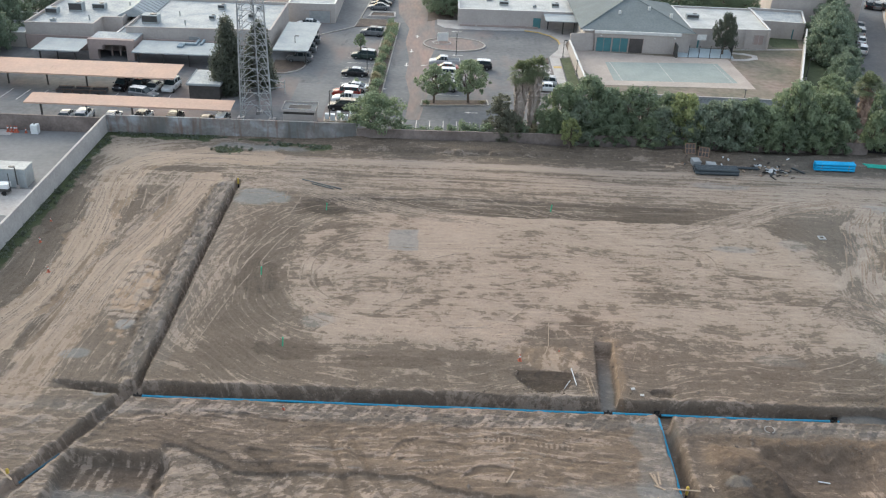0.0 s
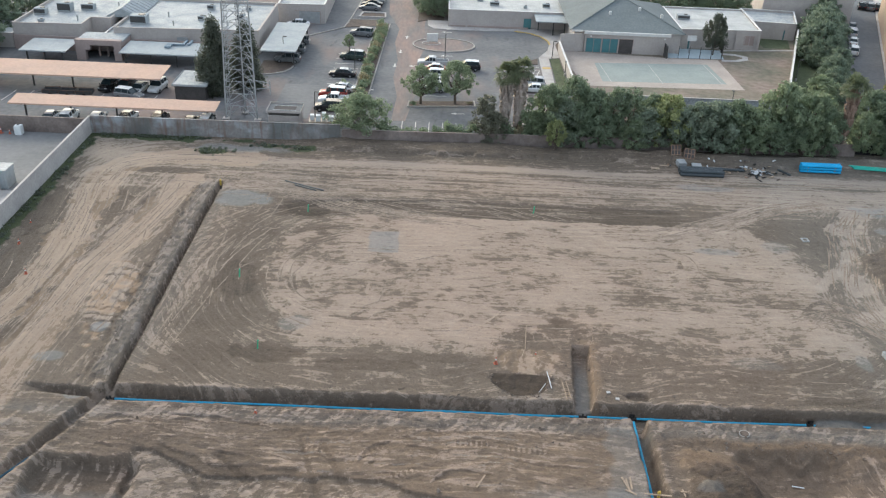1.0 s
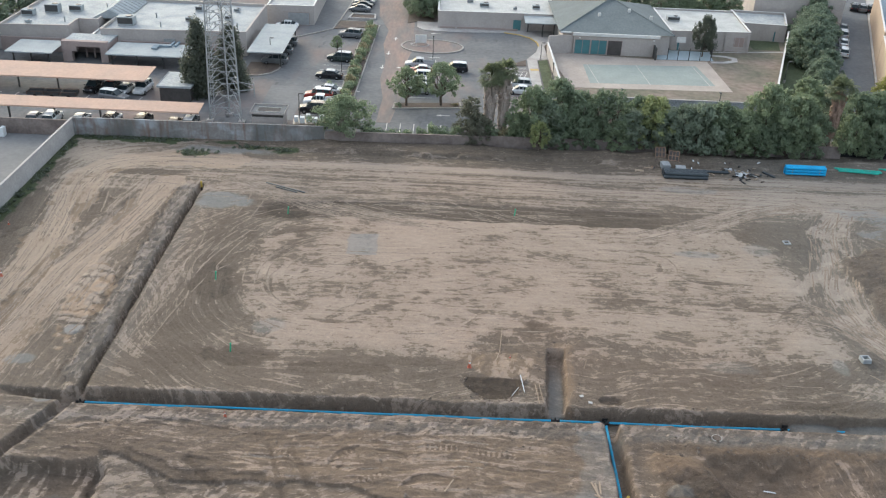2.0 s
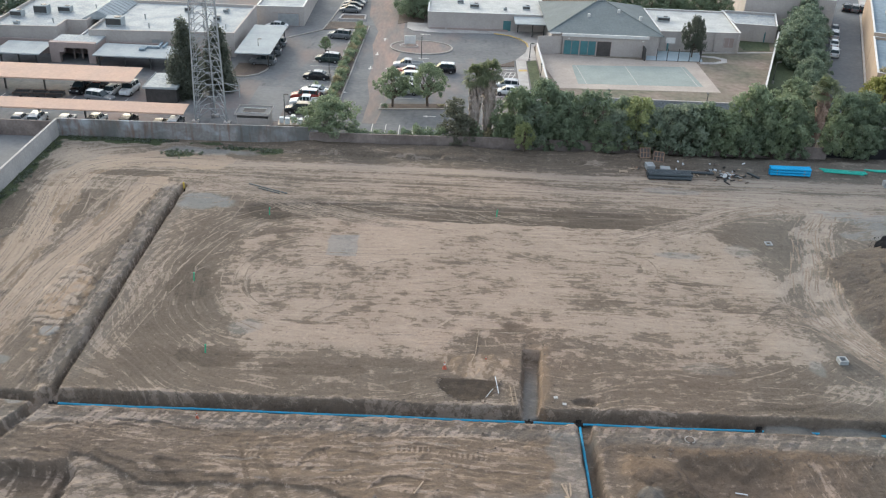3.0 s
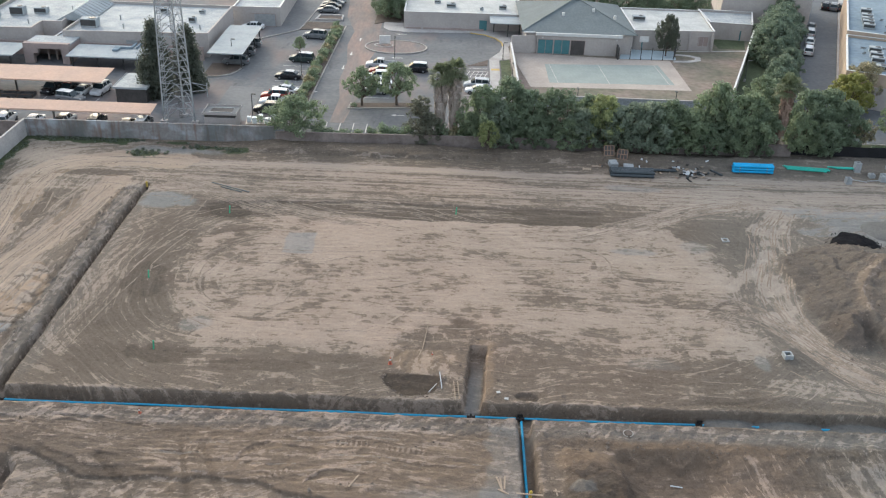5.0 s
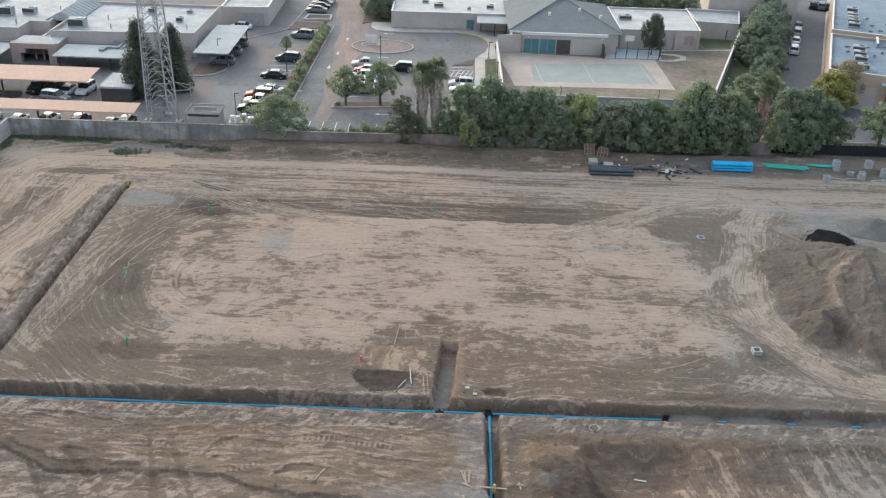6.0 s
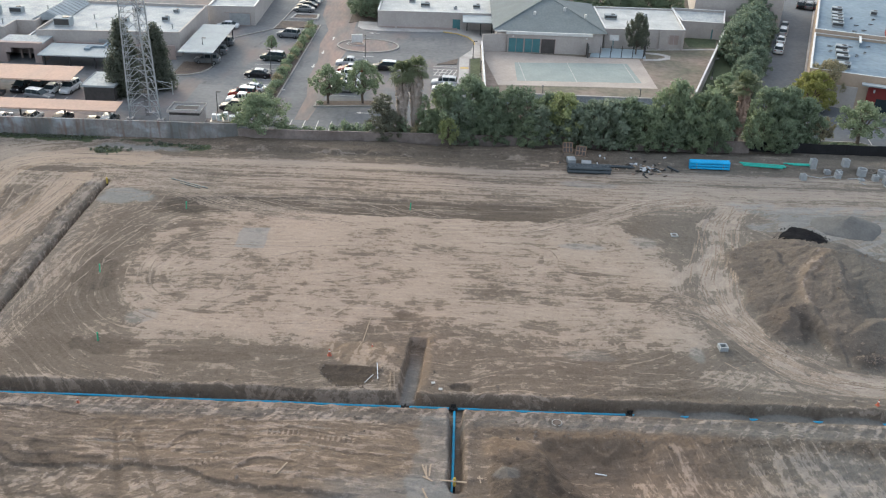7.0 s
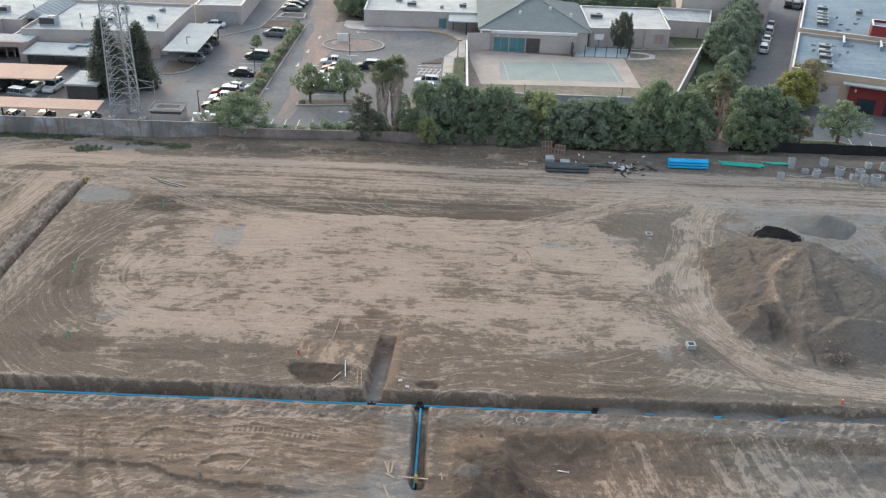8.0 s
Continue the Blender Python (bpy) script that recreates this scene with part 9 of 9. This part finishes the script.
for k in range(80):
    px, py = (rng.gauss(48.3, 1.3), rng.gauss(119.7, .9)) if k < 56 else (rng.uniform(35.5, 52), rng.uniform(119.8, 123.0))
    L = rng.uniform(.25, 1.2) if k < 50 else rng.uniform(.2, .6)
    a = rng.uniform(0, 6.28)
    z = ground_z(px, py) + rng.uniform(.04, .22)
    stick("scrap_piece", (px, py, z), (px + L * math.cos(a), py + L * math.sin(a), z + rng.uniform(-.05, .15)), rng.uniform(.08, .3), rng.uniform(.06, .22), rng.choice(SCRAP), "loose scrap of timber and metal on the soil", "scrap", "scrap pieces")
vt = thing("valve_body", pose(48.2, 119.4, ground_z(48.2, 119.4) + .25, 0, 20, 40), "white-rimmed black iron valve lying in the scrap", "valve", "valves")
part("body", Shape().tube((-.6, 0, 0), (.6, 0, 0), .2, .2, 10), IRON, vt)
for dx in (-.6, .6):
    part("flange", Shape().tube((dx - .05, 0, 0), (dx + .05, 0, 0), .32, .32, 12), TARP, vt)


# heaps of loose material
def mound(name, px, py, rx, ry, h, mat, label, seed, rough=.25, power=1.0):
    rs = np.random.RandomState(seed)
    n, m = 48, 16
    ph = rs.uniform(0, 6.28, 6)
    v, f = [], []
    for j in range(m + 1):
        t = j / m
        for i in range(n):
            a = 2 * math.pi * i / n
            w = 1 + rough * (math.sin(2 * a + ph[0]) * .4 + math.sin(3 * a + ph[1]) * .35 + math.sin(5 * a + ph[2]) * .25 + math.sin(9 * a + ph[3]) * .15)
            q = t * w
            x_, y_ = px + rx * q * math.cos(a), py + ry * q * math.sin(a)
            z = ground_z(x_, y_) - .05 + h * (1 - t) ** power * (1 + (.05 if j > 1 else 0) * rs.uniform(-1, 1)) if j < m else ground_z(x_, y_) - .15
            v.append((x_, y_, z))
    for j in range(m):
        for i in range(n):
            f.append((j * n + i, (j + 1) * n + i, (j + 1) * n + (i + 1) % n, j * n + (i + 1) % n))
    ob = new(name, Shape().add(v, f).mesh(name, mat, True))
    return tagged(ob, label, "heap")


mound("asphalt_mound", 64.2, 99.6, 3.1, 3.1, .45, BLACKTOP, "flat heap of pitch-black loose asphalt", 4, .16, .5)
mound("gravel_mound", 71.2, 103.4, 4.4, 3.8, 1.7, GRAVEL, "low cone of grey-brown gravel", 5, .15, 1.1)
mound("gravel_mound", 82.5, 101.5, 5.0, 3.6, 1.5, GRAVEL, "low cone of grey gravel", 6, .15, 1.0)

# loose lumps round the foot of the asphalt
rl = np.random.RandomState(8)
lumps = Shape()
for _ in range(260):
    a, q, s_ = rl.uniform(0, 6.28), rl.normal(.98, .09), rl.gamma(2, .025) + .03
    x_, y_ = 64.2 + 3.1 * q * math.cos(a), 99.6 + 3.1 * q * math.sin(a)
    z_ = ground_z(x_, y_)
    top = [(x_ + s_ * rl.uniform(.6, 1.2) * math.cos(k * 1.257), y_ + s_ * rl.uniform(.6, 1.2) * math.sin(k * 1.257), z_ - .05) for k in range(5)]
    lumps.add(top + [(x_, y_, z_ + s_ * .7)], [(k, (k + 1) % 5, 5) for k in range(5)])
tagged(new("asphalt_lumps", lumps.mesh("asphalt_lumps", BLACKTOP)), "loose black asphalt lumps round the flat heap", "rubble", kind="stuff")

# clods and stones strewn on the soil
rc = np.random.RandomState(21)
spots = []
for n, x0, x1, y0, y1 in ((420, -25, 36, 65.4, 67.0), (420, -25, 36, 60.5, 62.9), (500, -29.6, -27.8, 66, 108), (220, -22, 60, 51, 60), (420, 22, 62, 59.4, 60.8), (1300, 53, 77, 73, 97), (150, -48, -30, 70, 118), (420, -12, 66, 121.8, 125), (160, 36, 70, 65.4, 67), (200, 15, 19, 63, 76)):
    for _ in range(n):
        spots.append((rc.uniform(x0, x1), rc.uniform(y0, y1), rc.gamma(2.0, .022) + .02))
for _ in range(130):
    a = rc.uniform(math.pi, 2 * math.pi)
    q = rc.normal(1.0, .08)
    spots.append((10.9 + 2.8 * q * math.cos(a), 69.3 + 3.0 * q * math.sin(a), rc.gamma(2, .03) + .03))
for _ in range(120):
    spots.append((rc.normal(62.0, .9), rc.normal(73.0, .7), rc.gamma(2, .03) + .03))
v, f = [], []
for x_, y_, s_ in spots:
    z = ground_z(x_, y_)
    if z < -.6:
        continue
    b = len(v)
    for dx, dy, dz in ((1, 0, 0), (0, 1, 0), (-1, 0, 0), (0, -1, 0), (0, 0, .9), (0, 0, -.6)):
        k = s_ * rc.uniform(.6, 1.3)
        v.append((x_ + dx * k + rc.normal() * s_ * .2, y_ + dy * k + rc.normal() * s_ * .2, z + s_ * .3 + dz * k))
    f += [(b + i, b + (i + 1) % 4, b + 4) for i in range(4)] + [(b + (i + 1) % 4, b + i, b + 5) for i in range(4)]
CLOD = material("soil_clods", (0.215, 0.172, 0.14), (0.12, 0.096, 0.077), 1.2, 0.95, fine=0.3)
tagged(new("clods", Shape().add(v, f).mesh("clods", CLOD)), "loose clods and stones strewn over the soil", "clods", kind="stuff")
